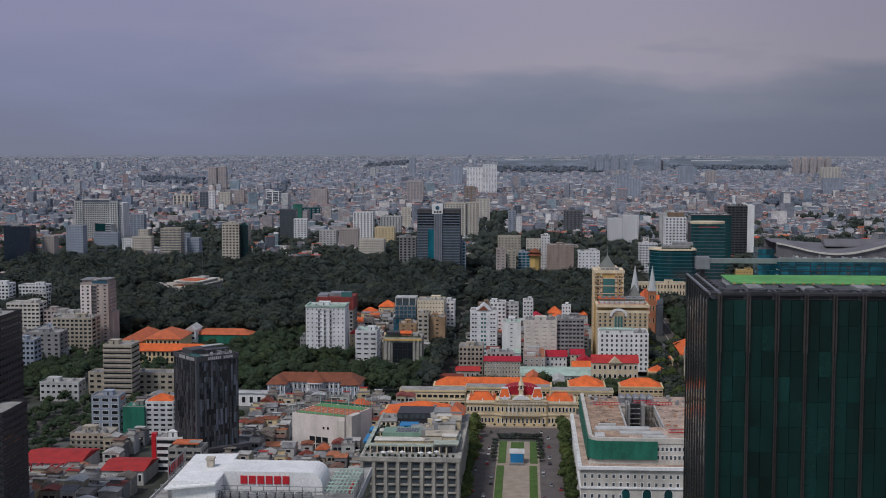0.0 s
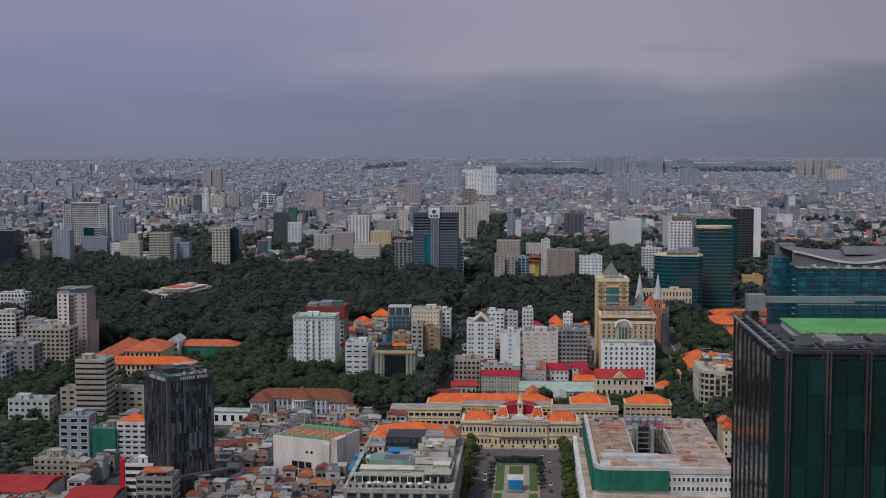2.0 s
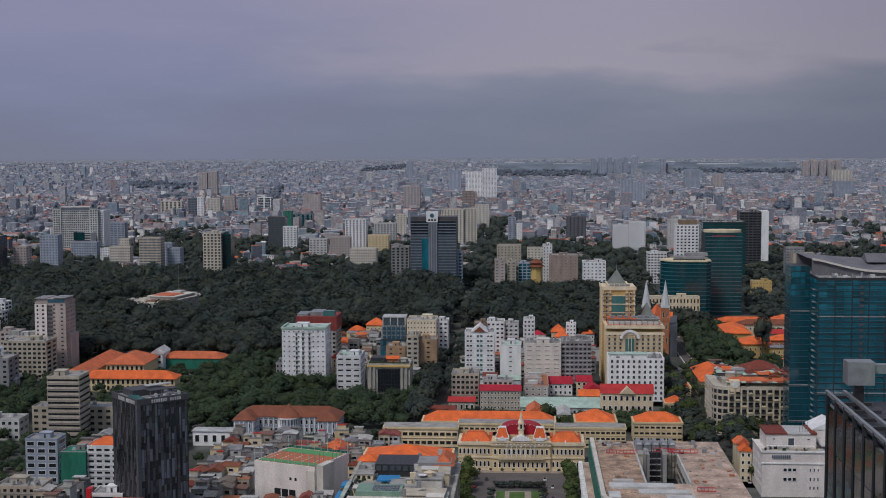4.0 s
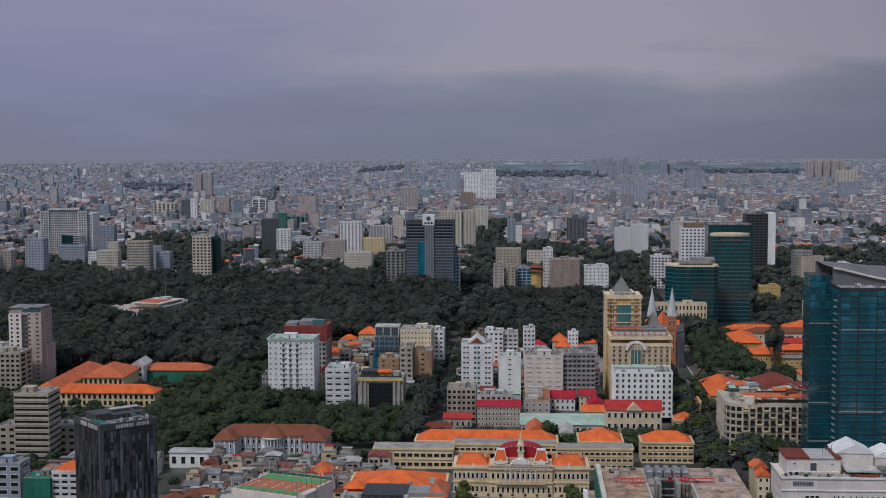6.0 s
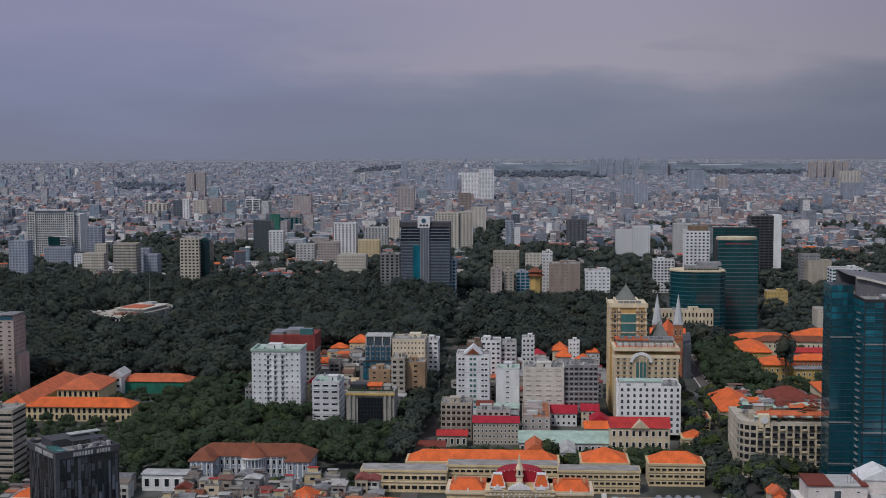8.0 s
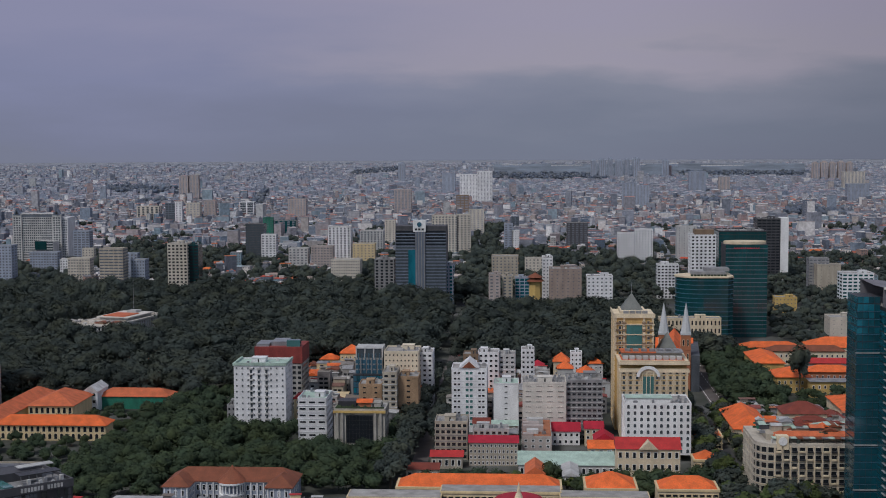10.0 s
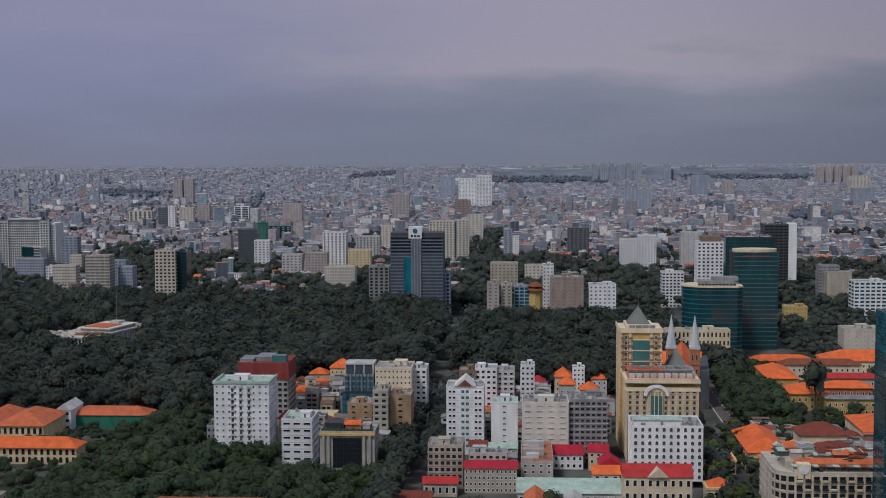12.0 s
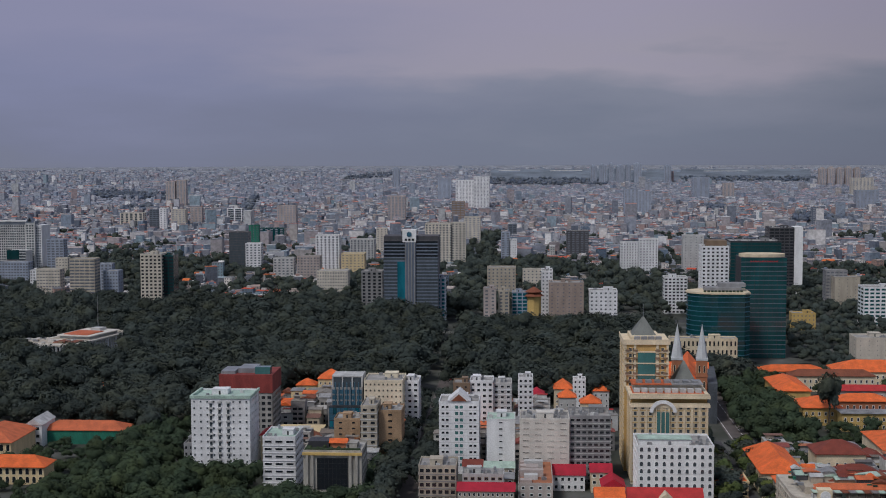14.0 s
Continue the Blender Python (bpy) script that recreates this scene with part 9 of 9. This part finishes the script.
def crowd(spots):
    """The houses that nobody could count: walls and sheet roofs, each in one mesh."""
    r = random.Random(6)
    wall, roof, glass = bmesh.new(), bmesh.new(), bmesh.new()
    for x, y, w, d, h in spots:
        box(wall, x - w / 2, x + w / 2, y, y + d, 0, h)
        if r.random() < 0.5:
            gable(roof, x - w / 2, x + w / 2, y, y + d, h, h + r.uniform(0.4, 2.0), 0.4, r.choice("xyy"))
        else:
            box(roof, x - w / 2 - 0.1, x + w / 2 + 0.1, y - 0.1, y + d + 0.1, h, h + 0.2)
            q = r.uniform(0.2, 0.6) * d
            box(wall, x - w * 0.35, x + w * r.uniform(0, 0.4), y + q, y + q + d * 0.3, h + 0.2, h + 2.4)
            box(roof, x - w * 0.45, x + w * 0.45, y + q - 0.8, y + q + d * 0.36, h + 2.4, h + 2.6)
        for i in range(max(int(h / 3.3), 1)):
            for k in range(2):
                a = x - w * 0.36 + w * 0.4 * k
                box(glass, a, a + w * 0.3, y - 0.1, y + 0.05, 3.3 * i + 0.9, 3.3 * i + 2.5)
    ob = part("crowded_windows", glass, BLACKGLASS, None)
    tagged(ob, "small dark windows of the crowded old houses", "windows", kind="stuff")
    for name, bm, m in (("crowded_houses", wall, mottle("old_house_walls", [(0.50, 0.49, 0.47), (0.36, 0.31, 0.26), (0.27, 0.26, 0.25), (0.44, 0.38, 0.29), (0.34, 0.31, 0.30), (0.20, 0.20, 0.21)], 0.9, 0.4)),
                        ("crowded_roofs", roof, mottle("old_house_roofs", [(0.27, 0.27, 0.28), (0.40, 0.15, 0.08), (0.30, 0.29, 0.28), (0.18, 0.10, 0.08), (0.18, 0.15, 0.13), (0.24, 0.07, 0.06), (0.40, 0.39, 0.38), (0.16, 0.16, 0.17), (0.42, 0.42, 0.42), (0.23, 0.21, 0.19), (0.36, 0.33, 0.30), (0.14, 0.13, 0.13)], 0.8, 0.8))):
        ob = part(name, bm, m, None)
        tagged(ob, "crowded old town houses with rusty sheet roofs" if "house" in name else "rusty and orange sheet roofs of the old town", "houses", kind="stuff")


crowd(REST)
for x0, x1, y0, d, h, rh, wall, roof, lab in (
        (21.5, 34, 1322, 16, 15, 6, PALE, ORANGE, "house with a steep orange roof at the park edge"),
        (24, 35.5, 1290, 12, 15, 5, OFFWHITE, ORANGE, "small house with an orange hipped roof"),
        (38, 51, 1270, 13, 15, 5, PALE, ORANGE, "house with an orange hipped roof and pale walls"),
        (49, 60, 1326, 14, 13, 4, OFFWHITE, ORANGE, "house with a low orange roof"),
        (4, 14, 1300, 12, 15, 4, BEIGE, CRIMSON, "house with a crimson roof behind the white blocks"),
        (-148, -131, 1345, 16, 17, 6, CREAM, ORANGE, "cream villa with an orange hipped roof"),
        (-165, -151, 1352, 12, 11, 4, CREAM, ORANGE, "low villa with an orange roof among trees"),
        (-146, -133, 1326, 10, 11, 3, BEIGE, ORANGE2, "small house with a faded orange roof"),
        (-92, -80, 1150, 10, 8, 3.5, PALE, ORANGE, "small house with a bright orange roof"),
        (-305, -293, 1308, 10, 15, 5, CREAM, ORANGE, "cream villa with an orange roof alone in the park"),
        (-82, -72, 1176, 16, 19, 4, PALE, ORANGE, "house with an orange roof beside the cream hotel"),
        (-152, -125, 1196, 26, 9, 1.2, CREAM, CREAM, "flat cream roofed hall behind the offices"),
        (-150, -141, 1140, 16, 20, 3, CREAM, RED, "narrow cream house with a red roof")):
    t = thing("villa", (x0 + x1) / 2, y0, 0, 0, lab, "house", "villas behind the blocks")
    w = x1 - x0
    boxes("wall", t, wall, (-w / 2, w / 2, 0, d, 0, h))
    bm = bmesh.new()
    hip(bm, -w / 2, w / 2, 0, d, h, h + rh, 0.7)
    part("roof", bm, roof, t)
    nb = max(int(w / 3.4), 2)
    for f in range(max(int(h / 4), 1)):
        for k in range(nb):
            add_window(t, window_mesh(1.2, 1.7, BRIGHT, BLACKGLASS), -w / 2 + w / nb * (k + 0.5), 0, 2.2 + 3.8 * f)
tower("apartment_house", "narrow white stair tower among orange roofs", "building", 34.5, 43, 1312, 10, 23, 7, 3, 2, BRIGHT, BRIGHT, BLACKGLASS, 0.5, 0.5, clutter=0.4)


# ---- the endless town beyond, sheets of uncounted houses ----
def airfield(x, y):
    """The open airfield before the skyline."""
    r, a = math.hypot(x - EX, y - EY), math.degrees(math.atan2(x - EX, y - EY))
    return 3850 < r < 4092 and -1.3 < a < 11.2


def far_town(name, n, r0, r1, seed, label, walls, roofs, wide, high, tall=0.06, near=False):
    """Houses spread evenly over a ring of the town: walls, roofs and, where near, windows in one sheet each."""
    q = random.Random(seed)
    V, F, RV, RF, GV, GF = [], [], [], [], [], []

    def block(VV, FF, x, y, c, s, x0, x1, y0, y1, z0, z1):
        b = len(VV)
        for zz in (z0, z1):
            for px, py in ((x0, y0), (x1, y0), (x1, y1), (x0, y1)):
                VV.append((x + px * c - py * s, y + px * s + py * c, zz))
        FF.extend([(b + 4, b + 5, b + 6, b + 7), (b, b + 1, b + 5, b + 4), (b + 1, b + 2, b + 6, b + 5), (b + 2, b + 3, b + 7, b + 6), (b + 3, b, b + 4, b + 7)])

    for _ in range(n):
        rad, a = q.uniform(r0, r1), radians(q.uniform(-26, 19.5))
        x, y = EX + rad * math.sin(a), EY + rad * math.cos(a)
        if inside(x, y, KEEP) or (y < 1830 and not (x < -620 and y > 1240)) or airfield(x, y):
            continue
        if (y < 2980 and (corridor(x, y) or (grove(x, y) > 0.03 and q.random() < 0.9))) or belted(x, y):
            continue
        k = far_scale(x, y)
        w, d, h = q.uniform(*wide) * k, q.uniform(9, 18) * k, q.uniform(*high) * k
        if q.random() < tall:
            h *= q.uniform(1.6, 2.6)
        turn = q.choice((0.0, 0.0, 0.22, -0.3, 0.5)) + q.uniform(-0.05, 0.05)
        c, s = math.cos(turn), math.sin(turn)
        z = rise(x, y) - 1.0
        block(V, F, x, y, c, s, -w / 2, w / 2, -d / 2, d / 2, z, z + h)
        kind = q.random()
        if kind < 0.3:
            b, e, up = len(RV), 0.4 * k, z + h + q.uniform(1.0, 2.6) * k
            for px, py, pz in ((-w / 2 - e, -d / 2 - e, z + h), (w / 2 + e, -d / 2 - e, z + h), (w / 2 + e, d / 2 + e, z + h), (-w / 2 - e, d / 2 + e, z + h), (-w / 2 - e, 0, up), (w / 2 + e, 0, up)):
                RV.append((x + px * c - py * s, y + px * s + py * c, pz))
            RF.extend([(b, b + 1, b + 5, b + 4), (b + 1, b + 2, b + 5), (b + 2, b + 3, b + 4, b + 5), (b + 3, b, b + 4)])
        else:
            block(RV, RF, x, y, c, s, -w / 2 - 0.2 * k, w / 2 + 0.2 * k, -d / 2 - 0.2 * k, d / 2 + 0.2 * k, z + h, z + h + 0.5 * k)
            if kind < 0.75:
                u = q.uniform(-0.3, 0.1) * w
                block(V, F, x, y, c, s, u, u + w * q.uniform(0.25, 0.5), -d * 0.1, d * 0.3, z + h + 0.5 * k, z + h + q.uniform(2.2, 3.4) * k)
        if near:
            fl, nb = max(int(h / 3.4), 1), max(int(w / 3.4), 1)
            for i in range(fl):
                for m in range(nb):
                    u = -w / 2 + w * (m + 0.5) / nb
                    block(GV, GF, x, y, c, s, u - 0.75, u + 0.75, -d / 2 - 0.12, -d / 2 + 0.05, z + h / fl * (i + 0.34), z + h / fl * (i + 0.82))
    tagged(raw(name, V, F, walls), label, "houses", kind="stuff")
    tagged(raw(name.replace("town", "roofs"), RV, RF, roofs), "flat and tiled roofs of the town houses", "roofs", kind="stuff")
    if near:
        tagged(raw(name.replace("town", "windows"), GV, GF, HAZEGLASS), "small dark windows of the low town houses", "windows", kind="stuff")


WALL_TONES = [(0.50, 0.48, 0.47), (0.35, 0.35, 0.37), (0.66, 0.64, 0.64), (0.24, 0.25, 0.28), (0.46, 0.38, 0.35), (0.31, 0.36, 0.42), (0.58, 0.49, 0.41), (0.41, 0.43, 0.48),
              (0.20, 0.22, 0.26), (0.50, 0.33, 0.27), (0.30, 0.41, 0.45), (0.37, 0.35, 0.36), (0.62, 0.60, 0.55), (0.28, 0.30, 0.34)]
ROOF_TONES = [(0.32, 0.32, 0.34), (0.45, 0.44, 0.44), (0.50, 0.16, 0.08), (0.22, 0.22, 0.23), (0.38, 0.33, 0.31), (0.36, 0.12, 0.08), (0.26, 0.32, 0.36), (0.55, 0.53, 0.52), (0.18, 0.18, 0.20), (0.36, 0.28, 0.25)]
# tones nudged towards blue, a trace of haze put into the walls
WALL_TONES = [tuple(0.68 * v * b for v, b in zip(c, (0.98, 1.0, 1.05))) for c in WALL_TONES] + [(0.80, 0.78, 0.77), (0.70, 0.66, 0.63), (0.10, 0.115, 0.145), (0.14, 0.19, 0.25)]


# mixes each tone with a blue grey, so haze sits in the colour
def haze_blend(tones, other, f):
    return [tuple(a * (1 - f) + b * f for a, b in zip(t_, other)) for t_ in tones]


far_town("low_town", 3400, 1500, 2420, 5, "crowded low town houses among trees beyond the park", mottle("low_town_walls", WALL_TONES, 0.9, 0.4),
         mottle("low_town_roofs", ROOF_TONES + [(0.62, 0.16, 0.05), (0.52, 0.10, 0.06)], 0.85, 0.5), (7, 16), (5, 13), 0.08, True)
# from here outward the sheets carry painted haze, most at the skyline
far_town("distant_town", 23000, 2400, 3420, 6, "endless haze-tinted town beyond the park", mottle("distant_town_walls", haze_blend(WALL_TONES, (0.30, 0.35, 0.46), 0.15), 0.9, 0.25),
         mottle("distant_town_roofs", haze_blend(ROOF_TONES, (0.30, 0.34, 0.43), 0.2), 0.9, 0.3), (6, 15), (5, 11))
far_town("skyline_town", 17000, 3400, 4124, 7, "town in haze-blue tones reaching the skyline", mottle("skyline_town_walls", haze_blend(WALL_TONES, (0.31, 0.35, 0.44), 0.55), 0.9, 0.25),
         mottle("skyline_town_roofs", haze_blend(ROOF_TONES, (0.31, 0.35, 0.43), 0.6), 0.9, 0.3), (8, 24), (5, 11), 0.04)
far_town("town_blocks", 1300, 2300, 4050, 9, "larger haze-tinted blocks standing among the far town houses", mottle("town_block_walls", haze_blend(WALL_TONES, (0.34, 0.37, 0.44), 0.3), 0.9, 0.2),
         mottle("town_block_roofs", haze_blend(ROOF_TONES, (0.34, 0.36, 0.41), 0.35), 0.9, 0.3), (12, 30), (10, 22), 0.12)
gv, gf = [], []
for i in range(5):
    for k in range(26):
        rad, a = 3850 + 60 * i, radians(-1.3 + 0.5 * k)
        x, y = EX + rad * math.sin(a), EY + rad * math.cos(a)
        gv.append((x, y, rise(x, y) + 1.2))
for i in range(4):
    for k in range(25):
        gf.append((i * 26 + k, (i + 1) * 26 + k, (i + 1) * 26 + k + 1, i * 26 + k + 1))
# grass turned blue grey, the haze over it mixed into its colour
tagged(raw("airfield", gv, gf, paint("hazed_airfield_grass", (0.165, 0.200, 0.245), 0.95, 0.45, 0.2, 60)), "dark open airfield before the skyline", "field", kind="structure")
for x, y, w, h in ((-40, 4230, 60, 5), (120, 4225, 90, 4), (320, 4215, 50, 6), (420, 4200, 34, 9), (560, 4180, 120, 4)):
    t = thing("hangar", x, y, 0, 0, "long pale airfield hangar far off in the haze", "hangar", "airfield hangars")
    z = rise(x, y)
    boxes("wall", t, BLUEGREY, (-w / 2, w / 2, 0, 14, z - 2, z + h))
    bm = bmesh.new()
    gable(bm, -w / 2, w / 2, 0, 14, z + h, z + h + 1.5, 0.5, "x")
    part("roof", bm, OFFWHITE, t)


def skyline_tower(x0, x1, y, top, wall, label):
    z = rise((x0 + x1) / 2, y)
    t = thing("apartment_tower", (x0 + x1) / 2, y, 0, 0, label, "tower", "skyline towers")
    w = x1 - x0
    boxes("wall", t, wall, (-w / 2, w / 2, 0, 18, z - 3, top))
    boxes("roof_storey", t, wall, (-w / 4, w / 4, 4, 14, top, top + 3))
    for i in range(4):
        piece("window_strip", t, FARGLASS, -w / 2 + w * (i + 0.3) / 4, -w / 2 + w * (i + 0.7) / 4, -0.3, 0.1, z, top - 2)


for k, (x, w) in enumerate(((178, 16), (200, 20), (226, 12), (244, 22), (270, 14), (292, 20), (372, 18))):
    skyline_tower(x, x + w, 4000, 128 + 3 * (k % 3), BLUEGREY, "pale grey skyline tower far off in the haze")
for k in range(5):
    skyline_tower(750 + 22 * k, 766 + 22 * k, 3880, 122 + 2 * (k % 2), PINKISH, "pale skyline tower far off in the haze")
skyline_tower(-340, -322, 3900, 124, BLUEGREY, "slim grey skyline tower far off in the haze")

# the old palace in the park
t = thing("palace", -409, 1502, 0, -15, "flat-roofed white palace with red roof terraces among the trees", "palace")
boxes("wall", t, STONE, (-29, 29, 0, 24, 0, 16.5), (-14, 29, 24, 96, 0, 16.5))
boxes("roof_slab", t, STONE, (-31, 31, -2, 25.5, 16.5, 18), (-15.5, 31, 25.5, 97.5, 16.5, 17.8), label="broad pale overhanging roof slab")
boxes("roof_terrace", t, BEIGE, (-28, 28, 1, 23, 18, 18.2), (-12, 28, 28, 95, 17.8, 18.0))
boxes("roof_pavilion", t, OFFWHITE, (-4, 26, 34, 78, 17.8, 20.2))
boxes("pavilion_slab", t, STONE, (-6, 28, 32, 80, 20.2, 21))
boxes("pavilion_roof", t, ORANGE2, (-2, 22, 36, 62, 21, 21.6), label="red roof terrace of the pavilion")
boxes("roof_deck", t, RUST, (8, 28, 6, 22, 18.2, 19.0))
boxes("flag_house", t, OFFWHITE, (6, 16, 66, 76, 21, 23.2))
pr = random.Random(15)
for k in range(24):
    x, y = pr.uniform(-27, 25), pr.uniform(2, 22)
    boxes("roof_room", t, pr.choice((STONE, GREY, OFFWHITE, BROWN)), (x, x + pr.uniform(1.5, 4), y, y + pr.uniform(1.5, 3), 18.2, 18.2 + pr.uniform(0.8, 2.2)))
for k in range(15):
    piece("column", t, WHITE, -29 + 4 * k, -28.1 + 4 * k, -1.2, 0, 1, 16.5)
    piece("bay_window", t, BLACKGLASS, -27.6 + 4 * k, -25.6 + 4 * k, -0.12, 0.05, 9, 15)
for k in range(22):
    piece("column", t, WHITE, 29, 30.2, 2 + 4.2 * k, 2.9 + 4.2 * k, 1, 16.5)
    piece("bay_window", t, BLACKGLASS, 28.95, 29.12, 3.6 + 4.2 * k, 5.4 + 4.2 * k, 9, 15)
bm = bmesh.new()
prism(bm, 10, 72, 0.25, 0.08, 23, 52, 6)
part("mast", bm, STEEL, t, "slim red and white radio mast")
